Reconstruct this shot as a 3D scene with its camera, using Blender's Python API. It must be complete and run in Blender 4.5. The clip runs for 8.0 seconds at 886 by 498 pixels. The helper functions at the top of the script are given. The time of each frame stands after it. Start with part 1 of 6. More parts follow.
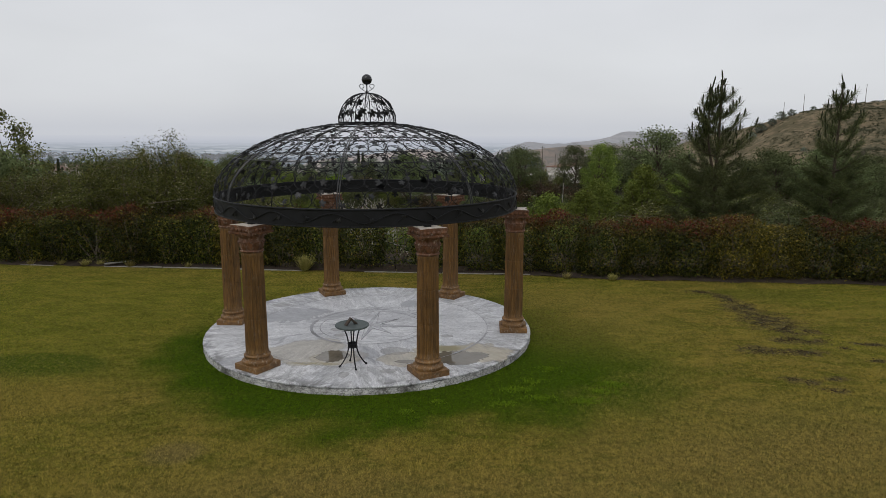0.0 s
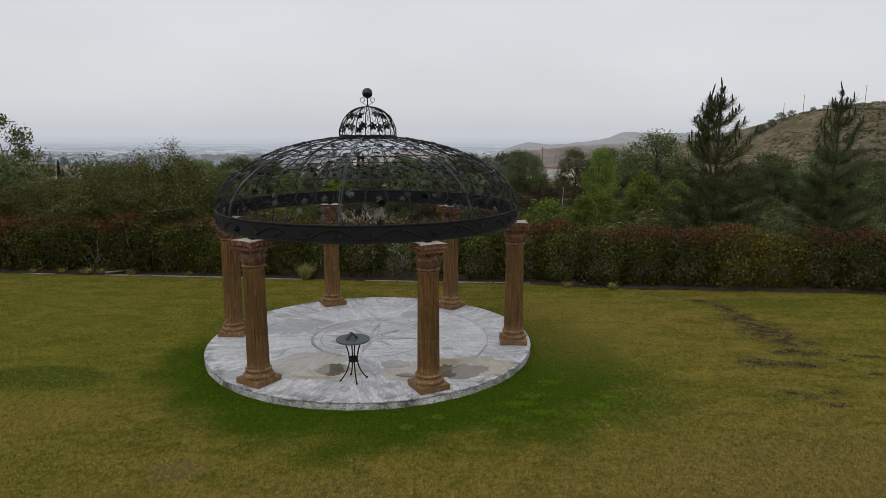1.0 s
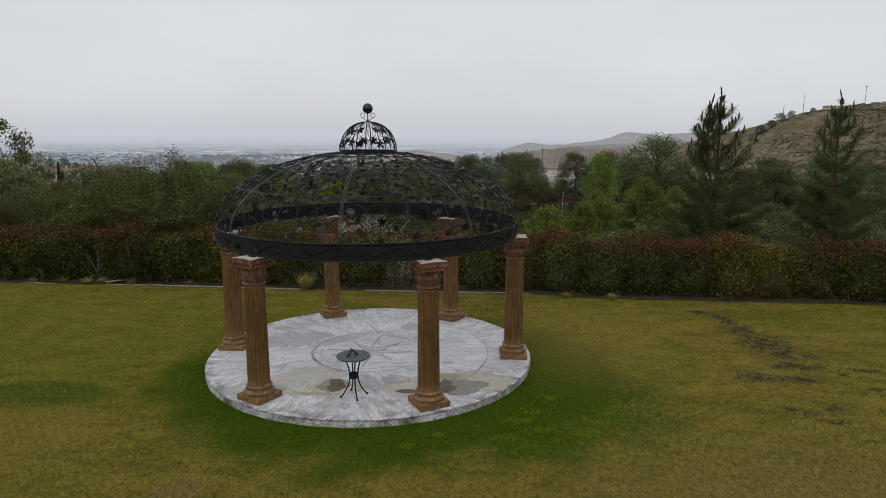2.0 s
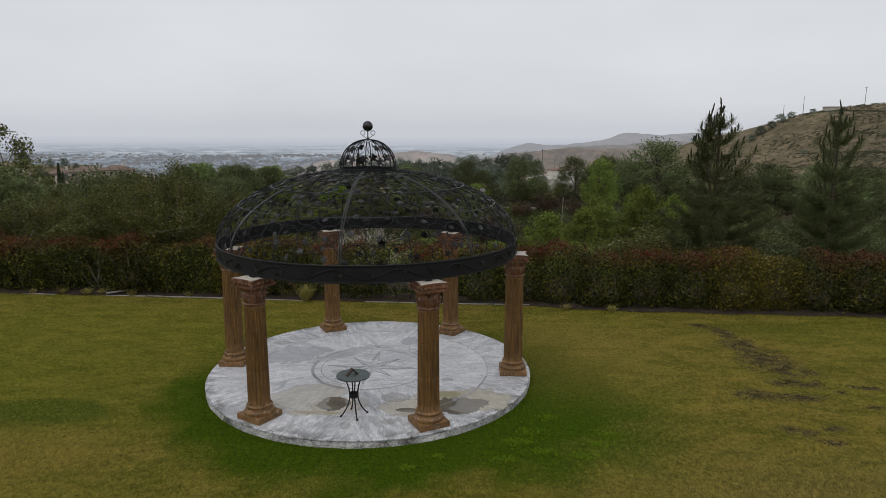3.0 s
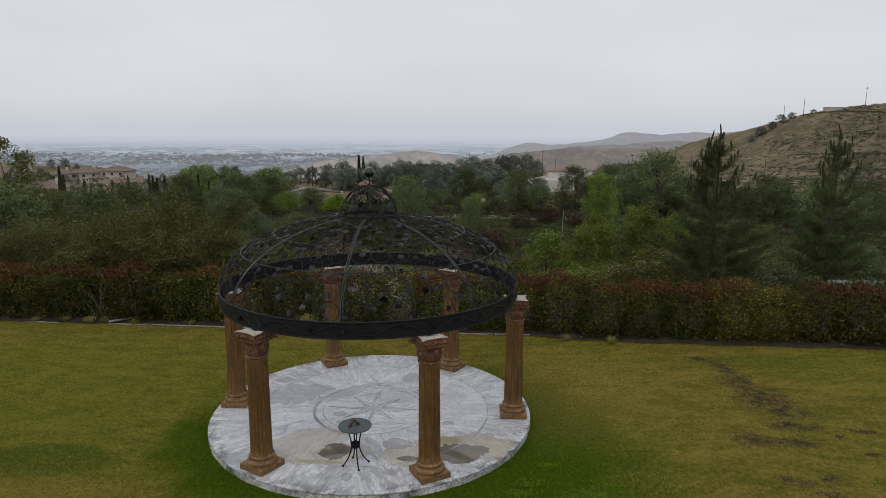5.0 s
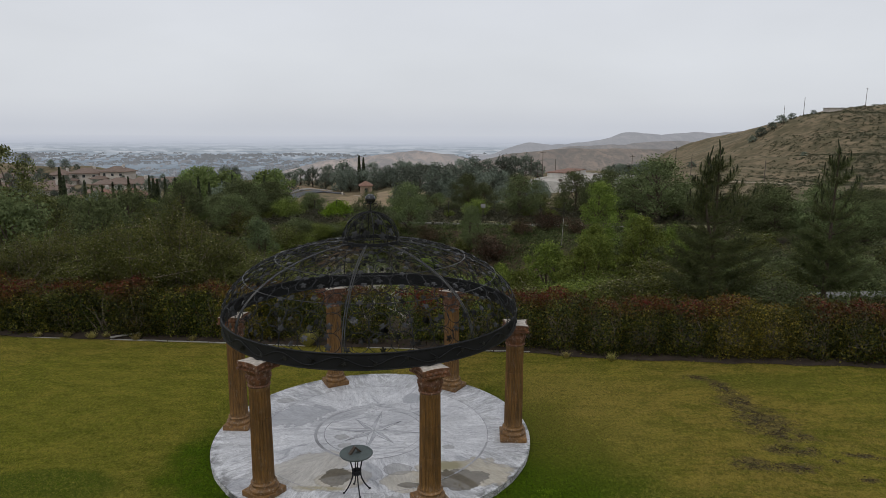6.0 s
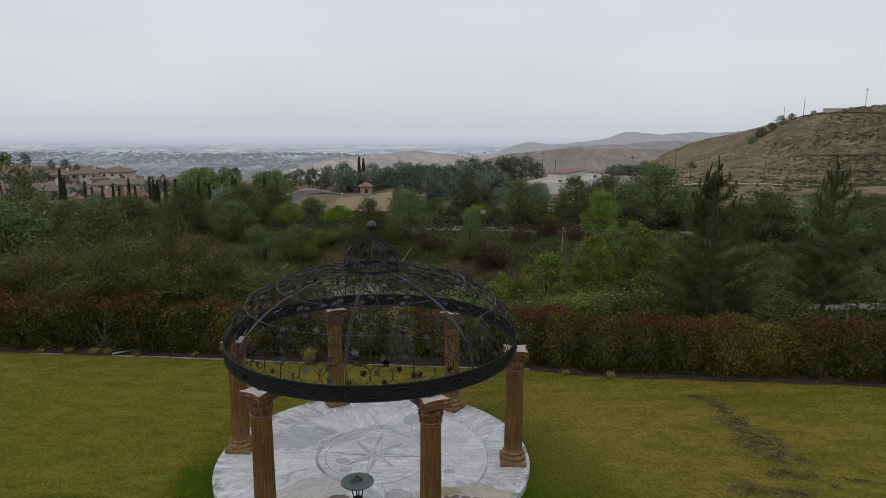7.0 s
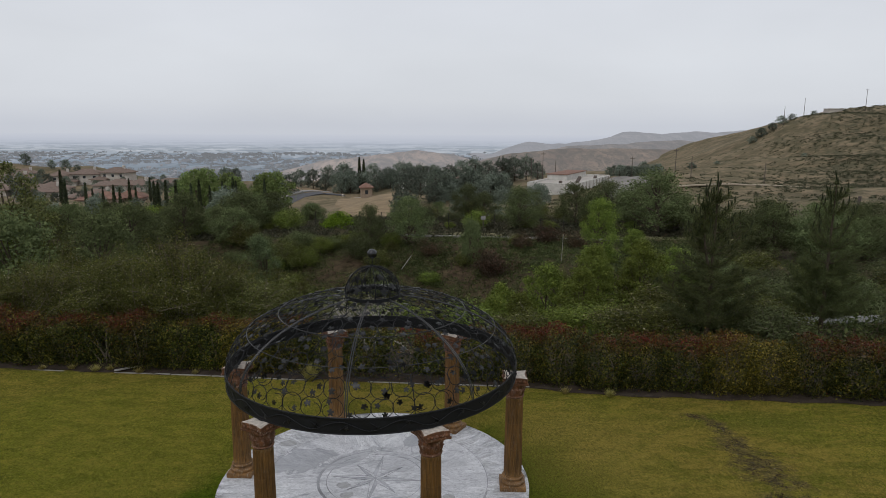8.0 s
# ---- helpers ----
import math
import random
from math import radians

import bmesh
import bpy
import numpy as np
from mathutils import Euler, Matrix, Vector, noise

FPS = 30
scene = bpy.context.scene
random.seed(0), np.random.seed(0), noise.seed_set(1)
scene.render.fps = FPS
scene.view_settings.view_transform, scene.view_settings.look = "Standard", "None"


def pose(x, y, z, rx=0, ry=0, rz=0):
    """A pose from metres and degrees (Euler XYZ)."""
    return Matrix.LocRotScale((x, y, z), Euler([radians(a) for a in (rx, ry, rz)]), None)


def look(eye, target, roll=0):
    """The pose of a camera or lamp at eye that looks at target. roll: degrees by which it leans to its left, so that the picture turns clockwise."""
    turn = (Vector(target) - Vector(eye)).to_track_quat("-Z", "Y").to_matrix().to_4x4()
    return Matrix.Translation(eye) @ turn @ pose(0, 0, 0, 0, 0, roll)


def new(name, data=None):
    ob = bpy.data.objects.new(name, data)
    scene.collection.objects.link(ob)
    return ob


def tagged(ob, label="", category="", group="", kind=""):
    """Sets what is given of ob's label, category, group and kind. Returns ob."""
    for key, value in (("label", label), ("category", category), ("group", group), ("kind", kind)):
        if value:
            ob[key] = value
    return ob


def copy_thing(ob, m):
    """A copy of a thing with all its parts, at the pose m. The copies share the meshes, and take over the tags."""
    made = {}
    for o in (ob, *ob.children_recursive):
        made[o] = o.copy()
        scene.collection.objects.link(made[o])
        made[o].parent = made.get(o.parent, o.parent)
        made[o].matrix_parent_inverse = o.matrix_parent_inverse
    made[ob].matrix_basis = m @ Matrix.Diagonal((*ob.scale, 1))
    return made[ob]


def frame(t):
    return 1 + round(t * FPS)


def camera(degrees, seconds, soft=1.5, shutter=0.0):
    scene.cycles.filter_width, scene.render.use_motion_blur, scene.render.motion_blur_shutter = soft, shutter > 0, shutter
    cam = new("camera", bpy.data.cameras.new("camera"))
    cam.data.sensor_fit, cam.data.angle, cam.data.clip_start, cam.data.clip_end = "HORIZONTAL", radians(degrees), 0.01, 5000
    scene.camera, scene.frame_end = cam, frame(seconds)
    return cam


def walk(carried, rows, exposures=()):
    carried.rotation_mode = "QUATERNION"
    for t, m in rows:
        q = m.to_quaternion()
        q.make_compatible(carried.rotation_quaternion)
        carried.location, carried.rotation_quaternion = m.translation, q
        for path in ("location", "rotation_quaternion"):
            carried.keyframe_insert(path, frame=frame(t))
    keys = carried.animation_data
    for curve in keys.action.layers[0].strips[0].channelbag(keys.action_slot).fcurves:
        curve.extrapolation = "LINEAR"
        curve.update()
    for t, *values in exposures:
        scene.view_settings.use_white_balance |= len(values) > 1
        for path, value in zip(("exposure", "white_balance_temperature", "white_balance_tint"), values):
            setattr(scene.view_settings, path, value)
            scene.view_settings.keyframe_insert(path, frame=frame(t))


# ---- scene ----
cam = camera(68.23, 8.0, soft=0.7)
ROWS = [
    (0.0, 0.0, 0.0, 4.075, 0.008, -0.02, -0.05),
    (0.5, -0.002, -0.004, 4.189, 0.004, 0.01, -0.02),
    (1.0, -0.008, -0.001, 4.313, 0.0, 0.022, -0.02),
    (1.5, -0.012, 0.006, 4.449, -0.002, 0.03, -0.02),
    (3.0, -0.011, 0.056, 4.915, -0.002, 0.06, -0.055),
    (3.5, -0.012, 0.079, 5.114, -0.002, 0.05, -0.055),
    (4.0, -0.016, 0.1, 5.335, 0.0, 0.025, -0.045),
    (4.5, -0.02, 0.119, 5.562, 0.015, 0.0, -0.06),
    (6.0, -0.035, 0.13, 6.309, 0.037, -0.058, -0.1),
    (6.5, -0.043, 0.13, 6.572, 0.037, -0.08, -0.122),
    (7.0, -0.05, 0.134, 6.845, 0.037, -0.11, -0.145),
    (7.5, -0.052, 0.14, 7.125, 0.045, -0.138, -0.15),
    (8.0, -0.05, 0.142, 7.4, 0.058, -0.168, -0.145),
]
TILT, LEAN = -10.555, -0.084
walk(cam, [(t, pose(x, y, z, 90 + TILT + pitch, LEAN + roll, yaw)) for t, x, y, z, yaw, pitch, roll in ROWS], [(0.0, 0.0, 6600, 10.8), (4.0, 0.0, 6530, 10.8), (8.0, 0.0, 6430, 11.2)])

# ---- light: a bright overcast sky and a wide, weak sun ----
world = bpy.data.worlds.new("overcast_sky")
scene.world = world
world.use_nodes = True
wn, wl = world.node_tree.nodes, world.node_tree.links
wn.clear()
sky = wn.new("ShaderNodeTexSky")
sky.sky_type, sky.sun_disc, sky.sun_elevation, sky.sun_rotation = "NISHITA", False, radians(55), radians(200)
coord = wn.new("ShaderNodeTexCoord")
split = wn.new("ShaderNodeSeparateXYZ")
wl.new(coord.outputs["Generated"], split.inputs[0])
ramp = wn.new("ShaderNodeValToRGB")
ramp.color_ramp.elements[0].position, ramp.color_ramp.elements[0].color = 0.0, (0.487, 0.512, 0.558, 1)
ramp.color_ramp.elements[1].position, ramp.color_ramp.elements[1].color = 1.0, (0.60, 0.62, 0.66, 1)
low_sky = ramp.color_ramp.elements.new(0.035)
low_sky.color = (0.548, 0.57, 0.602, 1)
mid = ramp.color_ramp.elements.new(0.10)
mid.color = (0.58, 0.60, 0.625, 1)
high = ramp.color_ramp.elements.new(0.25)
high.color = (0.58, 0.60, 0.635, 1)
wl.new(split.outputs[2], ramp.inputs[0])
cloud = wn.new("ShaderNodeTexNoise")
cloud.inputs["Scale"].default_value, cloud.inputs["Detail"].default_value = 2.2, 4
stretch = wn.new("ShaderNodeMapping")
stretch.inputs["Scale"].default_value = (1, 1, 3)
wl.new(coord.outputs["Generated"], stretch.inputs[0])
wl.new(stretch.outputs[0], cloud.inputs["Vector"])
vary = wn.new("ShaderNodeMapRange")
vary.inputs[1].default_value, vary.inputs[2].default_value, vary.inputs[3].default_value, vary.inputs[4].default_value = 0.3, 0.7, 0.95, 1.05
wl.new(cloud.outputs[0], vary.inputs[0])
veil = wn.new("ShaderNodeVectorMath")
veil.operation = "SCALE"
wl.new(ramp.outputs[0], veil.inputs[0])
wl.new(vary.outputs[0], veil.inputs["Scale"])
bg_sky, bg_cloud, both, out = wn.new("ShaderNodeBackground"), wn.new("ShaderNodeBackground"), wn.new("ShaderNodeMixShader"), wn.new("ShaderNodeOutputWorld")
bg_sky.inputs[1].default_value, bg_cloud.inputs[1].default_value, both.inputs[0].default_value = 0.10, 1.2, 0.95
wl.new(sky.outputs[0], bg_sky.inputs[0])
wl.new(veil.outputs[0], bg_cloud.inputs[0])
wl.new(bg_sky.outputs[0], both.inputs[1])
wl.new(bg_cloud.outputs[0], both.inputs[2])
wl.new(both.outputs[0], out.inputs[0])
sun_data = bpy.data.lights.new("sun", "SUN")
sun_data.energy, sun_data.angle, sun_data.color = 0.7, radians(40), (1.0, 0.97, 0.92)
sun = new("sun", sun_data)
sun.matrix_world = look((-20, -30, 60), (0, 10, 0))


# ---- small tools ----
def thing(name, label, category, group="", kind=""):
    return tagged(new(name), label, category, group, kind)


def mesh_of(bm, material, smooth=40):
    data = bpy.data.meshes.new("mesh")
    bm.to_mesh(data)
    bm.free()
    for m in material if isinstance(material, (list, tuple)) else [material]:
        data.materials.append(m)
    if smooth:
        data.shade_smooth()
        data.set_sharp_from_angle(angle=radians(smooth))
    return data


def put(name, data, parent=None, label="", m=None):
    ob = new(name, data)
    if parent is not None:
        ob.parent = parent
    if m is not None:
        ob.matrix_basis = m
    return tagged(ob, label)


def part(name, bm, material, parent, label="", m=None, smooth=40):
    return put(name, mesh_of(bm, material, smooth), parent, label, m)


def box(bm, x0, y0, z0, x1, y1, z1, bevel=0.0, m=None):
    made = bmesh.ops.create_cube(bm, size=1)["verts"]
    for v in made:
        v.co = Vector(((x0 + x1) / 2 + v.co.x * (x1 - x0), (y0 + y1) / 2 + v.co.y * (y1 - y0), (z0 + z1) / 2 + v.co.z * (z1 - z0)))
    if bevel:
        edges = list({e for v in made for e in v.link_edges})
        made = list({v for f in bmesh.ops.bevel(bm, geom=edges, offset=bevel, segments=2, affect="EDGES", profile=0.6)["faces"] for v in f.verts} | {v for v in made if v.is_valid})
    if m is not None:
        for v in made:
            v.co = m @ v.co
    return bm


def lathe(bm, profile, n=32, shape=None, cap=True):
    """Turns a profile of (radius, z) round the z axis; shape(angle, radius, z) may change the radius."""
    rings = []
    for r, z in profile:
        ring = []
        for k in range(n):
            a = 2 * math.pi * k / n
            q = shape(a, r, z) if shape else r
            ring.append(bm.verts.new((q * math.cos(a), q * math.sin(a), z)))
        rings.append(ring)
    for lo, hi in zip(rings, rings[1:]):
        for k in range(n):
            bm.faces.new((lo[k], lo[(k + 1) % n], hi[(k + 1) % n], hi[k]))
    if cap:
        bm.faces.new(rings[0][::-1])
        bm.faces.new(rings[-1])
    return bm


def tube(bm, points, radius, sides=6, closed=False, taper=None):
    """A round bar along points."""
    pts = [Vector(p) for p in points]
    n = len(pts)
    rings = []
    up = Vector((0.123, 0.34, 0.93)).normalized()
    for i, p in enumerate(pts):
        a = pts[(i - 1) % n] if (closed or i > 0) else p
        b = pts[(i + 1) % n] if (closed or i < n - 1) else p
        t = (b - a).normalized()
        side = t.cross(up)
        if side.length < 1e-3:
            side = t.cross(Vector((1, 0, 0)))
        side.normalize()
        other = side.cross(t).normalized()
        r = radius if taper is None else radius + (taper - radius) * i / max(1, n - 1)
        rings.append([bm.verts.new(p + r * (math.cos(2 * math.pi * k / sides) * side + math.sin(2 * math.pi * k / sides) * other)) for k in range(sides)])
    pairs = list(zip(rings, rings[1:])) + ([(rings[-1], rings[0])] if closed else [])
    for lo, hi in pairs:
        for k in range(sides):
            bm.faces.new((lo[k], lo[(k + 1) % sides], hi[(k + 1) % sides], hi[k]))
    if not closed:
        bm.faces.new(rings[0][::-1])
        bm.faces.new(rings[-1])
    return bm


def smoothstep(a, b, x):
    t = np.clip((x - a) / (b - a), 0, 1)
    return t * t * (3 - 2 * t)


# ---- materials ----
class Nodes:
    """A short way to write node materials."""

    def __init__(self, name):
        self.mat = bpy.data.materials.new(name)
        self.mat.use_nodes = True
        self.tree = self.mat.node_tree
        self.bsdf = self.tree.nodes["Principled BSDF"]
        self.out = self.tree.nodes["Material Output"]

    def add(self, kind, **inputs):
        n = self.tree.nodes.new("ShaderNode" + kind)
        for key, value in inputs.items():
            self.feed(n.inputs[key.replace("_", " ")], value)
        return n

    def feed(self, socket, value):
        if isinstance(value, bpy.types.NodeSocket):
            self.tree.links.new(value, socket)
        elif isinstance(value, (tuple, list)) and len(value) == 3 and socket.type == "RGBA":
            socket.default_value = (*value, 1)
        else:
            socket.default_value = value

    def pos(self, scale=None, which="Object"):
        if which == "World":
            s = self.add("NewGeometry").outputs["Position"]
        else:
            s = self.add("TexCoord").outputs[which]
        if scale is not None:
            mp = self.add("Mapping")
            mp.inputs["Scale"].default_value = scale
            self.feed(mp.inputs[0], s)
            s = mp.outputs[0]
        return s

    def noise(self, scale, detail=4, rough=0.55, vector=None, distort=0.0):
        n = self.add("TexNoise", Scale=scale, Detail=detail, Roughness=rough, Distortion=distort)
        self.feed(n.inputs["Vector"], vector if vector is not None else self.pos())
        return n.outputs[0]

    def ramp(self, fac, stops):
        r = self.add("ValToRGB")
        e = r.color_ramp.elements
        while len(e) < len(stops):
            e.new(0.5)
        for el, (p, c) in zip(e, stops):
            el.position = p
            el.color = (*c, 1) if isinstance(c, tuple) else (c, c, c, 1)
        self.feed(r.inputs[0], fac)
        return r.outputs[0]

    def mix(self, fac, a, b, blend="MIX"):
        m = self.tree.nodes.new("ShaderNodeMix")
        m.data_type, m.blend_type = "RGBA", blend
        self.feed(m.inputs[0], fac)
        self.feed(m.inputs[6], a)
        self.feed(m.inputs[7], b)
        return m.outputs[2]

    def math(self, op, a, b=0.0, clamp=False):
        m = self.tree.nodes.new("ShaderNodeMath")
        m.operation, m.use_clamp = op, clamp
        self.feed(m.inputs[0], a)
        self.feed(m.inputs[1], b)
        return m.outputs[0]

    def done(self, color=None, rough=None, metal=None, bump=None, strength=0.3, distance=0.02, spec=None, **more):
        b = self.bsdf
        if color is not None:
            self.feed(b.inputs["Base Color"], color)
        if rough is not None:
            self.feed(b.inputs["Roughness"], rough)
        if metal is not None:
            b.inputs["Metallic"].default_value = metal
        if spec is not None:
            b.inputs["Specular IOR Level"].default_value = spec
        if bump is not None:
            bn = self.add("Bump", Strength=strength, Distance=distance)
            self.feed(bn.inputs["Height"], bump)
            self.tree.links.new(bn.outputs[0], b.inputs["Normal"])
        return self.mat


def spot(n, xy, centre, radii, soft=0.5, wobble=None, turn=0.0):
    """1 inside an ellipse on the ground, 0 outside, with a ragged rim."""
    mp = n.add("Mapping")
    mp.vector_type = "TEXTURE"
    mp.inputs["Location"].default_value = (*centre, 0)
    mp.inputs["Rotation"].default_value = (0, 0, radians(turn))
    mp.inputs["Scale"].default_value = (*radii, 1)
    n.feed(mp.inputs[0], xy)
    flat = n.add("VectorMath")
    flat.operation = "MULTIPLY"
    n.feed(flat.inputs[0], mp.outputs[0])
    flat.inputs[1].default_value = (1, 1, 0)
    ln = n.add("VectorMath")
    ln.operation = "LENGTH"
    n.feed(ln.inputs[0], flat.outputs[0])
    d = ln.outputs["Value"]
    if wobble is not None:
        d = n.math("ADD", d, wobble)
    mr = n.add("MapRange")
    mr.interpolation_type = "SMOOTHSTEP"
    mr.inputs[1].default_value, mr.inputs[2].default_value, mr.inputs[3].default_value, mr.inputs[4].default_value = 1 - soft, 1 + soft, 1, 0
    n.feed(mr.inputs[0], d)
    return mr.outputs[0]


def plain(name, color, rough=0.7, metal=0.0, vary=0.25, scale=6.0, bump=0.15):
    """One colour with grain, stains and fine relief."""
    n = Nodes(name)
    big, fine = n.noise(scale, 5), n.noise(scale * 12, 3)
    dark = tuple(c * (1 - vary) for c in color)
    light = tuple(min(1, c * (1 + vary)) for c in color)
    c = n.mix(n.ramp(big, [(0.3, 0.0), (0.7, 1.0)]), dark, light)
    c = n.mix(0.25, c, n.ramp(fine, [(0.3, dark), (0.7, light)]))
    r = n.ramp(big, [(0.3, max(0, rough - 0.1)), (0.7, min(1, rough + 0.1))])
    return n.done(c, r, metal, fine, bump, 0.01, spec=0.12 if rough > 0.78 else 0.4)


GX, GY = -1.447, 12.686        # middle of the platform
DECK = 0.136                   # its height
PR = 3.19                      # its radius
CR, PHI = 2.846, -4.833        # the columns' circle and the first column's bearing
DX, DY = -1.429, 12.59         # axis of the dome
RR, ZT, ZB = 2.824, 2.844, 2.58


# bare earth in the lawn: x, y, half length, half width, turn
SOIL = ((6.45, 16.0, 0.30, 0.16, -10), (6.85, 15.4, 0.20, 0.42, 10), (6.85, 14.5, 0.34, 0.45, -25), (6.98, 13.5, 0.50, 0.55, -20), (7.15, 12.85, 0.45, 0.28, -10), (6.95, 12.2, 0.50, 0.20, -6),
        (5.80, 11.68, 0.26, 0.20, 10), (6.25, 11.55, 0.40, 0.17, 0), (6.75, 11.5, 0.30, 0.15, -8), (7.55, 11.75, 0.14, 0.10, 0), (8.25, 11.95, 0.40, 0.09, -14), (7.74, 11.06, 0.16, 0.08, 0),
        (5.85, 10.12, 0.26, 0.13, -14), (6.5, 10.2, 0.17, 0.11, 0), (6.2, 9.72, 0.22, 0.10, -14))


def lawn_material(blades=False):
    n = Nodes("grass_blade" if blades else "lawn_grass_and_soil")
    p = n.pos(which="World")
    wob = n.math("MULTIPLY", n.math("SUBTRACT", n.noise(0.9, 4, vector=p), 0.5), 0.7)
    broad = n.noise(0.22, 4, vector=p)
    mid_n = n.noise(1.6, 7, 0.72, vector=p)
    fine = n.noise(22, 4, 0.7, vector=p)
    blade = n.noise(90, 2, 0.6, vector=p)
    straw = n.mix(n.ramp(mid_n, [(0.3, 0.0), (0.7, 1.0)]), (0.200, 0.156, 0.021), (0.325, 0.236, 0.052))
    green = n.mix(n.ramp(mid_n, [(0.3, 0.0), (0.7, 1.0)]), (0.130, 0.166, 0.009), (0.214, 0.222, 0.018))
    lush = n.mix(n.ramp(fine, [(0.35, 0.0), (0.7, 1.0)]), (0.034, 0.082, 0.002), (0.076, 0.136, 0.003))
    base = n.mix(n.ramp(broad, [(0.44, 0.0), (0.56, 1.0)]), green, straw)
    base = n.mix(n.ramp(n.noise(6.0, 5, 0.7, vector=p), [(0.40, 0.5), (0.52, 0.0)]), base, (0.07, 0.085, 0.008))
    base = n.mix(n.ramp(n.noise(3.1, 6, 0.7, vector=p), [(0.55, 0.0), (0.68, 0.55)]), base, (0.33, 0.25, 0.075))
    streaky = n.noise(1.0, 7, 0.75, vector=n.pos((0.8, 1.9, 1), "World"), distort=0.6)
    base = n.mix(n.ramp(streaky, [(0.41, 0.85), (0.49, 0.0)]), base, (0.072, 0.112, 0.003))
    base = n.mix(n.ramp(streaky, [(0.51, 0.0), (0.60, 0.7)]), base, (0.33, 0.255, 0.045))
    # the dry belt close by, and the greener far and left parts
    base = n.mix(n.math("MULTIPLY", spot(n, p, (0.0, 6.3), (9.0, 2.6), 0.5, wob), 0.75), base, straw)
    west = spot(n, p, (-8.2, 13.4), (5.6, 4.4), 0.5, wob)
    base = n.mix(n.math("MULTIPLY", west, 0.75), base, green)
    mottle = n.noise(1.9, 7, 0.74, vector=n.pos((0.7, 1.5, 1), "World"), distort=0.5)
    base = n.mix(n.ramp(mottle, [(0.40, 0.75), (0.50, 0.0)]), base, (0.078, 0.112, 0.004))
    base = n.mix(n.ramp(mottle, [(0.52, 0.0), (0.62, 0.6)]), base, (0.30, 0.25, 0.035))
    rich = n.math("MULTIPLY", west, 0.3)
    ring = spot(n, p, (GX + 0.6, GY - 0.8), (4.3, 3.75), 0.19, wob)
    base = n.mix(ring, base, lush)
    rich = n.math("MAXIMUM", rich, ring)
    base = n.mix(n.math("MULTIPLY", spot(n, p, (2.2, 10.4), (1.7, 1.6), 0.35, wob), 0.9), base, lush)
    base = n.mix(n.math("MULTIPLY", spot(n, p, (-7.2, 10.75), (1.5, 0.6), 0.2, wob), 1.0), base, lush)
    base = n.mix(n.math("MULTIPLY", spot(n, p, (7.6, 15.7), (2.0, 0.5), 0.5, wob), 0.6), base, lush)
    base = n.mix(n.math("MULTIPLY", spot(n, p, (-3.4, 7.7), (0.35, 0.3), 0.5, wob), 0.7), base, (0.22, 0.16, 0.075))
    base = n.mix(n.math("MULTIPLY", spot(n, p, (-1.2, 6.3), (2.6, 1.0), 0.5, wob), 0.5), base, (0.25, 0.165, 0.065))
    base = n.mix(n.math("MULTIPLY", spot(n, p, (4.6, 7.2), (3.2, 1.7), 0.6, wob, 20), 0.55), base, (0.27, 0.185, 0.07))
    base = n.mix(n.math("MULTIPLY", spot(n, p, (2.9, 14.0), (1.6, 2.4), 0.6, wob), 0.5), base, (0.33, 0.235, 0.06))
    base = n.mix(n.math("MULTIPLY", spot(n, p, (-7.5, 9.3), (2.6, 0.9), 0.5, wob), 0.6), base, (0.33, 0.235, 0.05))
    # bare earth: the worn line on the east side
    ragged = n.math("MULTIPLY", n.math("SUBTRACT", n.noise(2.6, 6, 0.7, vector=p), 0.5), 3.2)
    soil = n.mix(n.ramp(fine, [(0.3, 0.0), (0.7, 1.0)]), (0.040, 0.029, 0.017), (0.125, 0.098, 0.062))
    crumbs = n.ramp(n.noise(4.2, 7, 0.72, vector=p), [(0.43, 0.0), (0.50, 1.0)])
    for x, y, rx, ry, t in SOIL:
        base = n.mix(n.math("MULTIPLY", spot(n, p, (x, y), (rx * 1.15, ry * 1.15), 0.4, ragged, t), crumbs), base, soil)
    speck = n.mix(n.ramp(fine, [(0.28, 0.0), (0.66, 1.0)]), n.mix(0.52, base, (0.01, 0.014, 0.003)), n.mix(n.math("SUBTRACT", 0.36, n.math("MULTIPLY", rich, 0.34)), base, (0.34, 0.265, 0.07)))
    speck = n.mix(n.ramp(n.noise(120, 2, 0.6, vector=p), [(0.38, 0.7), (0.56, 0.0)]), speck, (0.026, 0.027, 0.003))
    speck = n.mix(n.ramp(n.noise(75, 3, 0.7, vector=p), [(0.56, 0.0), (0.68, 0.75)]), speck, n.mix(rich, (0.45, 0.345, 0.085), (0.13, 0.19, 0.012)))
    clumpy = n.noise(13, 6, 0.8, vector=n.pos((1, 0.7, 1), "World"))
    speck = n.mix(n.ramp(clumpy, [(0.36, 0.6), (0.47, 0.0)]), speck, (0.028, 0.036, 0.005))
    speck = n.mix(n.ramp(clumpy, [(0.54, 0.0), (0.66, 0.45)]), speck, n.mix(rich, (0.42, 0.33, 0.075), (0.14, 0.20, 0.012)))
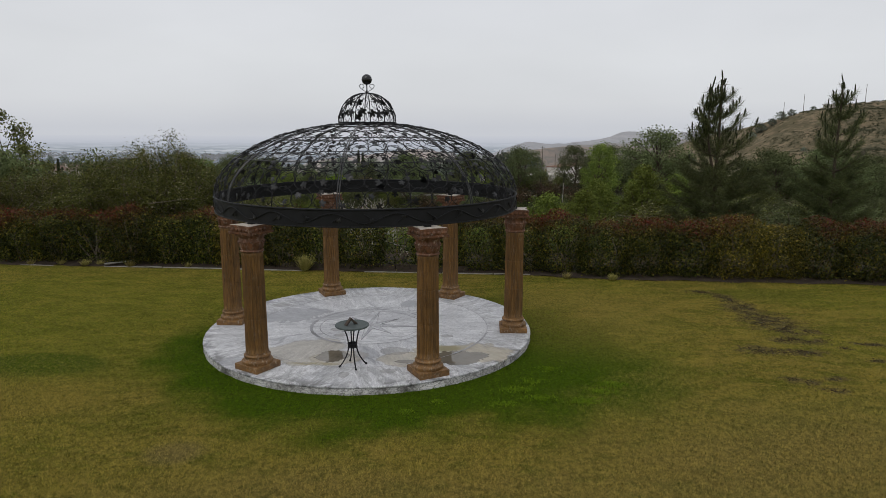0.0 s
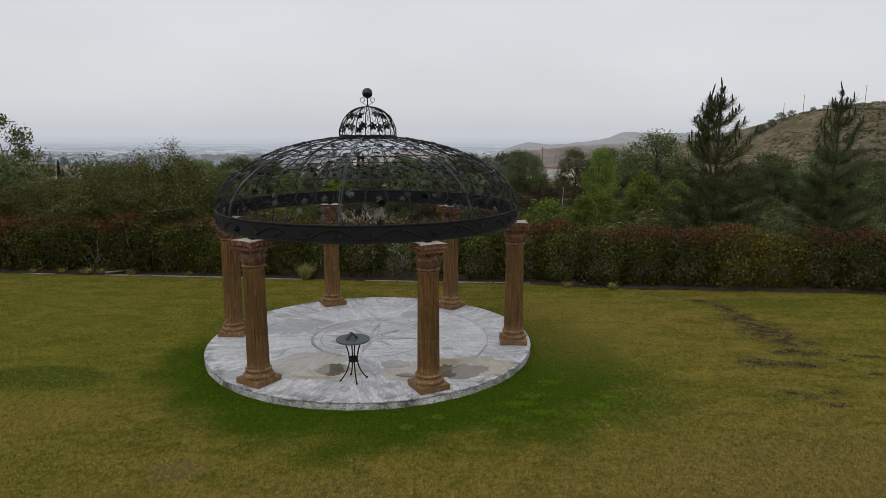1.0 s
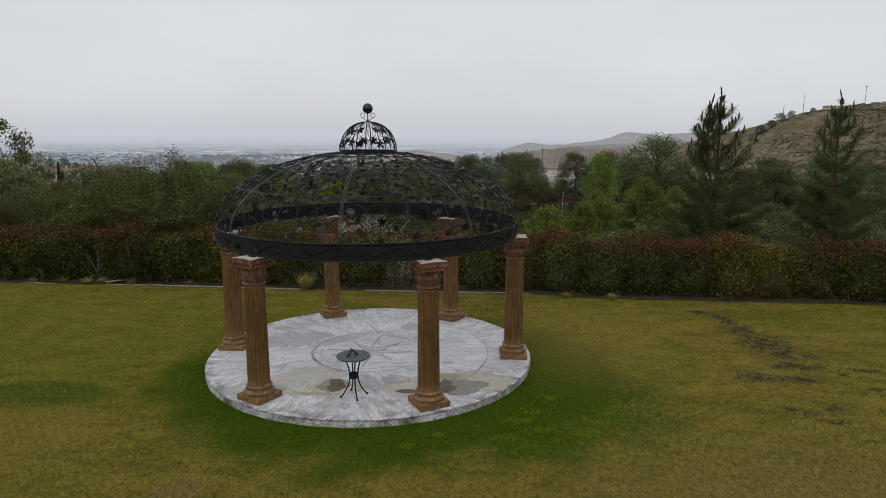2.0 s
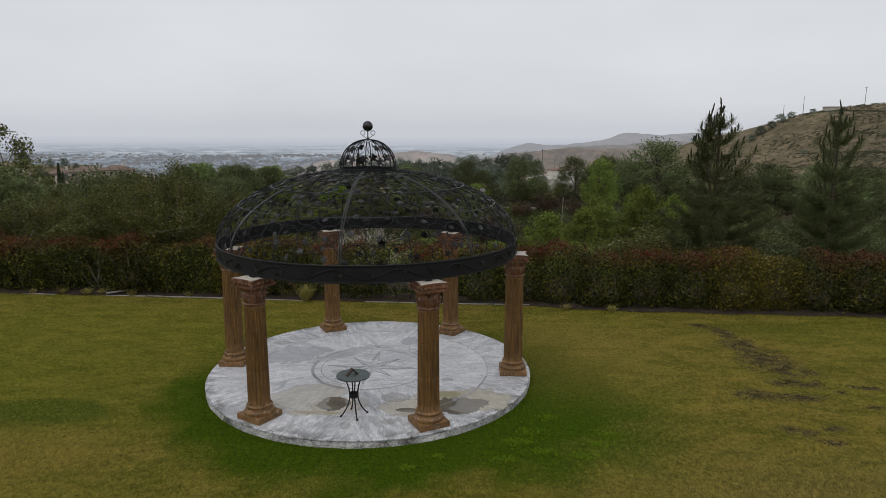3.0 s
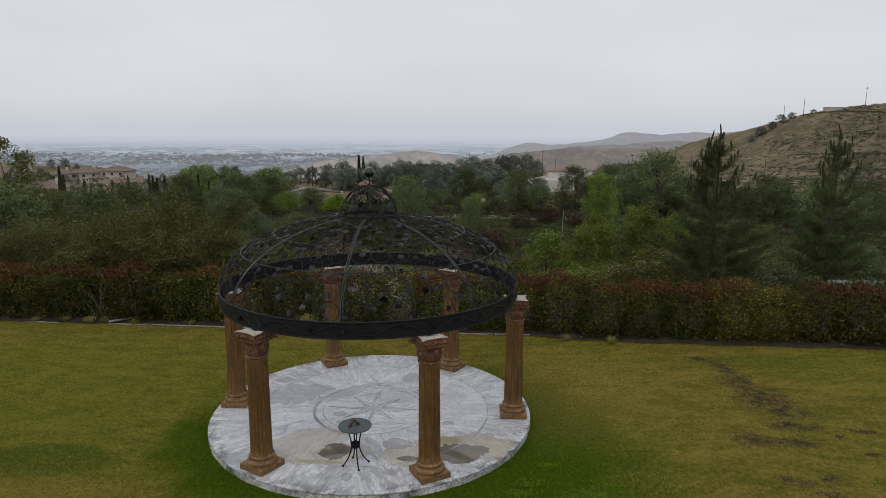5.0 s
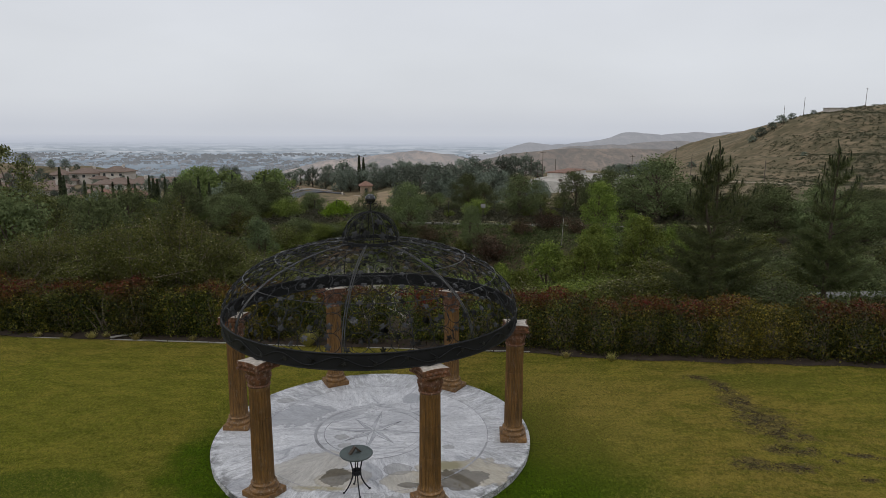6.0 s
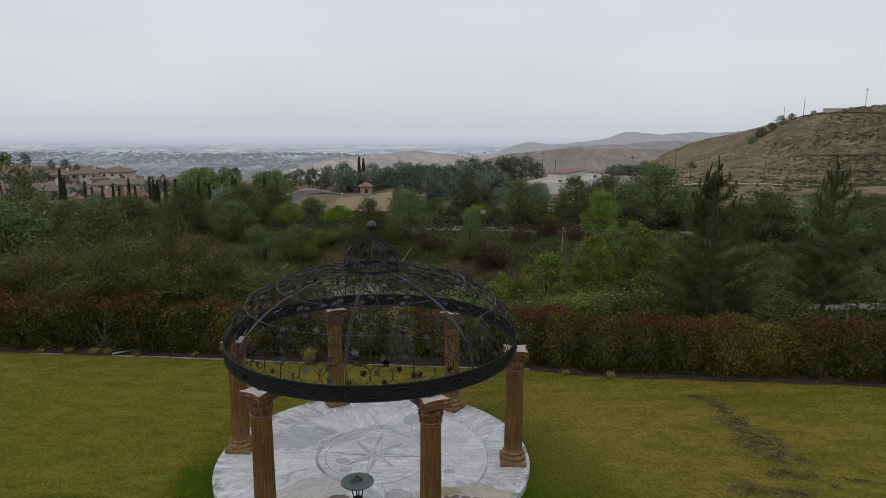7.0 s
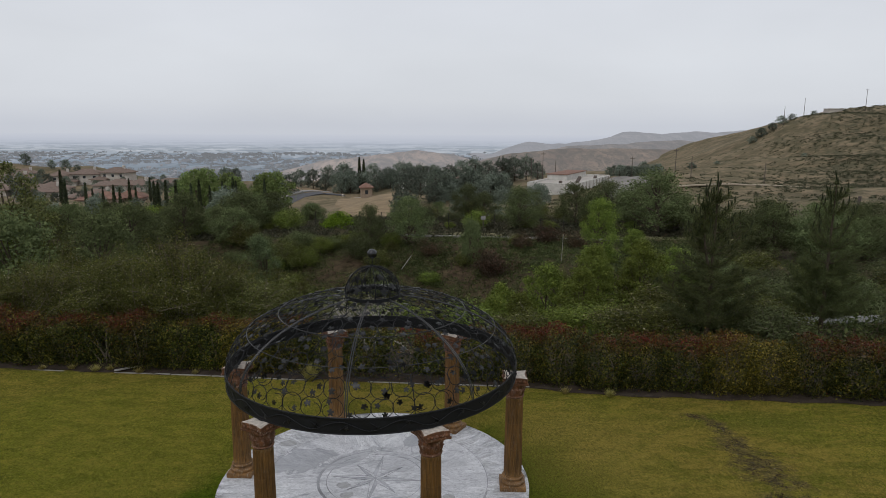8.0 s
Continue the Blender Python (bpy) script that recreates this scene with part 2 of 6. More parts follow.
    if blades:
        base = n.mix(n.ramp(clumpy, [(0.38, 0.75), (0.48, 0.0)]), base, (0.036, 0.05, 0.004))
        base = n.mix(n.ramp(clumpy, [(0.53, 0.0), (0.65, 0.6)]), base, n.mix(rich, (0.46, 0.36, 0.085), (0.13, 0.20, 0.01)))
        odd = n.add("NewGeometry").outputs["Random Per Island"]
        tone = n.mix(n.ramp(odd, [(0.0, 0.8), (0.45, 0.0)]), n.mix(n.ramp(odd, [(0.55, 0.0), (1.0, 0.5)]), base, n.mix(rich, (0.47, 0.36, 0.075), (0.13, 0.20, 0.008))), (0.03, 0.045, 0.005))
        return n.done(tone, 0.8, 0, spec=0.05)
    # past the garden: mulch bank, scrub and dry grass
    sep = n.add("SeparateXYZ")
    n.feed(sep.inputs[0], p)
    far_fac = n.add("MapRange")
    far_fac.inputs[1].default_value, far_fac.inputs[2].default_value = 17.9, 18.5
    n.feed(far_fac.inputs[0], n.math("ADD", sep.outputs[1], n.math("MULTIPLY", sep.outputs[0], 0.082)))
    scrub = n.mix(n.ramp(n.noise(0.5, 6, 0.65, vector=p), [(0.4, 0.0), (0.6, 1.0)]), (0.088, 0.062, 0.04), (0.06, 0.058, 0.026))
    scrub = n.mix(n.ramp(n.noise(2.6, 6, 0.72, vector=p), [(0.38, 0.75), (0.56, 0.0)]), scrub, (0.02, 0.017, 0.010))
    scrub = n.mix(n.ramp(n.noise(1.1, 7, 0.75, vector=p), [(0.54, 0.0), (0.66, 0.7)]), scrub, (0.12, 0.095, 0.05))
    dry = n.mix(n.ramp(n.noise(0.03, 7, 0.7, vector=p), [(0.35, 0.0), (0.65, 1.0)]), (0.16, 0.122, 0.075), (0.25, 0.195, 0.127))
    dry = n.mix(n.ramp(n.noise(0.35, 7, 0.75, vector=p), [(0.50, 0.0), (0.63, 0.6)]), dry, (0.085, 0.075, 0.045))
    dry = n.mix(n.ramp(n.noise(0.09, 6, 0.7, vector=p, distort=0.5), [(0.44, 0.0), (0.58, 0.75)]), dry, (0.092, 0.084, 0.048))
    brush = n.add("MapRange")
    brush.inputs[1].default_value, brush.inputs[2].default_value, brush.inputs[3].default_value, brush.inputs[4].default_value = 0.36, 0.62, 0.15, 0.85
    n.feed(brush.inputs[0], n.math("DIVIDE", sep.outputs[0], n.math("MAXIMUM", sep.outputs[1], 1.0)))
    dry = n.mix(n.math("MULTIPLY", brush.outputs[0], n.ramp(n.noise(0.16, 8, 0.78, vector=p, distort=0.4), [(0.47, 0.0), (0.56, 0.9)])), dry, (0.070, 0.068, 0.042))
    wild = n.add("MapRange")
    wild.inputs[1].default_value, wild.inputs[2].default_value = 56, 70
    n.feed(wild.inputs[0], sep.outputs[1])
    out = n.mix(far_fac.outputs[0], speck, n.mix(wild.outputs[0], scrub, dry))
    return n.done(out, 0.9, 0, n.math("ADD", n.math("MULTIPLY", blade, 0.5), fine), 0.9, 0.035, spec=0.03)


def marble_material():
    """Slabs laid like a fan round the middle, each with veins along its length, and the stains of dried puddles."""
    n = Nodes("weathered_white_marble")
    p = n.pos(which="World")
    rel = n.add("VectorMath")
    rel.operation = "SUBTRACT"
    n.feed(rel.inputs[0], p)
    rel.inputs[1].default_value = (GX, GY, 0)
    sep = n.add("SeparateXYZ")
    n.feed(sep.inputs[0], rel.outputs[0])
    reach = n.add("VectorMath")
    reach.operation = "LENGTH"
    n.feed(reach.inputs[0], rel.outputs[0])
    belt = n.math("ADD", n.math("GREATER_THAN", reach.outputs["Value"], 1.16), n.math("GREATER_THAN", reach.outputs["Value"], 2.34))
    sector = n.math("ROUND", n.math("DIVIDE", n.math("ARCTAN2", sep.outputs[1], sep.outputs[0]), math.pi / 5))
    turn = n.math("MULTIPLY", n.math("MULTIPLY", sector, -math.pi / 5), n.math("MINIMUM", belt, 1.0))
    fan = n.add("VectorRotate")
    fan.rotation_type = "Z_AXIS"
    n.feed(fan.inputs["Vector"], rel.outputs[0])
    n.feed(fan.inputs["Angle"], turn)
    shift = n.add("CombineXYZ")
    n.feed(shift.inputs[0], n.math("MULTIPLY", belt, 3.7))
    n.feed(shift.inputs[2], n.math("ADD", n.math("MULTIPLY", n.math("MULTIPLY", sector, 0.37), n.math("MINIMUM", belt, 1.0)), n.math("MULTIPLY", belt, 5.3)))
    slab = n.add("VectorMath")
    slab.operation = "ADD"
    n.feed(slab.inputs[0], fan.outputs[0])
    n.feed(slab.inputs[1], shift.outputs[0])
    grainwise = n.add("Mapping")
    grainwise.inputs["Rotation"].default_value, grainwise.inputs["Scale"].default_value = (0, 0, radians(14)), (0.6, 2.1, 1)
    n.feed(grainwise.inputs[0], slab.outputs[0])
    vein = grainwise.outputs[0]
    streak = n.noise(1.5, 9, 0.66, vector=vein, distort=1.1)
    fine = n.noise(9, 6, 0.7, vector=vein)
    cloudy = n.noise(1.1, 6, 0.6, vector=p, distort=0.7)
    c = n.ramp(streak, [(0.33, (0.26, 0.265, 0.285)), (0.41, (0.44, 0.445, 0.465)), (0.46, (0.62, 0.62, 0.635)), (0.50, (0.50, 0.505, 0.52)), (0.55, (0.72, 0.72, 0.725)), (0.61, (0.60, 0.605, 0.62)), (0.69, (0.82, 0.815, 0.81))])
    c = n.mix(0.24, c, n.ramp(fine, [(0.34, (0.22, 0.225, 0.24)), (0.62, (0.82, 0.82, 0.82))]))
    c = n.mix(n.ramp(cloudy, [(0.38, 0.45), (0.50, 0.0)]), c, (0.42, 0.425, 0.44))
    outer = n.math("GREATER_THAN", reach.outputs["Value"], 2.34)
    grime = n.ramp(n.noise(3.2, 8, 0.78, vector=vein, distort=0.9), [(0.42, 0.8), (0.54, 0.0)])
    c = n.mix(n.math("MULTIPLY", grime, n.math("ADD", n.math("MULTIPLY", outer, 0.55), 0.2)), c, (0.21, 0.21, 0.205))
    edge = n.add("MapRange")
    edge.inputs[1].default_value, edge.inputs[2].default_value = 2.85, 3.19
    n.feed(edge.inputs[0], reach.outputs["Value"])
    c = n.mix(n.math("MULTIPLY", edge.outputs[0], n.ramp(n.noise(2.6, 7, 0.75, vector=p, distort=0.5), [(0.42, 0.9), (0.52, 0.0)])), c, (0.075, 0.074, 0.068))
    scuff = n.noise(26, 5, 0.75, vector=vein)
    c = n.mix(n.ramp(scuff, [(0.36, 0.7), (0.48, 0.0)]), c, (0.17, 0.17, 0.18))
    rag = n.math("MULTIPLY", n.math("SUBTRACT", n.noise(1.5, 6, 0.6, vector=p), 0.5), 1.5)
    rag2 = n.math("MULTIPLY", n.math("SUBTRACT", n.noise(3.4, 5, 0.6, vector=p), 0.5), 1.5)

    def stain(c, centre, radii, turn, tone, depth, rim, wob):
        m = spot(n, p, centre, radii, 0.07, wob, turn)
        line = n.math("MULTIPLY", n.math("MULTIPLY", m, n.math("SUBTRACT", 1.0, m)), 4.0 * rim)
        c = n.mix(n.math("MULTIPLY", m, depth), c, n.mix(n.ramp(fine, [(0.35, 0.0), (0.65, 1.0)]), tone, tuple(min(1, 1.5 * v) for v in tone)))
        return n.mix(line, c, tuple(v * 0.45 for v in tone))

    # brown tide marks of dried puddles, grey damp, small round blots
    tan, grey = (0.31, 0.275, 0.21), (0.235, 0.24, 0.255)
    for centre, radii, turn, depth in (((0.28, 11.0), (0.85, 0.52), 8, 0.85), ((-0.62, 10.75), (0.50, 0.32), 10, 0.7), ((-2.45, 11.15), (0.72, 0.62), 40, 0.55), ((-1.8, 10.85), (0.45, 0.35), 0, 0.7)):
        c = stain(c, centre, radii, turn, tan, depth, 0.3, rag)
    for centre, radii, turn, depth in (((-3.2, 13.4), (0.72, 0.42), 25, 0.7), ((-0.71, 14.33), (0.22, 0.26), 0, 0.7), ((-2.15, 13.45), (0.75, 0.2), 40, 0.45), ((-1.35, 11.06), (0.2, 0.3), 20, 0.5), ((-3.55, 10.6), (0.28, 0.2), 0, 0.6), ((-1.1, 13.5), (0.6, 0.45), 0, 0.25)):
        c = stain(c, centre, radii, turn, grey, depth, 0.35, rag2)
    for centre, radii in (((-2.07, 12.42), (0.15, 0.12)), ((-1.98, 12.06), (0.13, 0.1)), ((0.07, 12.02), (0.12, 0.10)), ((-0.9, 10.17), (0.14, 0.09)), ((-1.6, 10.0), (0.10, 0.14)), ((-3.64, 14.2), (0.2, 0.14)), ((-0.87, 11.16), (0.24, 0.2))):
        c = stain(c, centre, radii, 0, (0.19, 0.185, 0.175), 0.6, 0.5, rag2)
    c = n.mix(n.math("MULTIPLY", spot(n, p, (0.05, 11.3), (0.3, 0.16), 0.4, rag2, 10), 0.7), c, (0.20, 0.175, 0.06))
    c = n.mix(n.math("MULTIPLY", spot(n, p, (-2.15, 10.5), (0.4, 0.07), 0.5, rag2, -4), 0.6), c, (0.24, 0.20, 0.07))
    # standing water
    wet = spot(n, p, (0.22, 10.82), (0.5, 0.33), 0.05, rag2, 6)
    for centre, radii in (((-1.93, 10.88), (0.30, 0.28)), ((-0.62, 10.62), (0.2, 0.1)), ((0.62, 10.95), (0.24, 0.17))):
        wet = n.math("MAXIMUM", wet, spot(n, p, centre, radii, 0.06, rag2))
    c = n.mix(n.math("MULTIPLY", wet, 0.85), c, n.mix(n.ramp(rag2, [(0.0, 0.0), (0.5, 1.0)]), (0.11, 0.095, 0.07), (0.03, 0.025, 0.015)))
    r = n.mix(wet, n.ramp(fine, [(0.3, 0.45), (0.7, 0.68)]), (0.02, 0.02, 0.02))
    return n.done(c, r, 0, n.math("MULTIPLY", fine, n.math("SUBTRACT", 1.0, wet)), 0.12, 0.01)


def stone_edge_material():
    n = Nodes("rough_marble_edge")
    p = n.pos(which="World")
    crack = n.add("TexVoronoi", Scale=15.0)
    crack.feature = "DISTANCE_TO_EDGE"
    warp = n.add("VectorMath")
    warp.operation = "ADD"
    n.feed(warp.inputs[0], n.pos((0.55, 0.55, 1.8), "World"))
    wander = n.add("TexNoise", Scale=7.0, Detail=4.0)
    n.feed(wander.inputs["Vector"], p)
    soft = n.add("VectorMath")
    soft.operation = "SCALE"
    n.feed(soft.inputs[0], wander.outputs["Color"])
    soft.inputs["Scale"].default_value = 0.12
    n.feed(warp.inputs[1], soft.outputs[0])
    n.feed(crack.inputs["Vector"], warp.outputs[0])
    a = n.noise(1.6, 7, 0.7, vector=p)
    c = n.ramp(a, [(0.38, (0.025, 0.024, 0.022)), (0.43, (0.15, 0.145, 0.135)), (0.49, (0.42, 0.415, 0.40)), (0.66, (0.66, 0.65, 0.63))])
    c = n.mix(n.ramp(n.noise(14, 5, 0.7, vector=p), [(0.40, 0.6), (0.52, 0.0)]), c, (0.17, 0.165, 0.15))
    c = n.mix(n.ramp(crack.outputs["Distance"], [(0.0, 0.8), (0.07, 0.0)]), c, (0.05, 0.047, 0.042))
    return n.done(c, 0.75, 0, n.math("ADD", a, n.math("MINIMUM", crack.outputs["Distance"], 0.1)), 0.6, 0.02)


def column_material(name, warm, pale, run=(6, 6, 0.6), flecks=9):
    n = Nodes(name)
    streak = n.noise(3.5, 7, 0.65, vector=n.pos(run, "World"))
    blot = n.noise(4.0, 5, 0.6, vector=n.pos(which="World"))
    grain = n.noise(40, 4, 0.7, vector=n.pos(which="World"))
    c = n.ramp(streak, [(0.32, tuple(v * 0.36 for v in warm)), (0.44, tuple(v * 0.72 for v in warm)), (0.53, warm), (0.68, tuple(min(1, v * 1.6) for v in warm))])
    c = n.mix(n.ramp(blot, [(0.52, 0.0), (0.72, 0.6)]), c, tuple(v * 0.4 for v in warm))
    c = n.mix(n.math("MULTIPLY", n.ramp(n.noise(flecks, 6, 0.75, vector=n.pos((1, 1, 0.5), "World")), [(0.58 - 0.06 * pale, 0.0), (0.7 - 0.06 * pale, 1.0)]), pale), c, (0.46, 0.40, 0.33))
    shade = n.add("HueSaturation", Color=c)
    n.feed(shade.inputs["Value"], n.math("ADD", n.math("MULTIPLY", n.add("ObjectInfo").outputs["Random"], 0.2), 0.86))
    c = shade.outputs[0]
    c = n.mix(0.2, c, n.ramp(grain, [(0.3, tuple(v * 0.5 for v in warm)), (0.7, tuple(min(1, v * 1.6) for v in warm))]))
    return n.done(c, n.ramp(grain, [(0.3, 0.5), (0.7, 0.75)]), 0, grain, 0.25, 0.01)


def iron_material(name="black_wrought_iron", color=(0.008, 0.0085, 0.0095), rough=0.5, shine=0.2):
    n = Nodes(name)
    a, b = n.noise(7, 5, 0.6, vector=n.pos(which="World")), n.noise(80, 3, vector=n.pos(which="World"))
    c = n.mix(n.ramp(a, [(0.4, 0.0), (0.7, 0.6)]), color, tuple(v * 2.2 for v in color))
    return n.done(c, n.ramp(a, [(0.3, rough - 0.1), (0.7, rough + 0.15)]), 0.0, b, 0.2, 0.004, spec=shine)


LAWN = lawn_material()
BLADE = lawn_material(True)
MARBLE = marble_material()
EDGE = stone_edge_material()
SHAFT = column_material("stained_sandstone", (0.152, 0.076, 0.0175), 0.22)
BASE = column_material("worn_red_sandstone", (0.172, 0.086, 0.024), 0.6, (2.5, 2.5, 2.5), 24)
CAPITAL = column_material("carved_red_sandstone", (0.118, 0.046, 0.017), 0.6, (2.5, 2.5, 2.5), 20)
CAP_TOP = plain("bleached_stone_top", (0.50, 0.45, 0.39), 0.8, vary=0.35, scale=14)
IRON = iron_material()
IRON_WORN = iron_material("weathered_iron_leaf", (0.012, 0.0125, 0.013), 0.38, 0.55)
POLISHED = iron_material("polished_black_iron", (0.007, 0.0075, 0.0085), 0.2, 0.5)
BRONZE = plain("aged_bronze", (0.085, 0.066, 0.052), 0.5, 0.5)
VERDIGRIS = plain("verdigris_plate", (0.085, 0.105, 0.10), 0.55, 0.3, vary=0.4, scale=9)


# ---- the land ----
def land(x, y):
    """Height of the ground: a level garden, a small ravine behind it, then a long fall to the plain, with a hill on the east."""
    x, y = np.asarray(x, float), np.asarray(y, float)
    s = y + 0.085 * x
    east = smoothstep(1.0, 9.0, x)
    dip = -(4.6 * (1 - east) + 0.9 * east)
    z = dip * smoothstep(20.8, 33.0, s)
    z = z + (-1.2 - dip) * smoothstep(37.0, 49.0, s)
    z = z - 7.5 * smoothstep(55, 110, y) - 8.0 * smoothstep(95, 225, y) - 4.0 * smoothstep(-8, -30, x) * smoothstep(34, 90, y) - 46.0 * smoothstep(225, 900, y)
    z = z - 1.0 * smoothstep(-60, -130, x) * smoothstep(220, 320, y)
    z = z + 42.0 * smoothstep(99, 283, x) ** 1.35 * smoothstep(205, 425, y) * smoothstep(1100, 560, y)
    z = z + 1.4 * smoothstep(180, 260, x) * smoothstep(300, 420, y) * smoothstep(1100, 560, y) + 4.6 * np.exp(-((x - 212) / 27) ** 2 - ((y - 412) / 70) ** 2)
    # the shelf with the houses, and the bare knoll at its end
    z = z + 3.5 * smoothstep(5, -25, x) * smoothstep(125, 160, y) * smoothstep(440, 330, y)
    z = z + 9.0 * smoothstep(-165, -215, x) * smoothstep(295, 350, y) * smoothstep(470, 390, y)
    z = z - 24.0 * smoothstep(620, 1000, y)
    z = z + 4.0 * smoothstep(30, 110, x) * smoothstep(90, 190, y)
    z = z + smoothstep(70, 120, y) * (1.6 * np.sin(x * 0.045 + 1.3) * np.cos(y * 0.037) + 0.7 * np.sin(x * 0.13 + y * 0.09))
    z = z + smoothstep(230, 330, y) * smoothstep(110, 180, x) * (1.2 * np.sin(x * 0.11 + 0.02 * y) * np.sin(y * 0.05 + x * 0.03))
    return z


def grid_mesh(xs, ys, heights, material):
    nx, ny = len(xs), len(ys)
    gx, gy = np.meshgrid(xs, ys)
    co = np.stack([gx, gy, heights(gx, gy)], -1).reshape(-1, 3)
    i = np.arange(nx * ny).reshape(ny, nx)
    quads = np.stack([i[:-1, :-1], i[:-1, 1:], i[1:, 1:], i[1:, :-1]], -1).reshape(-1, 4)
    data = bpy.data.meshes.new("mesh")
    data.from_pydata(co.tolist(), [], quads.tolist())
    data.materials.append(material)
    data.shade_smooth()
    return data


def spread(limit, fine, first):
    """Coordinates from 0 outwards that grow wider apart."""
    v, step = [0.0], first
    while v[-1] < limit:
        if v[-1] > fine:
            step *= 1.03
        v.append(min(limit, v[-1] + step))
    return np.array(v)


half = spread(4900, 30, 1.0)
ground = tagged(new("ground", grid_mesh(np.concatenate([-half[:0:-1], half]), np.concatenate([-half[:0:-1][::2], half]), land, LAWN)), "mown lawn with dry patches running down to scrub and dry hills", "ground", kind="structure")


# ---- the marble platform ----
platform = thing("platform", "round weathered white marble platform with inlaid compass star", "platform", kind="structure")
platform.matrix_basis = pose(GX, GY, 0)


def wobble_rim(a, r, z):
    return r + 0.004 * math.sin(31 * a) + 0.003 * math.sin(87 * a + 1 + 40 * z) + 0.002 * math.sin(143 * a)


part("deck", lathe(bmesh.new(), [(3.165, 0.104), (PR - 0.004, 0.107), (PR, 0.113), (PR, 0.128), (PR - 0.006, 0.134), (PR - 0.016, DECK), (1.2, DECK), (0.01, DECK)], 256), MARBLE, platform)
part("rim", lathe(bmesh.new(), [(PR - 0.004, -0.12), (PR - 0.006, 0.02), (PR - 0.014, 0.05), (PR - 0.010, 0.085), (PR - 0.022, 0.106)], 288, wobble_rim, cap=False), EDGE, platform, "cracked grey stone edge")
INLAY = plain("grey_marble_inlay", (0.36, 0.365, 0.38), 0.5, vary=0.4, scale=5)
FINE_JOINT = plain("weathered_inlay_joint", (0.30, 0.30, 0.31), 0.7, vary=0.6, scale=3)


def flat_ring(bm, r0, r1, z, n=96, a0=0.0, a1=360.0):
    vs = []
    for k in range(n + 1):
        a = radians(a0 + (a1 - a0) * k / n)
        vs.append((bm.verts.new((r0 * math.cos(a), r0 * math.sin(a), z)), bm.verts.new((r1 * math.cos(a), r1 * math.sin(a), z))))
    for (a, b), (c, d) in zip(vs, vs[1:]):
        bm.faces.new((a, b, d, c))
    return bm


TOP = DECK + 0.003
part("inlay_ring", flat_ring(bmesh.new(), 1.02, 1.15, TOP), MARBLE, platform, "pale marble ring")
for r, wide in ((1.0, 0.018), (1.15, 0.026)):
    part("joint_ring", flat_ring(bmesh.new(), r, r + wide, TOP + 0.002), FINE_JOINT, platform)
part("joint_ring", flat_ring(bmesh.new(), 1.16, 1.21, TOP + 0.004, 40, 130, 250), FINE_JOINT, platform, "worn joint")
part("joint_ring", flat_ring(bmesh.new(), 2.325, 2.365, TOP + 0.004, 24, -46, -12), FINE_JOINT, platform, "worn joint")
part("joint_ring", flat_ring(bmesh.new(), 2.335, 2.347, TOP), FINE_JOINT, platform)
for k in range(8):
    a = radians(85 + 45 * k)
    long = 0.95 if k % 2 == 0 else 0.70
    wide = 0.17 if k % 2 == 0 else 0.15
    for side in (-1, 1):
        bm = bmesh.new()
        tip = Vector((long * math.cos(a), long * math.sin(a), TOP + 0.002))
        b = a + side * radians(22.5)
        root = Vector((wide * 1.25 * math.cos(b), wide * 1.25 * math.sin(b), TOP + 0.002))
        bm.faces.new([bm.verts.new((0, 0, TOP + 0.002)), bm.verts.new(tip), bm.verts.new(root)][::-side])
        part("star_ray", bm, INLAY if side > 0 else MARBLE, platform)
        bm = bmesh.new()
        tube(bm, [tip, root], 0.005, 4)
        part("star_joint", bm, FINE_JOINT, platform)
    bm = bmesh.new()
    tube(bm, [(0, 0, TOP), tip], 0.005, 4)
    part("star_joint", bm, FINE_JOINT, platform)

# ---- the six columns ----
def flutes(a, r, z):
    if 0.30 < z < 1.93:
        end = min(1.0, (z - 0.30) / 0.05, (1.93 - z) / 0.05)
        return r - 0.026 * end * abs(math.sin(a * 10)) ** 0.6
    return r


def acanthus(a, r, z):
    bulge = math.exp(-((z - 2.12) / 0.07) ** 2) * 0.018 + math.exp(-((z - 2.26) / 0.05) ** 2) * 0.012
    return r + bulge * abs(math.sin(6 * a)) + 0.006 * math.sin(14 * a + z * 40)


def abacus(bm, half, inset, z0, z1, n=9):
    """A square slab with hollowed sides and cut corners."""
    outline = []
    for k in range(4):
        m = Matrix.Rotation(math.pi / 2 * k, 3, "Z")
        for i in range(n):
            u = -1 + 2 * i / (n - 1)
            outline.append(m @ Vector((half - inset * (1 - u * u), u * half * 0.93, 0)))
    lo = [bm.verts.new((v.x, v.y, z0)) for v in outline]
    hi = [bm.verts.new((v.x, v.y, z1)) for v in outline]
    for i in range(len(lo)):
        j = (i + 1) % len(lo)
        bm.faces.new((lo[i], lo[j], hi[j], hi[i]))
    bm.faces.new(lo[::-1])
    bm.faces.new(hi)
    return bm


MORTAR = plain("brown_mortar", (0.05, 0.03, 0.014), 0.85, vary=0.4)


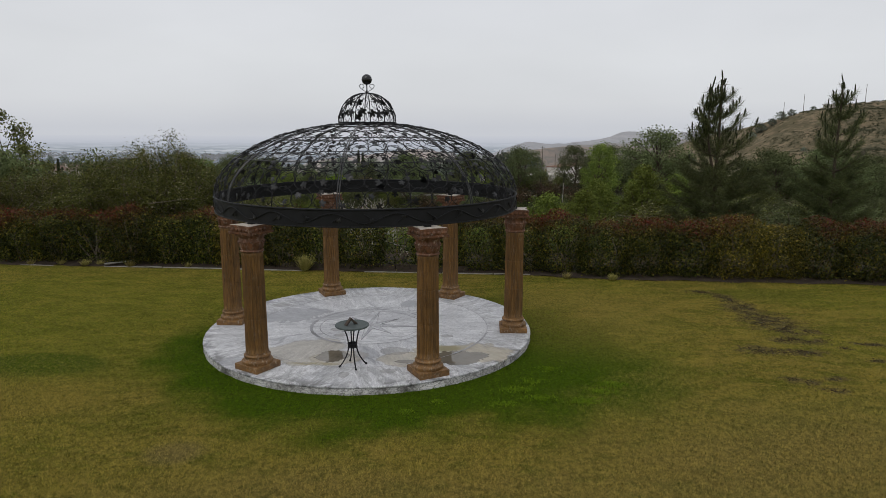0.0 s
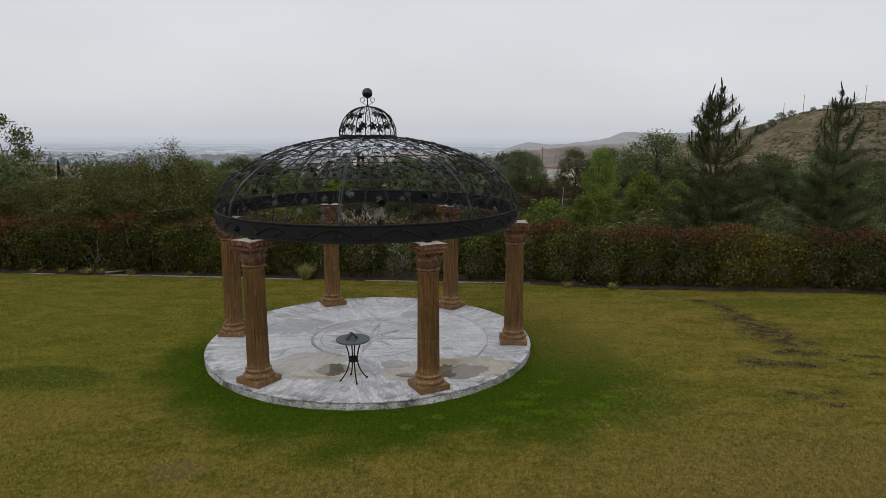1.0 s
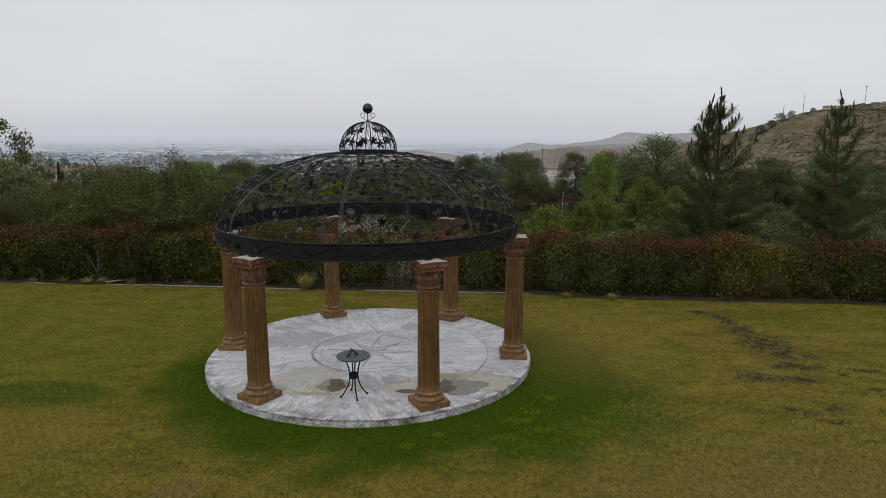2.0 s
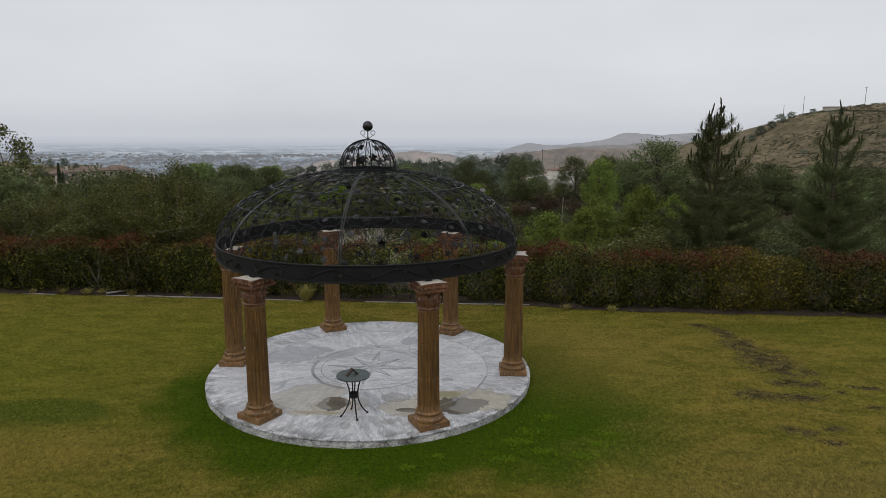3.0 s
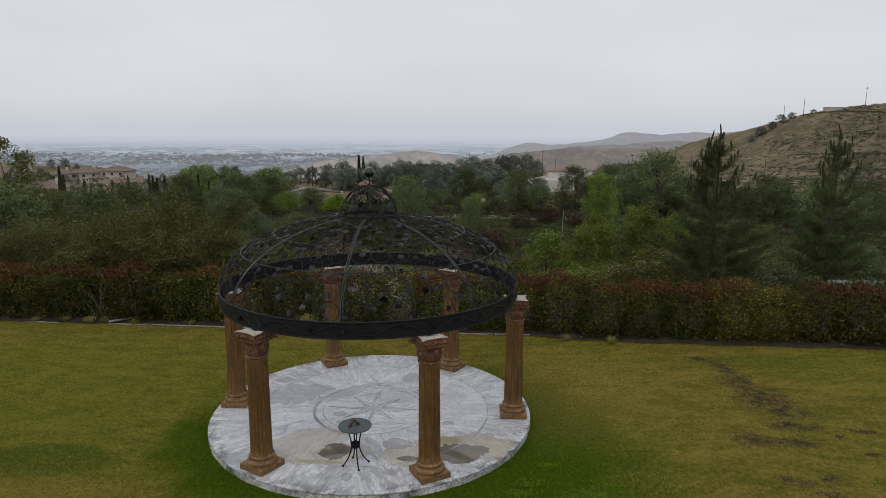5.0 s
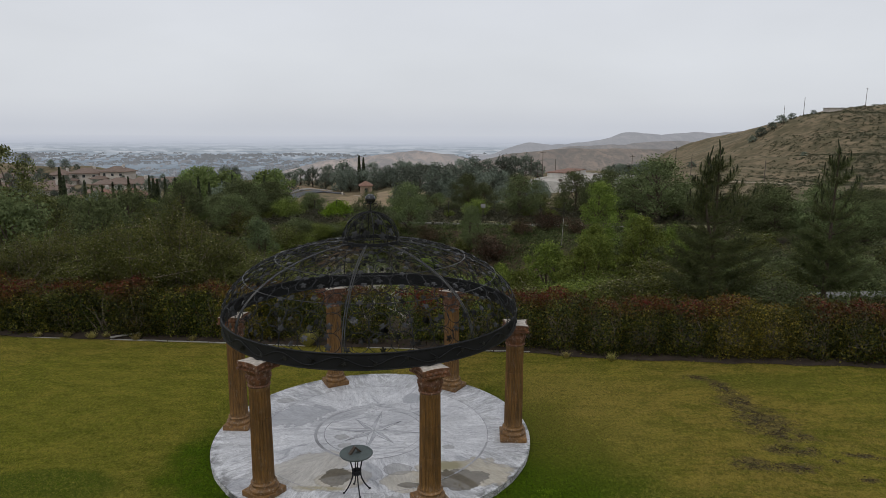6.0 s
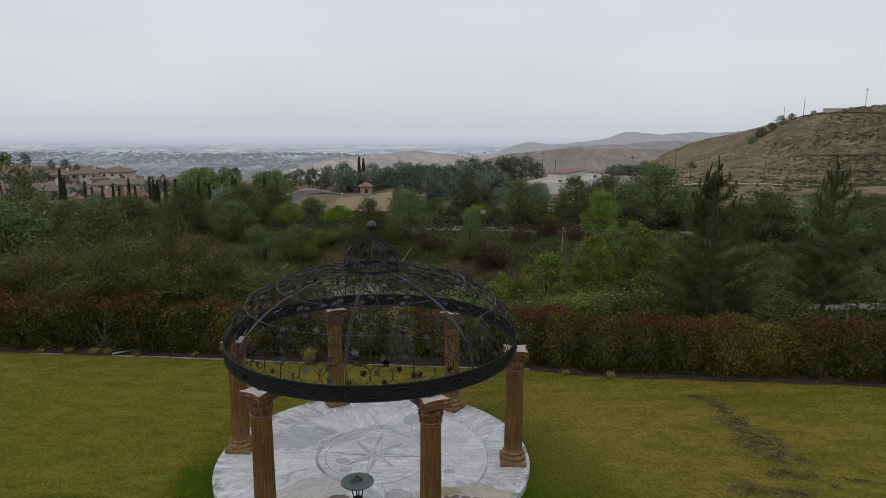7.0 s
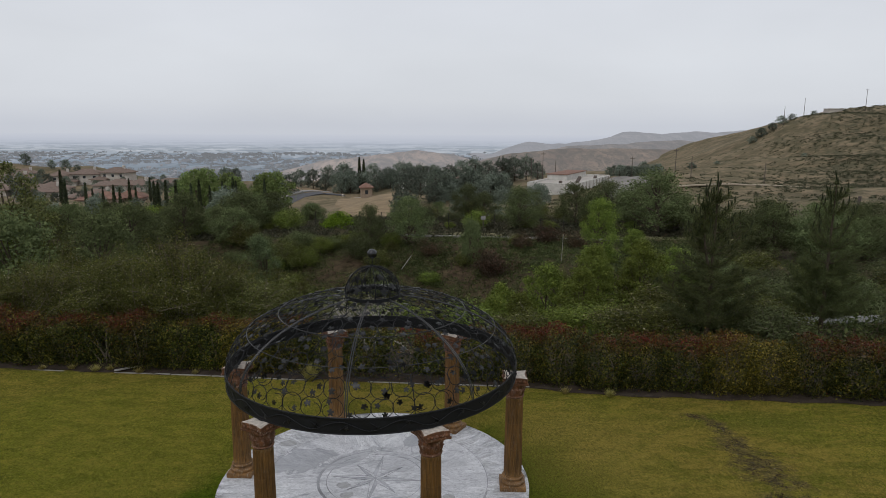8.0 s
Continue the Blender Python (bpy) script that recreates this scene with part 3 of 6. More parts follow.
def build_column():
    c = thing("garden_column", "fluted reddish-brown sandstone column with carved capital", "column", "columns under the dome")
    part("plinth", box(bmesh.new(), -0.262, -0.262, 0, 0.262, 0.262, 0.10, 0.012), BASE, c, "square worn plinth")
    part("base", lathe(bmesh.new(), [(0.245, 0.10), (0.252, 0.115), (0.25, 0.15), (0.235, 0.165), (0.205, 0.18), (0.20, 0.205), (0.215, 0.22), (0.218, 0.24), (0.205, 0.255), (0.192, 0.262), (0.19, 0.285)], 40), BASE, c, "rounded mouldings with pale wear")
    drums = [(0.285, 0.847), (0.851, 1.407), (1.411, 1.965)]
    for z0, z1 in drums:
        zs = np.linspace(z0, z1, 12)
        r = lambda z: 0.183 - 0.012 * (z - 0.285) / 1.68
        prof = [(r(z0) - 0.003, z0), (r(z0), z0 + 0.006)] + [(r(z), z) for z in zs[1:-1]] + [(r(z1), z1 - 0.006), (r(z1) - 0.003, z1)]
        part("shaft_drum", lathe(bmesh.new(), [(p, z) for p, z in prof], 120, flutes), SHAFT, c)
    part("joint", lathe(bmesh.new(), [(0.139, 0.835), (0.136, 1.42)], 40), MORTAR, c, "dark mortar")
    part("neck", lathe(bmesh.new(), [(0.175, 1.96), (0.188, 1.972), (0.192, 1.985), (0.185, 2.0), (0.172, 2.005)], 40), CAPITAL, c)
    part("capital", lathe(bmesh.new(), [(0.17, 2.0), (0.172, 2.05), (0.178, 2.10), (0.19, 2.135), (0.184, 2.15), (0.183, 2.19), (0.192, 2.215), (0.208, 2.24), (0.215, 2.262), (0.20, 2.27)], 96, acanthus), CAPITAL, c, "carved leaf capital")
    for k in range(4):
        bm = bmesh.new()
        a = math.pi / 4 + k * math.pi / 2
        d = Vector((math.cos(a), math.sin(a), 0))
        pts = [d * (0.215 + 0.045 * math.cos(t) * (1 - t / 14)) + Vector((0, 0, 2.255 + 0.035 * math.sin(t) * (1 - t / 14))) for t in np.linspace(0, 9, 20)]
        tube(bm, pts, 0.022, 6, taper=0.012)
        part("volute", bm, CAPITAL, c)
    for k in range(10):
        bm = bmesh.new()
        turn = Matrix.Rotation(math.pi / 5 * k + 0.2, 4, "Z")
        bmesh.ops.create_icosphere(bm, subdivisions=2, radius=1.0, matrix=turn @ Matrix.Translation((0.176, 0, 2.075)) @ Matrix.Rotation(radians(14), 4, "Y") @ Matrix.Diagonal((0.024, 0.044, 0.075, 1)))
        bmesh.ops.create_icosphere(bm, subdivisions=1, radius=1.0, matrix=turn @ Matrix.Translation((0.205, 0, 2.135)) @ Matrix.Diagonal((0.022, 0.034, 0.016, 1)))
        part("leaf_carving", bm, CAPITAL, c)
    part("abacus_lip", abacus(bmesh.new(), 0.258, 0.035, 2.265, 2.295), CAPITAL, c)
    part("abacus", abacus(bmesh.new(), 0.236, 0.032, 2.295, 2.372), CAPITAL, c, "carved block worn pale")
    for k in range(4):
        for i in range(5):
            bm = bmesh.new()
            bmesh.ops.create_icosphere(bm, subdivisions=2, radius=0.030, matrix=Matrix.Rotation(math.pi / 2 * k, 4, "Z") @ Matrix.Translation((0.214 + 0.004 * abs(i - 2) ** 1.5, -0.17 + 0.085 * i, 2.332)) @ Matrix.Diagonal((0.6, 1.15, 1.0, 1)))
            part("carved_boss", bm, CAPITAL, c)
    part("top_slab", abacus(bmesh.new(), 0.246, 0.04, 2.372, 2.402), CAPITAL, c, "carved top slab")
    part("top_face", abacus(bmesh.new(), 0.228, 0.04, 2.402, 2.406), CAP_TOP, c, "bleached lime-stained top")
    return c


def column_pose(k):
    b = radians(PHI + 60 * k)
    return pose(GX + CR * math.cos(b), GY + CR * math.sin(b), DECK, 0, 0, math.degrees(b) + 2)


column = build_column()
column.matrix_basis = column_pose(0)
for k in range(1, 6):
    copy_thing(column, column_pose(k))

# ---- the wrought-iron dome ----
dome = thing("dome", "black wrought-iron dome with vine leaves and round cupola", "dome")
dome.matrix_basis = pose(DX, DY, 0)
DH, KR, KZ = 1.31, 0.537, 4.13
RIB0 = -93.0


def shell(bearing, lift, extra=0.0):
    """A point of the dome: bearing and lift in degrees (0 at the ring)."""
    a, t = radians(bearing), radians(lift)
    r = (RR + extra) * math.cos(t)
    return Vector((r * math.cos(a), r * math.sin(a), ZT + (DH + extra) * math.sin(t)))


CROWN = math.degrees(math.acos(KR / RR))
part("ring_band", lathe(bmesh.new(), [(RR - 0.004, ZB), (RR, ZB), (RR, ZT), (RR - 0.004, ZT), (RR - 0.004, ZB)], 144, cap=False), IRON, dome, "black sheet-iron band")
for z, r in ((ZT, 0.017), (ZB, 0.010)):
    bm = bmesh.new()
    tube(bm, [(RR * math.cos(radians(3 * k)), RR * math.sin(radians(3 * k)), z) for k in range(120)], r, 8, closed=True)
    part("ring_edge", bm, IRON, dome, "rounded iron edge bar")
for k in range(6):
    b = radians(PHI + 60 * k)
    p = Vector((GX - DX + CR * math.cos(b), GY - DY + CR * math.sin(b), 0))
    bm = box(bmesh.new(), -0.055, -0.05, DECK + 2.406, 0.03, 0.05, ZB + 0.012, 0.004)
    part("mount", bm, IRON, dome, m=pose(p.x, p.y, 0, 0, 0, PHI + 60 * k))
for k in range(8):
    b = RIB0 + 45 * k
    for off in (-0.34, 0.34):
        bm = bmesh.new()
        tube(bm, [shell(b + off / max(0.35, math.cos(radians(t))), t) for t in np.linspace(0, CROWN, 26)], 0.0105, 6)
        part("rib", bm, IRON_WORN, dome)
    bm = bmesh.new()
    tube(bm, [shell(b + 22.5, t) for t in np.linspace(0, 26, 8)], 0.009, 6)
    part("short_bar", bm, IRON, dome)
HOOPS = (31.5, 50.0)
for t in HOOPS:
    bm = bmesh.new()
    tube(bm, [shell(4 * k, t) for k in range(90)], 0.008, 6, closed=True)
    part("hoop", bm, IRON_WORN, dome)


def vine_leaf():
    """A five-lobed iron leaf about 12 cm across, slightly cupped."""
    bm = bmesh.new()
    lobes = []
    for k in range(20):
        a = 2 * math.pi * k / 20
        r = 0.036 + 0.030 * abs(math.cos(2.5 * a)) ** 1.2 + (0.006 if k % 2 else 0)
        if abs(a - math.pi) < 0.2:
            r = 0.018
        lobes.append(Vector((r * math.cos(a), r * math.sin(a), -6.0 * (r - 0.03) ** 2 * 1.5)))
    mid_v = bm.verts.new((0, 0, 0.006))
    rim = [bm.verts.new(v) for v in lobes]
    for k in range(20):
        bm.faces.new((mid_v, rim[k], rim[(k + 1) % 20]))
    bmesh.ops.solidify(bm, geom=bm.faces[:], thickness=0.004)
    return mesh_of(bm, IRON_WORN, 30)


LEAF = vine_leaf()
rng = random.Random(5)


def on_shell(bearing, lift, lean=0.0, spin=0.0, out=0.012):
    """The pose of a leaf on the dome."""
    p = shell(bearing, lift, out)
    a, t = radians(bearing), radians(lift)
    nrm = Vector((math.cos(a) * math.cos(t) / RR, math.sin(a) * math.cos(t) / RR, math.sin(t) / DH)).normalized()
    q = nrm.to_track_quat("Z", "Y").to_matrix().to_4x4()
    return Matrix.Translation(p) @ q @ pose(0, 0, 0, lean, lean * 0.6, spin)


def scroll(bm, bearing, lift, rad_b, rad_t, start, turn=1):
    """A ring of thin bar that ends in a curl towards its middle."""
    pts = []
    for i in range(22):
        u = i / 21
        a = start + turn * 2 * math.pi * 1.18 * u
        f = 1.0 if u < 0.8 else 1.0 - (u - 0.8) * 2.4
        pts.append(shell(bearing + rad_b * f * math.cos(a), lift + rad_t * f * math.sin(a)))
    tube(bm, pts, 0.0062, 5)


ROWS_OF_RINGS = ((7.0, 6, 6.8), (19.5, 6, 6.4), (32.0, 5, 6.4), (44.0, 5, 6.0), (55.5, 4, 5.6), (66.0, 3, 5.0), (74.0, 2, 4.0))
for k in range(8):
    for lift, count, rt in ROWS_OF_RINGS:
        for i in range(count):
            w = 43.0 / count
            b = RIB0 + 45 * k + 1.0 + w * (i + 0.5)
            bm = bmesh.new()
            scroll(bm, b, lift + rng.uniform(-0.6, 0.6), w * 0.53, rt * 1.02, rng.uniform(0, 6.28), rng.choice((-1, 1)))
            ring = part("scroll", bm, IRON, dome, smooth=0)
            spots = [(b + rng.uniform(-0.3, 0.3) * w, lift + rng.uniform(-0.7, 0.5) * rt)]
            if rng.random() < (0.8 if lift > 15 else 0.3):
                spots.append((b + rng.uniform(-0.5, 0.5) * w, lift + rng.uniform(-0.9, 0.9) * rt))
            for lb, lt in spots:
                s = rng.uniform(0.78, 1.0)
                put("leaf", LEAF, ring, m=on_shell(lb, lt, rng.uniform(-20, 20), rng.uniform(0, 360)) @ Matrix.Scale(s, 4))

# vine along the band, outside and inside
for side in (1, -1):
    bm = bmesh.new()
    rr = RR + side * 0.012
    pts = []
    for i in range(288):
        a = 2 * math.pi * i / 288
        pts.append((rr * math.cos(a), rr * math.sin(a), (ZT + ZB) / 2 + 0.075 * math.sin(18 * a)))
    tube(bm, pts, 0.009, 6, closed=True)
    for j in range(36):
        a0 = 2 * math.pi * (j + 0.5) / 36
        up = 1 if j % 2 else -1
        tube(bm, [(rr * math.cos(a0 + 0.045 - (0.045 - 0.010 * u) * math.cos(u)), rr * math.sin(a0 + 0.045 - (0.045 - 0.010 * u) * math.cos(u)), (ZT + ZB) / 2 - up * 0.02 + up * (0.085 - 0.018 * u) * math.cos(u * 0.9 + 0.2)) for u in np.linspace(0, 4.0, 12)], 0.009, 5, taper=0.006)
    vine = part("vine", bm, IRON, dome, "iron vine relief")
    for j in range(36):
        a0 = 2 * math.pi * (j + 0.72) / 36
        m = Matrix.Translation(((rr + side * 0.008) * math.cos(a0), (rr + side * 0.008) * math.sin(a0), (ZT + ZB) / 2 + rng.uniform(-0.05, 0.05))) @ Vector((side * math.cos(a0), side * math.sin(a0), 0)).to_track_quat("Z", "Y").to_matrix().to_4x4() @ pose(0, 0, 0, 0, 0, rng.uniform(0, 360)) @ Matrix.Scale(0.62, 4)
        put("leaf", LEAF, vine, m=m)

# cupola and ball
part("cupola_ring", lathe(bmesh.new(), [(KR - 0.012, KZ - 0.03), (KR + 0.008, KZ - 0.03), (KR + 0.008, KZ + 0.035), (KR - 0.012, KZ + 0.035), (KR - 0.012, KZ - 0.03)], 64, cap=False), IRON, dome)


def bell(bearing, lift, extra=0.0):
    a, t = radians(bearing), radians(lift)
    r = KR * math.cos(t) ** 0.9 + extra
    return Vector((r * math.cos(a), r * math.sin(a), KZ + 0.03 + 0.535 * math.sin(t)))


for k in range(12):
    bm = bmesh.new()
    tube(bm, [bell(RIB0 + 15 + 30 * k, t) for t in np.linspace(0, 89, 14)], 0.010, 6)
    part("cupola_rib", bm, IRON, dome)
    bm = bmesh.new()
    for t0, rt, w in ((13, 12, 12), (38, 11, 11), (60, 8, 9)):
        tube(bm, [bell(RIB0 + 30 + 30 * k + w * math.cos(u), t0 + rt * math.sin(u)) for u in np.linspace(0, 6.9, 14)], 0.0045, 4)
    curl = part("cupola_scroll", bm, IRON, dome)
    for t0 in ((16, 46) if k % 2 == 0 else (20,)):
        p = bell(RIB0 + 30 + 30 * k + rng.uniform(-5, 5), t0 + rng.uniform(-4, 4), 0.01)
        m = Matrix.Translation(p) @ Vector((p.x, p.y, p.z - KZ)).to_track_quat("Z", "Y").to_matrix().to_4x4() @ pose(0, 0, 0, rng.uniform(-15, 15), 0, rng.uniform(0, 360)) @ Matrix.Scale(1.3, 4)
        put("leaf", LEAF, curl, m=m)
part("stem", lathe(bmesh.new(), [(0.035, 4.685), (0.02, 4.71), (0.011, 4.75), (0.011, 4.86)], 12), IRON, dome)
for k in range(4):
    bm = bmesh.new()
    d = Vector((math.cos(radians(8 + 90 * k)), math.sin(radians(8 + 90 * k)), 0))
    pts = [d * (0.115 - 0.10 * math.cos(u * 1.5)) + Vector((0, 0, 4.69 + 0.085 * u)) for u in np.linspace(0, 1.0, 6)]
    pts += [d * (0.095 + 0.042 * math.cos(u)) + Vector((0, 0, 4.82 + 0.038 * math.sin(u))) for u in np.linspace(-0.6, 4.6, 12)]
    tube(bm, pts, 0.006, 5)
    part("finial_scroll", bm, IRON, dome)
bm = bmesh.new()
bmesh.ops.create_uvsphere(bm, u_segments=28, v_segments=18, radius=0.097, matrix=Matrix.Translation((0, 0, 4.943)))
part("ball", bm, POLISHED, dome, "round black iron ball", smooth=60)

# ---- the sundial ----
sundial = thing("sundial", "round verdigris sundial on a curved iron stand", "sundial")
sundial.matrix_basis = pose(-1.50, 10.42, DECK, 0, 0, 20) @ Matrix.Diagonal((1.05, 1.05, 1.0, 1))
part("plate", lathe(bmesh.new(), [(0.10, 0.690), (0.262, 0.694), (0.268, 0.702), (0.268, 0.716), (0.262, 0.722), (0.235, 0.722), (0.232, 0.719), (0.01, 0.719)], 56), VERDIGRIS, sundial, "green-grey bronze plate")
bm = bmesh.new()
for x in (-1, 1):
    m = pose(-0.02, 0.0, 0.722, 0, 0, 15) @ pose(0, 0, 0.10, 0, 0, 0) @ pose(0, 0, 0, 0, x * 42, 0)
    box(bm, -0.014, -0.03, -0.145, 0.014, 0.03, 0.01, 0.003, m)
part("gnomon", bm, BRONZE, sundial, "bronze angle-shaped pointer")
for k in range(4):
    bm = bmesh.new()
    d = Vector((math.cos(radians(90 * k)), math.sin(radians(90 * k)), 0))
    tube(bm, [d * (0.065 + 0.15 * abs(u) ** 2.0 * (1.05 if u < 0 else 0.55)) + Vector((0, 0, 0.36 + (0.36 if u < 0 else 0.332) * u)) for u in np.linspace(-0.98, 1, 17)], 0.011, 7)
    leg = part("leg", bm, IRON, sundial)
    bm = bmesh.new()
    bmesh.ops.create_uvsphere(bm, u_segments=10, v_segments=6, radius=0.019, matrix=Matrix.Translation(d * 0.216 + Vector((0, 0, 0.016))))
    part("foot", bm, IRON, leg)
for z in (0.335, 0.395):
    bm = bmesh.new()
    tube(bm, [(0.072 * math.cos(radians(18 * k)), 0.072 * math.sin(radians(18 * k)), z) for k in range(20)], 0.009, 6, closed=True)
    part("collar", bm, IRON, sundial)
part("collar_band", lathe(bmesh.new(), [(0.066, 0.335), (0.066, 0.395)], 24, cap=False), IRON, sundial)


# ---- foliage ----
def foliage(name, stops, rough=0.6, red=None, spec=0.12, gloom=0.35, apart=0.4):
    """Leaves: each leaf its own shade, whole plants slightly apart; red: tint of the young leaves on top."""
    n = Nodes(name)
    geo = n.add("NewGeometry")
    rnd = geo.outputs["Random Per Island"]
    info = n.add("ObjectInfo")
    c = n.ramp(rnd, stops)
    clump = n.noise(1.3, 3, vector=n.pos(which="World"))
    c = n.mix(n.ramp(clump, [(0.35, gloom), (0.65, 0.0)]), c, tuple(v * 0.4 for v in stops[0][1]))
    shift = n.add("HueSaturation", Color=c)
    n.feed(shift.inputs["Value"], n.math("ADD", n.math("MULTIPLY", info.outputs["Random"], apart), 1.0 - apart / 2))
    n.feed(shift.inputs["Hue"], n.math("ADD", n.math("MULTIPLY", info.outputs["Random"], 0.03), 0.485))
    c = shift.outputs[0]
    if red is not None:
        sep = n.add("SeparateXYZ")
        n.feed(sep.inputs[0], n.pos())
        up = n.add("MapRange")
        up.inputs[1].default_value, up.inputs[2].default_value = red[1], red[2]
        n.feed(up.inputs[0], n.math("ADD", sep.outputs[2], n.math("MULTIPLY", n.math("SUBTRACT", n.noise(0.55, 4, 0.6, vector=n.pos(which="World")), 0.52), 2.2)))
        pick = n.math("MULTIPLY", up.outputs[0], n.ramp(n.math("FRACT", n.math("MULTIPLY", rnd, 7.31)), [(0.25, 1.0), (0.8, 0.15)]))
        c = n.mix(pick, c, n.ramp(n.math("FRACT", n.math("MULTIPLY", rnd, 3.7)), [(0.0, tuple(v * 0.5 for v in red[0])), (1.0, red[0])]))
    n.done(c, rough, 0, spec=spec)
    thin = n.add("BsdfTranslucent")
    n.feed(thin.inputs[0], c)
    mx = n.add("MixShader", Fac=0.3)
    n.tree.links.new(n.bsdf.outputs[0], mx.inputs[1])
    n.tree.links.new(thin.outputs[0], mx.inputs[2])
    n.tree.links.new(mx.outputs[0], n.out.inputs[0])
    return n.mat


def raw_mesh(co, faces_per, material):
    """Loose polygons of faces_per corners each, from an array of corners."""
    n = len(co)
    data = bpy.data.meshes.new("mesh")
    data.vertices.add(n)
    data.vertices.foreach_set("co", np.ascontiguousarray(co, np.float32).ravel())
    data.loops.add(n)
    data.loops.foreach_set("vertex_index", np.arange(n, dtype=np.int32))
    data.polygons.add(n // faces_per)
    data.polygons.foreach_set("loop_start", np.arange(0, n, faces_per, dtype=np.int32))
    data.update(calc_edges=True)
    data.materials.append(material)
    return data


def unit(v):
    return v / np.maximum(np.linalg.norm(v, axis=-1, keepdims=True), 1e-9)


def leaf_cloud(g, at, out, size, material, aspect=0.5, lift=0.35, keen=0.8):
    """One pointed, slightly folded leaf at each place, facing roughly outwards."""
    n = len(at)
    nrm = unit(out * keen + g.normal(size=(n, 3)) * 0.75 + np.array([0, 0, lift]))
    along = unit(np.cross(nrm, g.normal(size=(n, 3))))
    side = np.cross(nrm, along)
    s = (size * g.uniform(0.6, 1.3, n))[:, None]
    fold = nrm * s * 0.10
    co = np.stack([at - along * s * 0.5, at + side * s * aspect * 0.5 + fold, at + along * s * 0.5, at - side * s * aspect * 0.5 + fold], 1)
    return raw_mesh(co.reshape(-1, 3), 4, material)


def limb(bm, g, start, end, r0, r1, bend=0.12, n=6, sides=6):
    start, end = np.array(start, float), np.array(end, float)
    length = np.linalg.norm(end - start)
    mid_b = g.normal(size=3) * bend * length
    pts = [start + (end - start) * u + mid_b * math.sin(math.pi * u) * (0.5 + 0.5 * u) for u in np.linspace(0, 1, n)]
    tube(bm, [Vector(p) for p in pts], r0, sides, taper=r1)
    return pts


BARK = plain("grey_brown_bark", (0.085, 0.065, 0.05), 0.9, vary=0.4, scale=5, bump=0.6)
PALE_BARK = plain("pale_bare_bark", (0.40, 0.37, 0.33), 0.85, vary=0.25, scale=7, bump=0.4)
TWIG = plain("dry_twig", (0.15, 0.125, 0.095), 0.9, vary=0.3, scale=9)
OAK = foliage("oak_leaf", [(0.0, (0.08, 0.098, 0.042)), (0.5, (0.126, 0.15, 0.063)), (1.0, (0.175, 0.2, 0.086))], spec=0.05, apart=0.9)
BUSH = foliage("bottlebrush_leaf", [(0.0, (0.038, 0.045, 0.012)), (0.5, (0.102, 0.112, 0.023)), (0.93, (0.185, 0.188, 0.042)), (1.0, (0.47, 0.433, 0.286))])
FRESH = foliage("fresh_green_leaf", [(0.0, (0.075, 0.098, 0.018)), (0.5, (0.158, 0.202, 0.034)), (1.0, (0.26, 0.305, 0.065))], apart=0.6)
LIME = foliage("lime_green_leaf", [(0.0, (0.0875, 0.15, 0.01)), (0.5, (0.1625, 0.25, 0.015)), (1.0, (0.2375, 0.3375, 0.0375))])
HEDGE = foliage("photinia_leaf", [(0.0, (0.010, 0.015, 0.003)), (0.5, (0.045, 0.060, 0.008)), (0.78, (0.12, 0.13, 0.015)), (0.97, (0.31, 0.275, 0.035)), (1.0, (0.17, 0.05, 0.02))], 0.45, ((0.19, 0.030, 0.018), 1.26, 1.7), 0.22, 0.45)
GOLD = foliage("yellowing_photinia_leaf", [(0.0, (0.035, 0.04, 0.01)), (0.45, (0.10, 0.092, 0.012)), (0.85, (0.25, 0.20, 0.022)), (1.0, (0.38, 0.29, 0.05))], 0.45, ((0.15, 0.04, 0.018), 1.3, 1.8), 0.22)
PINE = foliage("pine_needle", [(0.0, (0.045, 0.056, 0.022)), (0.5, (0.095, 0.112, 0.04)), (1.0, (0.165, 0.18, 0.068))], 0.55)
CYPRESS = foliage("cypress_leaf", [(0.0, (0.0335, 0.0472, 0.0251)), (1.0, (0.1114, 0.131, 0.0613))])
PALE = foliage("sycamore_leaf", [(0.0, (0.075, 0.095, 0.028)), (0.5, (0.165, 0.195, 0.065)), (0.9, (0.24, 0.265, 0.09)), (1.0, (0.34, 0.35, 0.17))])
# haze put into the far leaf colours: paler and bluer than near leaves
HAZED_OAK = foliage("hazed_oak_leaf", [(0.0, (0.132, 0.158, 0.125)), (0.5, (0.166, 0.194, 0.15)), (1.0, (0.20, 0.227, 0.172))], spec=0.03, gloom=0.2, apart=0.8)
HAZED_FRESH = foliage("hazed_fresh_leaf", [(0.0, (0.125, 0.17, 0.055)), (0.5, (0.175, 0.232, 0.075)), (1.0, (0.235, 0.295, 0.11))], spec=0.04, gloom=0.2)
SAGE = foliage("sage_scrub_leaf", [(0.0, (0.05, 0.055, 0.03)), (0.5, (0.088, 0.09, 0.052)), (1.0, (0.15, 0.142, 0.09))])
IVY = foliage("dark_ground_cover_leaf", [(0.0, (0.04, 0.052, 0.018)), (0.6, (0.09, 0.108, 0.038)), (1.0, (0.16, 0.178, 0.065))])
DRYGRASS = foliage("straw_blade", [(0.0, (0.22, 0.20, 0.05)), (1.0, (0.55, 0.47, 0.18))])


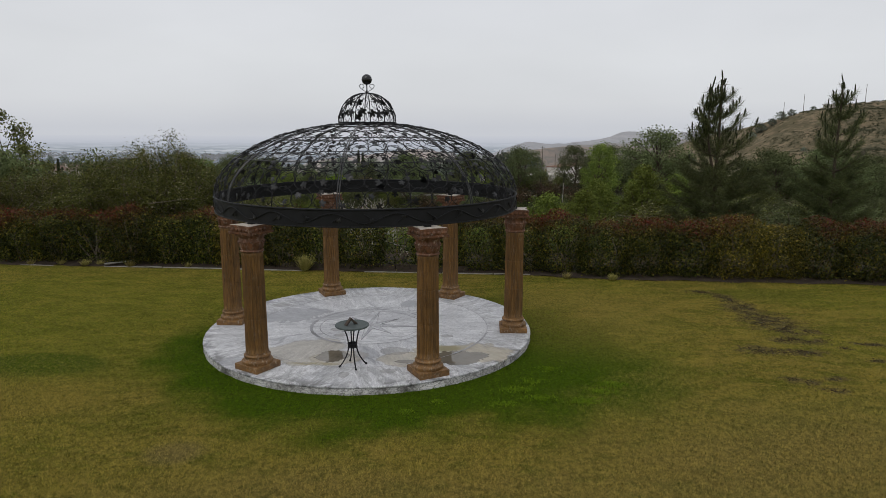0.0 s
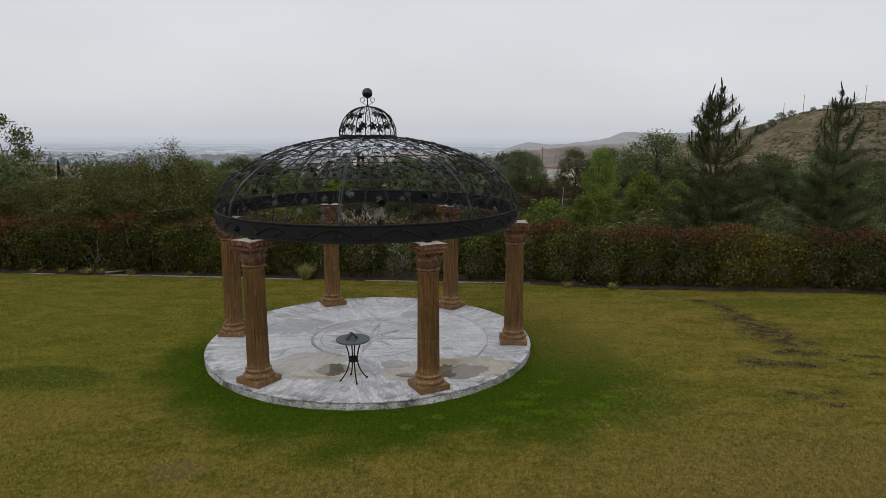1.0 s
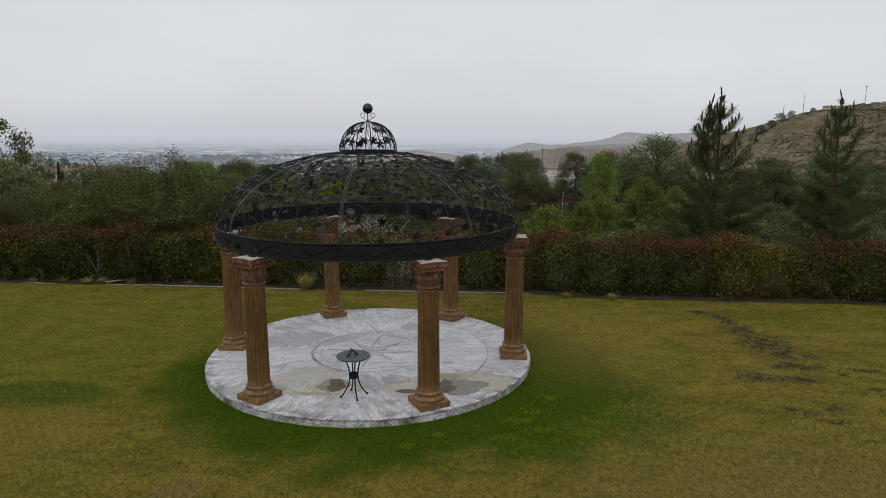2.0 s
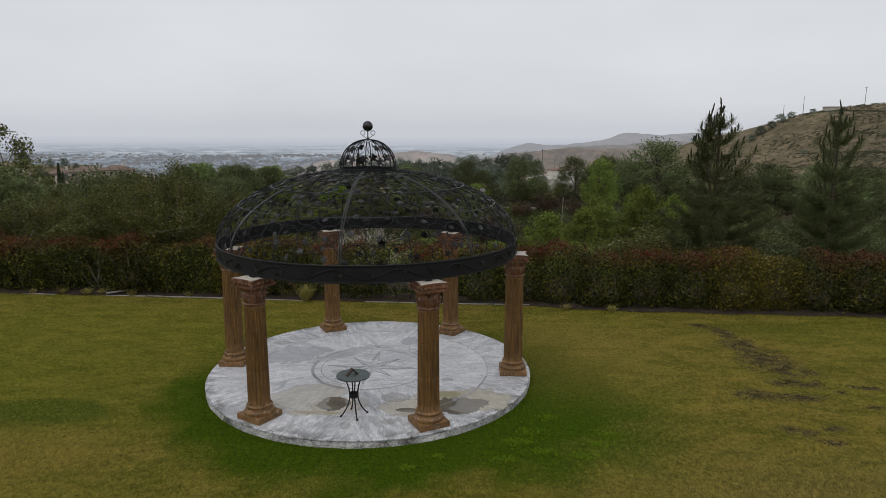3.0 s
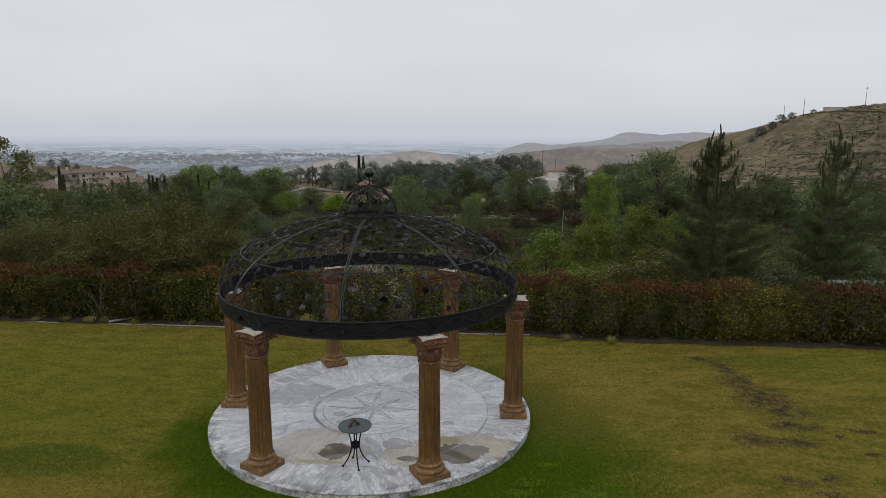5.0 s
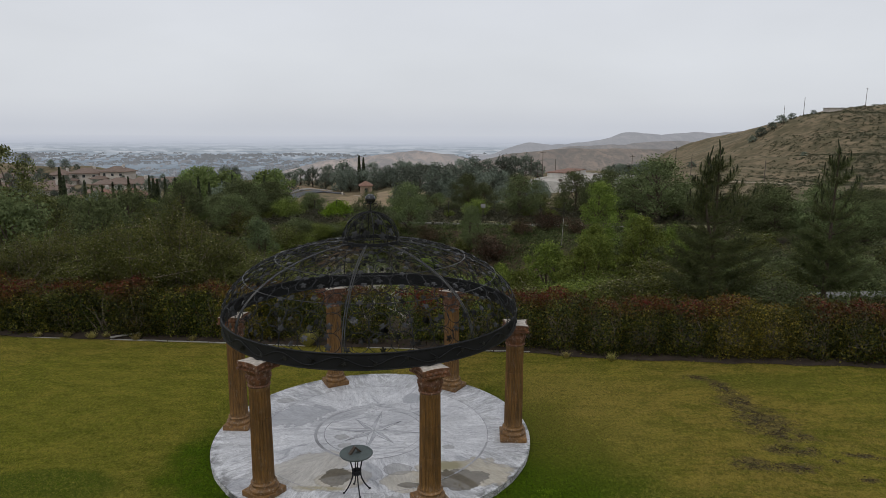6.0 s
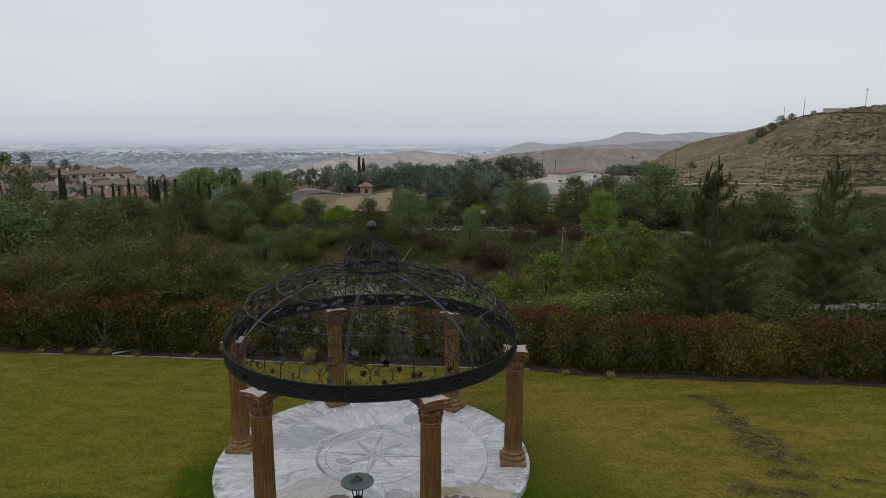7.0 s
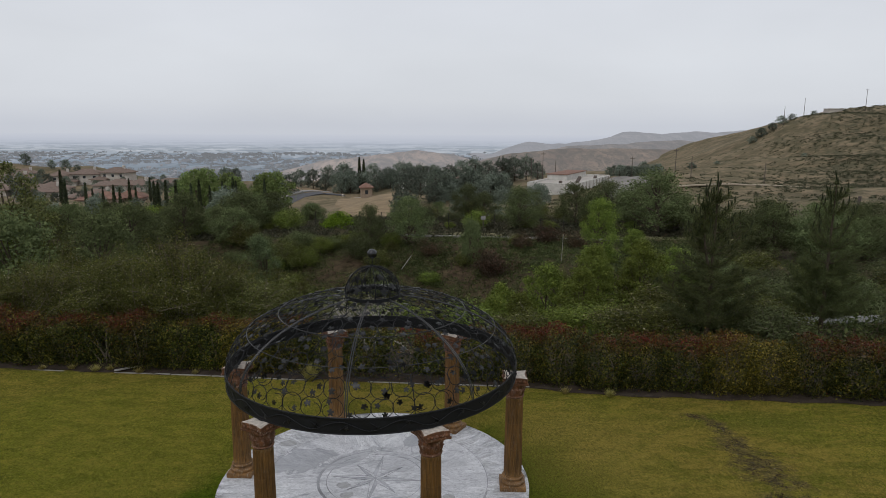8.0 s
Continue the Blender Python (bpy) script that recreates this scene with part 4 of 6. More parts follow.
def build_tree(name, label, category, group, seed, height, spread_r, leaf_mat, leaf, count, clear=0.25, clumps=40, trunk=0.035, slim=1.0, bark=None, clump_r=0.16, lobes=5):
    """A tapered trunk, limbs, and a crown of many leaves gathered in uneven clumps."""
    g = np.random.default_rng(seed)
    tree = thing(name, label, category, group)
    bm = bmesh.new()
    top = np.array([g.normal() * 0.03 * height, g.normal() * 0.03 * height, height * 0.82])
    spine = limb(bm, g, (0, 0, -0.6), top, height * trunk, height * trunk * 0.25, 0.04, 9, 8)
    heads = []
    bulge = g.uniform(0.75, 1.2, lobes)
    for k in range(clumps):
        u = (k + 0.5) / clumps
        z = clear + (1 - clear) * (0.04 + 0.93 * u)
        prof = math.sin(math.pi * min(1.0, (0.12 + 0.88 * u)) ** slim) ** 0.6
        a = k * 2.399 + g.normal() * 0.4
        lobe = bulge[int((a % 6.283) / 6.284 * lobes)]
        r = spread_r * prof * lobe * math.sqrt(g.uniform(0.25, 1.0))
        tip = np.array([r * math.cos(a), r * math.sin(a), height * min(z + g.normal() * 0.03, 0.98)])
        heads.append(tip)
        if k % 2 == 0:
            root = spine[min(8, max(2, int(8 * (z - 0.18))))]
            limb(bm, g, root, tip, height * trunk * 0.32, height * trunk * 0.06, 0.10, 5, 5)
    part("trunk", bm, bark or BARK, tree)
    heads = np.array(heads)
    who = g.integers(0, len(heads), count)
    off = g.normal(size=(count, 3))
    off = unit(off) * (g.uniform(0, 1, (count, 1)) ** 0.5) * clump_r * height * g.uniform(0.6, 1.25, (len(heads), 1))[who] * np.array([1.15, 1.15, 0.8])
    at = heads[who] + off
    keep = at[:, 2] > height * clear * 0.5
    at, off = at[keep], off[keep]
    put("crown", leaf_cloud(g, at, unit(off), np.full(len(at), leaf), leaf_mat), tree)
    tree.matrix_basis = pose(0, 0, -400)
    return tree


USED = set()


def plant(proto, x, y, size=1.0, turn=None, sink=0.15, tall=1.0, z=None, label=""):
    """Sets out one plant of a kind; the first use moves the pattern itself."""
    turn = (x * 37 + y * 53) % 360 if turn is None else turn
    m = pose(x, y, (float(land(x, y)) if z is None else z) - sink, 0, 0, turn) @ Matrix.Diagonal((size, size, size * tall, 1))
    if proto not in USED:
        USED.add(proto)
        proto.matrix_basis = m
        ob = proto
    else:
        ob = copy_thing(proto, m) if max(abs(v - 1) for v in proto.scale) < 1e-6 else copy_scaled(proto, m)
    return tagged(ob, label)


def copy_scaled(proto, m):
    """A copy of a plant whose pattern is itself scaled."""
    ob = copy_thing(proto, Matrix.Identity(4))
    ob.matrix_basis = m
    return ob


# ---- hedge, kerb and bed behind the lawn ----
def hedge_line(x):
    return 18.0 - 0.082 * x - 0.38 * float(smoothstep(1.5, 5.0, x))


def build_hedge_shrub(seed, mat, count=8800, w=1.5, d=1.15, h=1.58):
    g = np.random.default_rng(seed)
    shrub = thing("hedge_shrub", "clipped photinia hedge shrub with red young leaves", "hedge", "hedge along the lawn")
    bm = bmesh.new()
    for k in range(9):
        a = g.uniform(0, 6.28)
        limb(bm, g, (g.normal() * 0.08, g.normal() * 0.08, -0.1), (0.5 * w * math.cos(a) * 0.8, 0.5 * d * math.sin(a) * 0.8, h * g.uniform(0.6, 0.95)), 0.022, 0.006, 0.12, 5, 5)
    part("stem_frame", bm, TWIG, shrub)
    u = unit(g.normal(size=(count, 3)))
    p = 4.5
    r = (np.abs(u) ** p).sum(1) ** (-1 / p)
    surf = u * r[:, None]
    lump = 1 + 0.10 * np.sin(surf[:, 0] * 5 + seed) * np.sin(surf[:, 2] * 4 + 2 * seed) + 0.07 * g.normal(size=count)
    depth = 1 - 0.28 * g.uniform(0, 1, count) ** 2
    at = surf * (lump * depth)[:, None] * np.array([w / 2, d / 2, (h - 0.07) / 2]) + np.array([0, 0, 0.07 + (h - 0.07) / 2])
    # loose young shoots that stand above the clipped top
    m = 34
    foot = np.stack([g.uniform(-0.46, 0.46, m) * w, g.uniform(-0.42, 0.42, m) * d, np.full(m, h * 0.94)], 1)
    rise = g.uniform(0.08, 0.30, m) * (0.6 + 0.4 * np.sin(foot[:, 0] * 5 + seed))
    q = np.repeat(np.linspace(0.1, 1, 9), m).reshape(9, m)
    lean = g.normal(size=(m, 2)) * 0.07
    sprig = np.stack([foot[:, 0] + lean[:, 0] * q, foot[:, 1] + lean[:, 1] * q, foot[:, 2] + rise * q], -1).reshape(-1, 3) + g.normal(size=(9 * m, 3)) * 0.022
    at = np.concatenate([at, sprig])
    u = np.concatenate([u, unit(g.normal(size=sprig.shape) + np.array([0, 0, 0.5]))])
    put("leaves", leaf_cloud(g, at, u, np.full(len(at), 0.068), mat, 0.5, 0.3), shrub)
    return shrub


hedge_kinds = [build_hedge_shrub(3, HEDGE), build_hedge_shrub(8, HEDGE), build_hedge_shrub(14, GOLD), build_hedge_shrub(21, HEDGE, 8000)]
sparse = build_hedge_shrub(30, HEDGE, 2600)
tagged(sparse, "half-bare photinia hedge shrub showing grey twigs")
hx = -15.2
k = 0
while hx < 15.5:
    proto = hedge_kinds[2 if abs(hx + 5.9) < 0.6 or abs(hx - 8.4) < 0.9 else (0, 1, 3, 0, 3, 1)[k % 6]]
    if abs(hx + 10.1) < 0.5 or -1.9 < hx < -0.4:
        proto = sparse
    ob = plant(proto, hx, hedge_line(hx) + 0.74 + 0.06 * math.sin(k * 2.1), 1.0 + 0.04 * math.sin(k * 1.7), (0, 180)[k % 2] - 4.7, 0.05, 1.0 + 0.05 * math.sin(k * 2.9))
    hx += 1.16
    k += 1

MULCH = plain("dark_bed_soil", (0.042, 0.032, 0.024), 0.95, vary=0.5, scale=4, bump=0.8)
KERB = plain("pale_concrete_kerb", (0.25, 0.24, 0.215), 0.85, vary=0.35, scale=3)
STONE = plain("brown_stone_wall", (0.048, 0.038, 0.028), 0.9, vary=0.4, scale=5, bump=0.5)
xs = np.linspace(-16, 16, 120)
bm = bmesh.new()
lo = [[bm.verts.new((x, hedge_line(x) + dy + 0.05 * math.sin(x * 3.1) * (dy < 0.3), 0.012 + 0.05 * (0.2 < dy < 2.0) + 0.02 * math.sin(x * 7 + dy * 5))) for x in xs] for dy in (0.06, 0.4, 1.0, 1.7, 2.6)]
for a, b in zip(lo, lo[1:]):
    for i in range(len(xs) - 1):
        bm.faces.new((a[i], a[i + 1], b[i + 1], b[i]))
tagged(put("flower_bed", mesh_of(bm, MULCH)), "dark mulched soil bed under the hedge", "bed", kind="structure")
kerb = thing("kerb", "broken pale concrete kerb along the lawn", "kerb", kind="structure")
kx, g = -12.6, np.random.default_rng(12)
while kx < 2.6:
    w = g.uniform(0.8, 1.9)
    if g.uniform() > 0.25:
        bm = box(bmesh.new(), 0, -0.018, -0.05, w - 0.03, 0.018, 0.020 + 0.012 * g.uniform(), 0.005)
        part("kerb_stone", bm, KERB, kerb, m=pose(kx, hedge_line(kx) + 0.05 + g.normal() * 0.015, 0, 0, g.normal() * 0.3, -4.7 + g.normal() * 0.8))
    kx += w
low_wall = thing("low_wall", "low brown stone retaining wall in the bed", "wall", kind="structure")
for i in range(13):
    bm = box(bmesh.new(), 0, -0.07, -0.05, 0.40, 0.07, 0.15 + 0.02 * g.uniform(), 0.015)
    part("stone", bm, STONE, low_wall, m=pose(-4.7 + 0.42 * i, hedge_line(-4.7 + 0.42 * i) + 0.36, 0.01, 0, 0, -4.7 + g.normal() * 2))
for i in range(7):
    bm = box(bmesh.new(), 0, -0.06, -0.05, 0.44, 0.06, 0.025 + 0.02 * g.uniform(), 0.012)
    part("stone", bm, STONE, low_wall, m=pose(2.6 + 0.46 * i, hedge_line(2.6 + 0.46 * i) + 0.15, 0.0, 0, 0, -4.7 + g.normal() * 2))
board = thing("board", "loose pale wooden board lying in the bed", "board")
part("plank", box(bmesh.new(), -0.42, -0.05, 0, 0.42, 0.05, 0.03, 0.004), KERB, board)
board.matrix_basis = pose(-9.6, 19.05, 0.085, 0, 0, 38)


def grass_clump(name, label, category, seed, mat, blades, h, r, width=0.006, group=""):
    g = np.random.default_rng(seed)
    a, q = g.uniform(0, 6.283, blades), g.uniform(0, 1, blades)
    root = np.stack([0.3 * r * q * np.cos(a), 0.3 * r * q * np.sin(a), np.zeros(blades)], 1)
    hh = h * g.uniform(0.5, 1.0, blades)
    tip = root + np.stack([r * q * np.cos(a), r * q * np.sin(a), hh], 1)
    side = np.stack([-np.sin(a), np.cos(a), 0 * a], 1) * width
    co = np.stack([root - side, root + side, tip], 1).reshape(-1, 3)
    t = thing(name, label, category, group)
    put("grass_blade", raw_mesh(co, 3, mat), t)
    return t


tuft = grass_clump("fountain_grass", "straw-yellow fountain grass clump by the hedge", "grass", 4, DRYGRASS, 520, 0.52, 0.34)
tuft.matrix_basis = pose(-3.95, 18.33, 0.03)
short_tuft = grass_clump("grass_tuft", "rough yellow-green grass tuft at the lawn's edge", "grass", 6, DRYGRASS, 260, 0.22, 0.20, 0.005, "tufts along the kerb")
for i, (x, dy) in enumerate(((-12.3, 0.1), (-11.4, 0.2), (-10.6, 0.12), (-10.2, 0.25), (-9.2, 0.1), (-7.5, 0.2), (-6.1, 0.12), (-3.2, 0.15), (3.4, -0.05), (4.6, 0.0))):
    plant(short_tuft, x, hedge_line(x) + dy, 0.8 + 0.35 * ((i * 7) % 5) / 5, None, 0.0)

# ---- shrubs and trees behind the hedge ----
def build_bush(name, label, category, group, seed, w, h, mat, count, leaf, stems=26, twig=None, aspect=0.32, spiky=0.22):
    """A many-stemmed shrub with an open, twiggy outline."""
    g = np.random.default_rng(seed)
    bush = thing(name, label, category, group)
    bm = bmesh.new()
    lines = []
    for k in range(stems):
        a = k * 2.399
        q = math.sqrt((k + 0.5) / stems)
        end = np.array([w / 2 * q * math.cos(a), w / 2 * q * math.sin(a), h * (1.0 - 0.45 * q * q) * g.uniform(0.82, 1.06)])
        lines.append(limb(bm, g, (g.normal() * 0.1, g.normal() * 0.1, -0.3), end, 0.035, 0.006, 0.10, 8, 5))
        for j in range(2):
            root = lines[-1][4 + j]
            tip = np.array(root) + (end - np.array(root)) * 0.6 + g.normal(size=3) * 0.13 * h
            lines.append(limb(bm, g, root, tip, 0.014, 0.004, 0.12, 6, 4))
    part("stem_frame", bm, twig or TWIG, bush)
    arr = np.array([l[-5:] for l in lines])
    who = g.integers(0, len(arr), count)
    seg = g.integers(0, 4, count)
    u = g.uniform(0, 1, (count, 1))
    at = arr[who, seg] * (1 - u) + arr[who, seg + 1] * u
    off = g.normal(size=(count, 3)) * spiky * np.array([1, 1, 0.9])
    at = at + off
    low = at[:, 2] > 0.1
    at, off = at[low], off[low]
    mid_p = np.array([0, 0, h * 0.4])
    put("leaves", leaf_cloud(g, at, unit(off + 0.4 * unit(at - mid_p)), np.full(len(at), leaf), mat, aspect, 0.25), bush)
    bush.matrix_basis = pose(0, 0, -400)
    return bush


bottlebrush = [build_bush("bottlebrush_bush", "large dark olive bottlebrush bush with twiggy stems", "bush", "bushes behind the hedge", s, 4.6, 4.2, BUSH, 42000, 0.085, 44, spiky=0.15) for s in (41, 42)]
for x, y, top, i in ((-9.3, 22.0, 3.75, 0), (-11.5, 22.2, 3.05, 1), (-13.9, 22.0, 2.7, 0), (-16.4, 22.3, 2.7, 1), (-7.3, 22.4, 2.35, 1), (-12.6, 24.5, 2.2, 0), (-9.9, 25.0, 2.1, 1), (-5.9, 23.6, 0.9, 0), (-15.8, 25.5, 2.0, 1), (-13.5, 31, 1.0, 1), (-16.5, 32.5, 1.3, 0), (-19.6, 33.2, 1.5, 1), (-11.0, 33.5, 0.4, 0), (-22.5, 35, 1.6, 0), (-9.0, 35.8, -0.4, 1), (-18, 29, 1.3, 1)):
    base = float(land(x, y))
    plant(bottlebrush[i], x, y, 1.0, None, 0.1, (top - base) / 4.2)

bare = thing("bare_shrub", "leafless pale grey shrub with forking branches", "shrub")
bm = bmesh.new()
g = np.random.default_rng(77)


def fork(start, way, length, r, depth):
    end = np.array(start) + np.array(way) * length
    pts = limb(bm, g, start, end, r, r * 0.6, 0.08, 5, 5)
    if depth:
        for k in range(3):
            w2 = unit(np.array(way) + g.normal(size=3) * 0.55 + np.array([0, 0, 0.12]))
            fork(pts[-1 - (k > 1)], w2, length * g.uniform(0.6, 0.85), r * 0.58, depth - 1)


for k in range(5):
    a = k * 1.2566
    fork((0, 0, 0), unit(np.array([0.55 * math.cos(a), 0.55 * math.sin(a), 1.0])), 0.85, 0.035, 4)
part("branch_frame", bm, PALE_BARK, bare)
bare.matrix_basis = pose(-2.45, 21.0, -0.25)

fresh = [build_tree("young_tree", "young light green leafy tree on the slope", "tree", "young trees behind the hedge", s, 4.0, 1.35, FRESH, 0.13, 8000, 0.1, 46, 0.02, 0.8, clump_r=0.11) for s in (51, 52)]
mid_bush = [build_bush("garden_shrub", "mid-green leafy shrub below the hedge", "bush", "shrubs on the slope", s, 3.0, 3.0, m, 9000, 0.13, 24, aspect=0.42, spiky=0.25) for s, m in ((61, OAK), (62, FRESH), (63, BUSH))]
for x, y, top, i in ((4.8, 30.0, 1.05, 0), (3.4, 28.2, 0.0, 1), (6.9, 28.6, 0.35, 0), (5.8, 26.8, -0.1, 1), (2.2, 27.6, -0.2, 0), (8.7, 28.3, 2.5, 1), (10.4, 29.0, 1.3, 0), (3.0, 33.0, -0.6, 1), (7.6, 32.5, 0.4, 1)):
    base = float(land(x, y))
    plant(fresh[i], x, y, max(0.7, (top - base) / 4.0), None, 0.1)
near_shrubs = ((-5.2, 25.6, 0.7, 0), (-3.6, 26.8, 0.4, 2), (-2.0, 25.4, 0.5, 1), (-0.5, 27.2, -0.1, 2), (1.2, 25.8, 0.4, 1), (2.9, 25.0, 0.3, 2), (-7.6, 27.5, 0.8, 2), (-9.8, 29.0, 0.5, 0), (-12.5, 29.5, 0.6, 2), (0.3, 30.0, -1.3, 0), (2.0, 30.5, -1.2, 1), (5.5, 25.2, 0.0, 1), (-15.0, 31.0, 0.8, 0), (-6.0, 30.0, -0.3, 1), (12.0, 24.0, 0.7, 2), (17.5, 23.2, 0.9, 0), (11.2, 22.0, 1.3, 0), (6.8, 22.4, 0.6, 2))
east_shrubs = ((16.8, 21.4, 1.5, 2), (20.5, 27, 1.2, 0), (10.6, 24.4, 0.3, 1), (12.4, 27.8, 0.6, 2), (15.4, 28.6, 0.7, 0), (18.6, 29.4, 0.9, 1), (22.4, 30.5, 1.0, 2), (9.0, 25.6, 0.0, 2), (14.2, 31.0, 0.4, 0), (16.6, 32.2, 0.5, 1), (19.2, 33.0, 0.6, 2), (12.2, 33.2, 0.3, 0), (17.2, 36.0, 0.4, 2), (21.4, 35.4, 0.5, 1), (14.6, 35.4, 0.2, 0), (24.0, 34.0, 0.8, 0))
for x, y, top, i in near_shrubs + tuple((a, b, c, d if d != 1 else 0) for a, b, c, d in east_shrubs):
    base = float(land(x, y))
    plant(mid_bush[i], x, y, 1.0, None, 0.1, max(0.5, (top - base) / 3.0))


def candle_mesh():
    """An upright new shoot, thick with short needles."""
    bm = lathe(bmesh.new(), [(0.012, -0.03), (0.034, 0.03), (0.040, 0.14), (0.034, 0.24), (0.012, 0.29)], 7, lambda a, r, z: r * (1 + 0.25 * math.sin(a * 3 + z * 40)))
    return mesh_of(bm, SHOOT)


SHOOT = plain("dark_pine_shoot", (0.034, 0.040, 0.020), 0.85, vary=0.5, scale=20, bump=0.8)
CANDLE = candle_mesh()


def build_pine(seed, height, leaders, tiers):
    """A young pine: whorls of upswept branches with brushes of long needles and upright candles.
    leaders: foot height, side step and top of each stem, as shares of the height."""
    g = np.random.default_rng(seed)
    pine = thing("pine_tree", "young pine with upswept branches and upright candles", "tree", "pines behind the hedge")
    bm = bmesh.new()
    tips, ways, dense, candles = [], [], [], []

    def branch(foot, a, rr, rise, curl, full, thick):
        pts = []
        for q in np.linspace(0, 1, 8):
            pts.append(np.array([rr * q * math.cos(a), rr * q * math.sin(a), rr * (rise * q + curl * q ** 2.4)]) + foot + g.normal(size=3) * 0.012 * rr * q)
        tube(bm, [Vector(p) for p in pts], thick, 5, taper=0.008)
        out = np.array([math.cos(a), math.sin(a), 0.0])
        across = np.array([-math.sin(a), math.cos(a), 0.0])
        for j in range(2, 8):
            way = unit(pts[j] - pts[j - 1])
            tips.append(pts[j]), ways.append(way * 0.9 + np.array([0, 0, 0.15])), dense.append(full)
            if full > 0.8:
                for sgn in (-1, 1):
                    tw = pts[j] + (across * sgn * 0.8 + out * 0.5 + np.array([0, 0, 0.35])) * 0.24 * g.uniform(0.6, 1.3)
                    limb(bm, g, pts[j], tw, 0.008, 0.005, 0.05, 3, 4)
                    tips.append(tw), ways.append(across * sgn * 0.5 + out * 0.5 + np.array([0, 0, 0.3])), dense.append(full)
        return pts

    for z0, step, z1 in leaders:
        a = 2.9 if step > 0 else 0.0
        foot, top = np.array([0, 0, z0 * height - 0.6 * (z0 == 0)]), np.array([abs(step) * math.cos(a), abs(step) * math.sin(a), z1 * height])
        spine = [foot * (1 - q) + top * q + np.array([math.cos(a), math.sin(a), 0]) * abs(step) * 0.5 * math.sin(math.pi * q) for q in np.linspace(0, 1, 12)]
        tube(bm, [Vector(p) for p in spine], 0.105 if z0 == 0 else 0.05, 8, taper=0.02)
        at = lambda share: spine[0] + (np.array([np.interp((share * height - foot[2]) / (top[2] - foot[2]), np.linspace(0, 1, 12), [p[i] for p in spine]) for i in range(3)]) - spine[0])
        if z0 == 0:
            for lv in range(tiers):
                u = (lv + 0.5) / tiers
                for k in range(6):
                    branch(at(0.11 + 0.50 * u), k * 1.047 + lv * 0.6 + g.normal() * 0.2, (1.72 - 0.80 * u) * g.uniform(0.62, 1.12), 0.10 + 0.15 * u, 0.30, 0.95 if u < 0.7 else 0.79, 0.03)
        for lv in range(4):
            u = (lv + 0.5) / 4
            share = max(z0 + 0.08, 0.56) + (z1 - 0.04 - max(z0 + 0.08, 0.56)) * u * 0.92
            for k in range(5 if z0 == 0 else 3):
                rr = (1.08 - 0.80 * u) * g.uniform(0.7, 1.15) * (1.0 if z0 == 0 else 0.62)
                pts = branch(at(share), k * 6.283 / 5 + lv * 1.1 + g.normal() * 0.25, rr, 0.22, 0.55, 0.74 - 0.3 * u, 0.018)
                candles.append((pts[-1], 1.0))
                candles.append((pts[-2] + g.normal(size=3) * 0.05, 0.75))
                if g.uniform() < 0.6:
                    candles.append((pts[-3] + g.normal(size=3) * 0.05, 0.6))
        for q in np.linspace(0.5, 0.98, 16):
            p = spine[0] * (1 - q) + spine[-1] * q if step == 0 else spine[min(11, int(q * 11))]
            tips.append(p), ways.append(np.array([g.normal() * 0.6, g.normal() * 0.6, 0.7])), dense.append(0.55)
        candles.append((top - np.array([0, 0, 0.05]), 1.5))
        for k in range(4):
            candles.append((top + np.array([0.05 * math.cos(1.57 * k), 0.05 * math.sin(1.57 * k), -0.16]), 0.8))
    part("trunk", bm, BARK, pine)
    tips, ways, dense = np.array(tips), np.array(ways), np.array(dense)
    per = 74
    at = np.repeat(tips, per, 0) + g.normal(size=(len(tips) * per, 3)) * 0.05
    way = unit(np.repeat(ways, per, 0) + g.normal(size=at.shape) * 0.6 - np.array([0, 0, 0.12]))
    keep = g.uniform(0, 1, len(at)) < np.repeat(dense, per)
    at, way = at[keep], way[keep]
    length = g.uniform(0.14, 0.29, len(at))[:, None]
    side = unit(np.cross(way, g.normal(size=at.shape))) * 0.0056
    put("needles", raw_mesh(np.stack([at - side, at + side, at + way * length], 1).reshape(-1, 3), 3, PINE), pine)
    for c, size in candles + [(t, 0.6) for i, t in enumerate(tips) if i % 23 == 0 and t[2] > height * 0.3]:
        put("candle", CANDLE, pine, m=pose(*c, g.normal() * 8, g.normal() * 8, 0) @ Matrix.Diagonal((0.62, 0.62, size * g.uniform(0.75, 1.15), 1)))
    return pine


pine = build_pine(91, 5.75, ((0.0, 0.0, 1.0), (0.42, 0.36, 0.95)), 6)
pine.matrix_basis = pose(9.1, 21.9, float(land(9.1, 21.9)) - 0.1, 0, 0, 20)
pine_b = build_pine(95, 5.75, ((0.0, 0.0, 1.0),), 6)
pine_b.matrix_basis = pose(13.8, 23.2, float(land(13.8, 23.2)) - 0.1, 0, 0, 70) @ Matrix.Diagonal((0.88, 0.88, 1.02, 1))

sycamore = build_tree("sycamore_tree", "tall loose-crowned pale green tree", "tree", "", 101, 9.0, 2.5, PALE, 0.19, 6500, 0.2, 30, 0.022, 0.9, clump_r=0.075)
plant(sycamore, -27.2, 40.5, 1.0, 40, 0.2, (5.2 - float(land(-27.2, 40.5))) / 9.0)
plant(sycamore, -25.2, 40.0, 0.85, 200, 0.2, (3.1 - float(land(-25.2, 40.0))) / (9.0 * 0.85))
plant(sycamore, -20.5, 32.0, 0.7, 120, 0.2, 0.62)


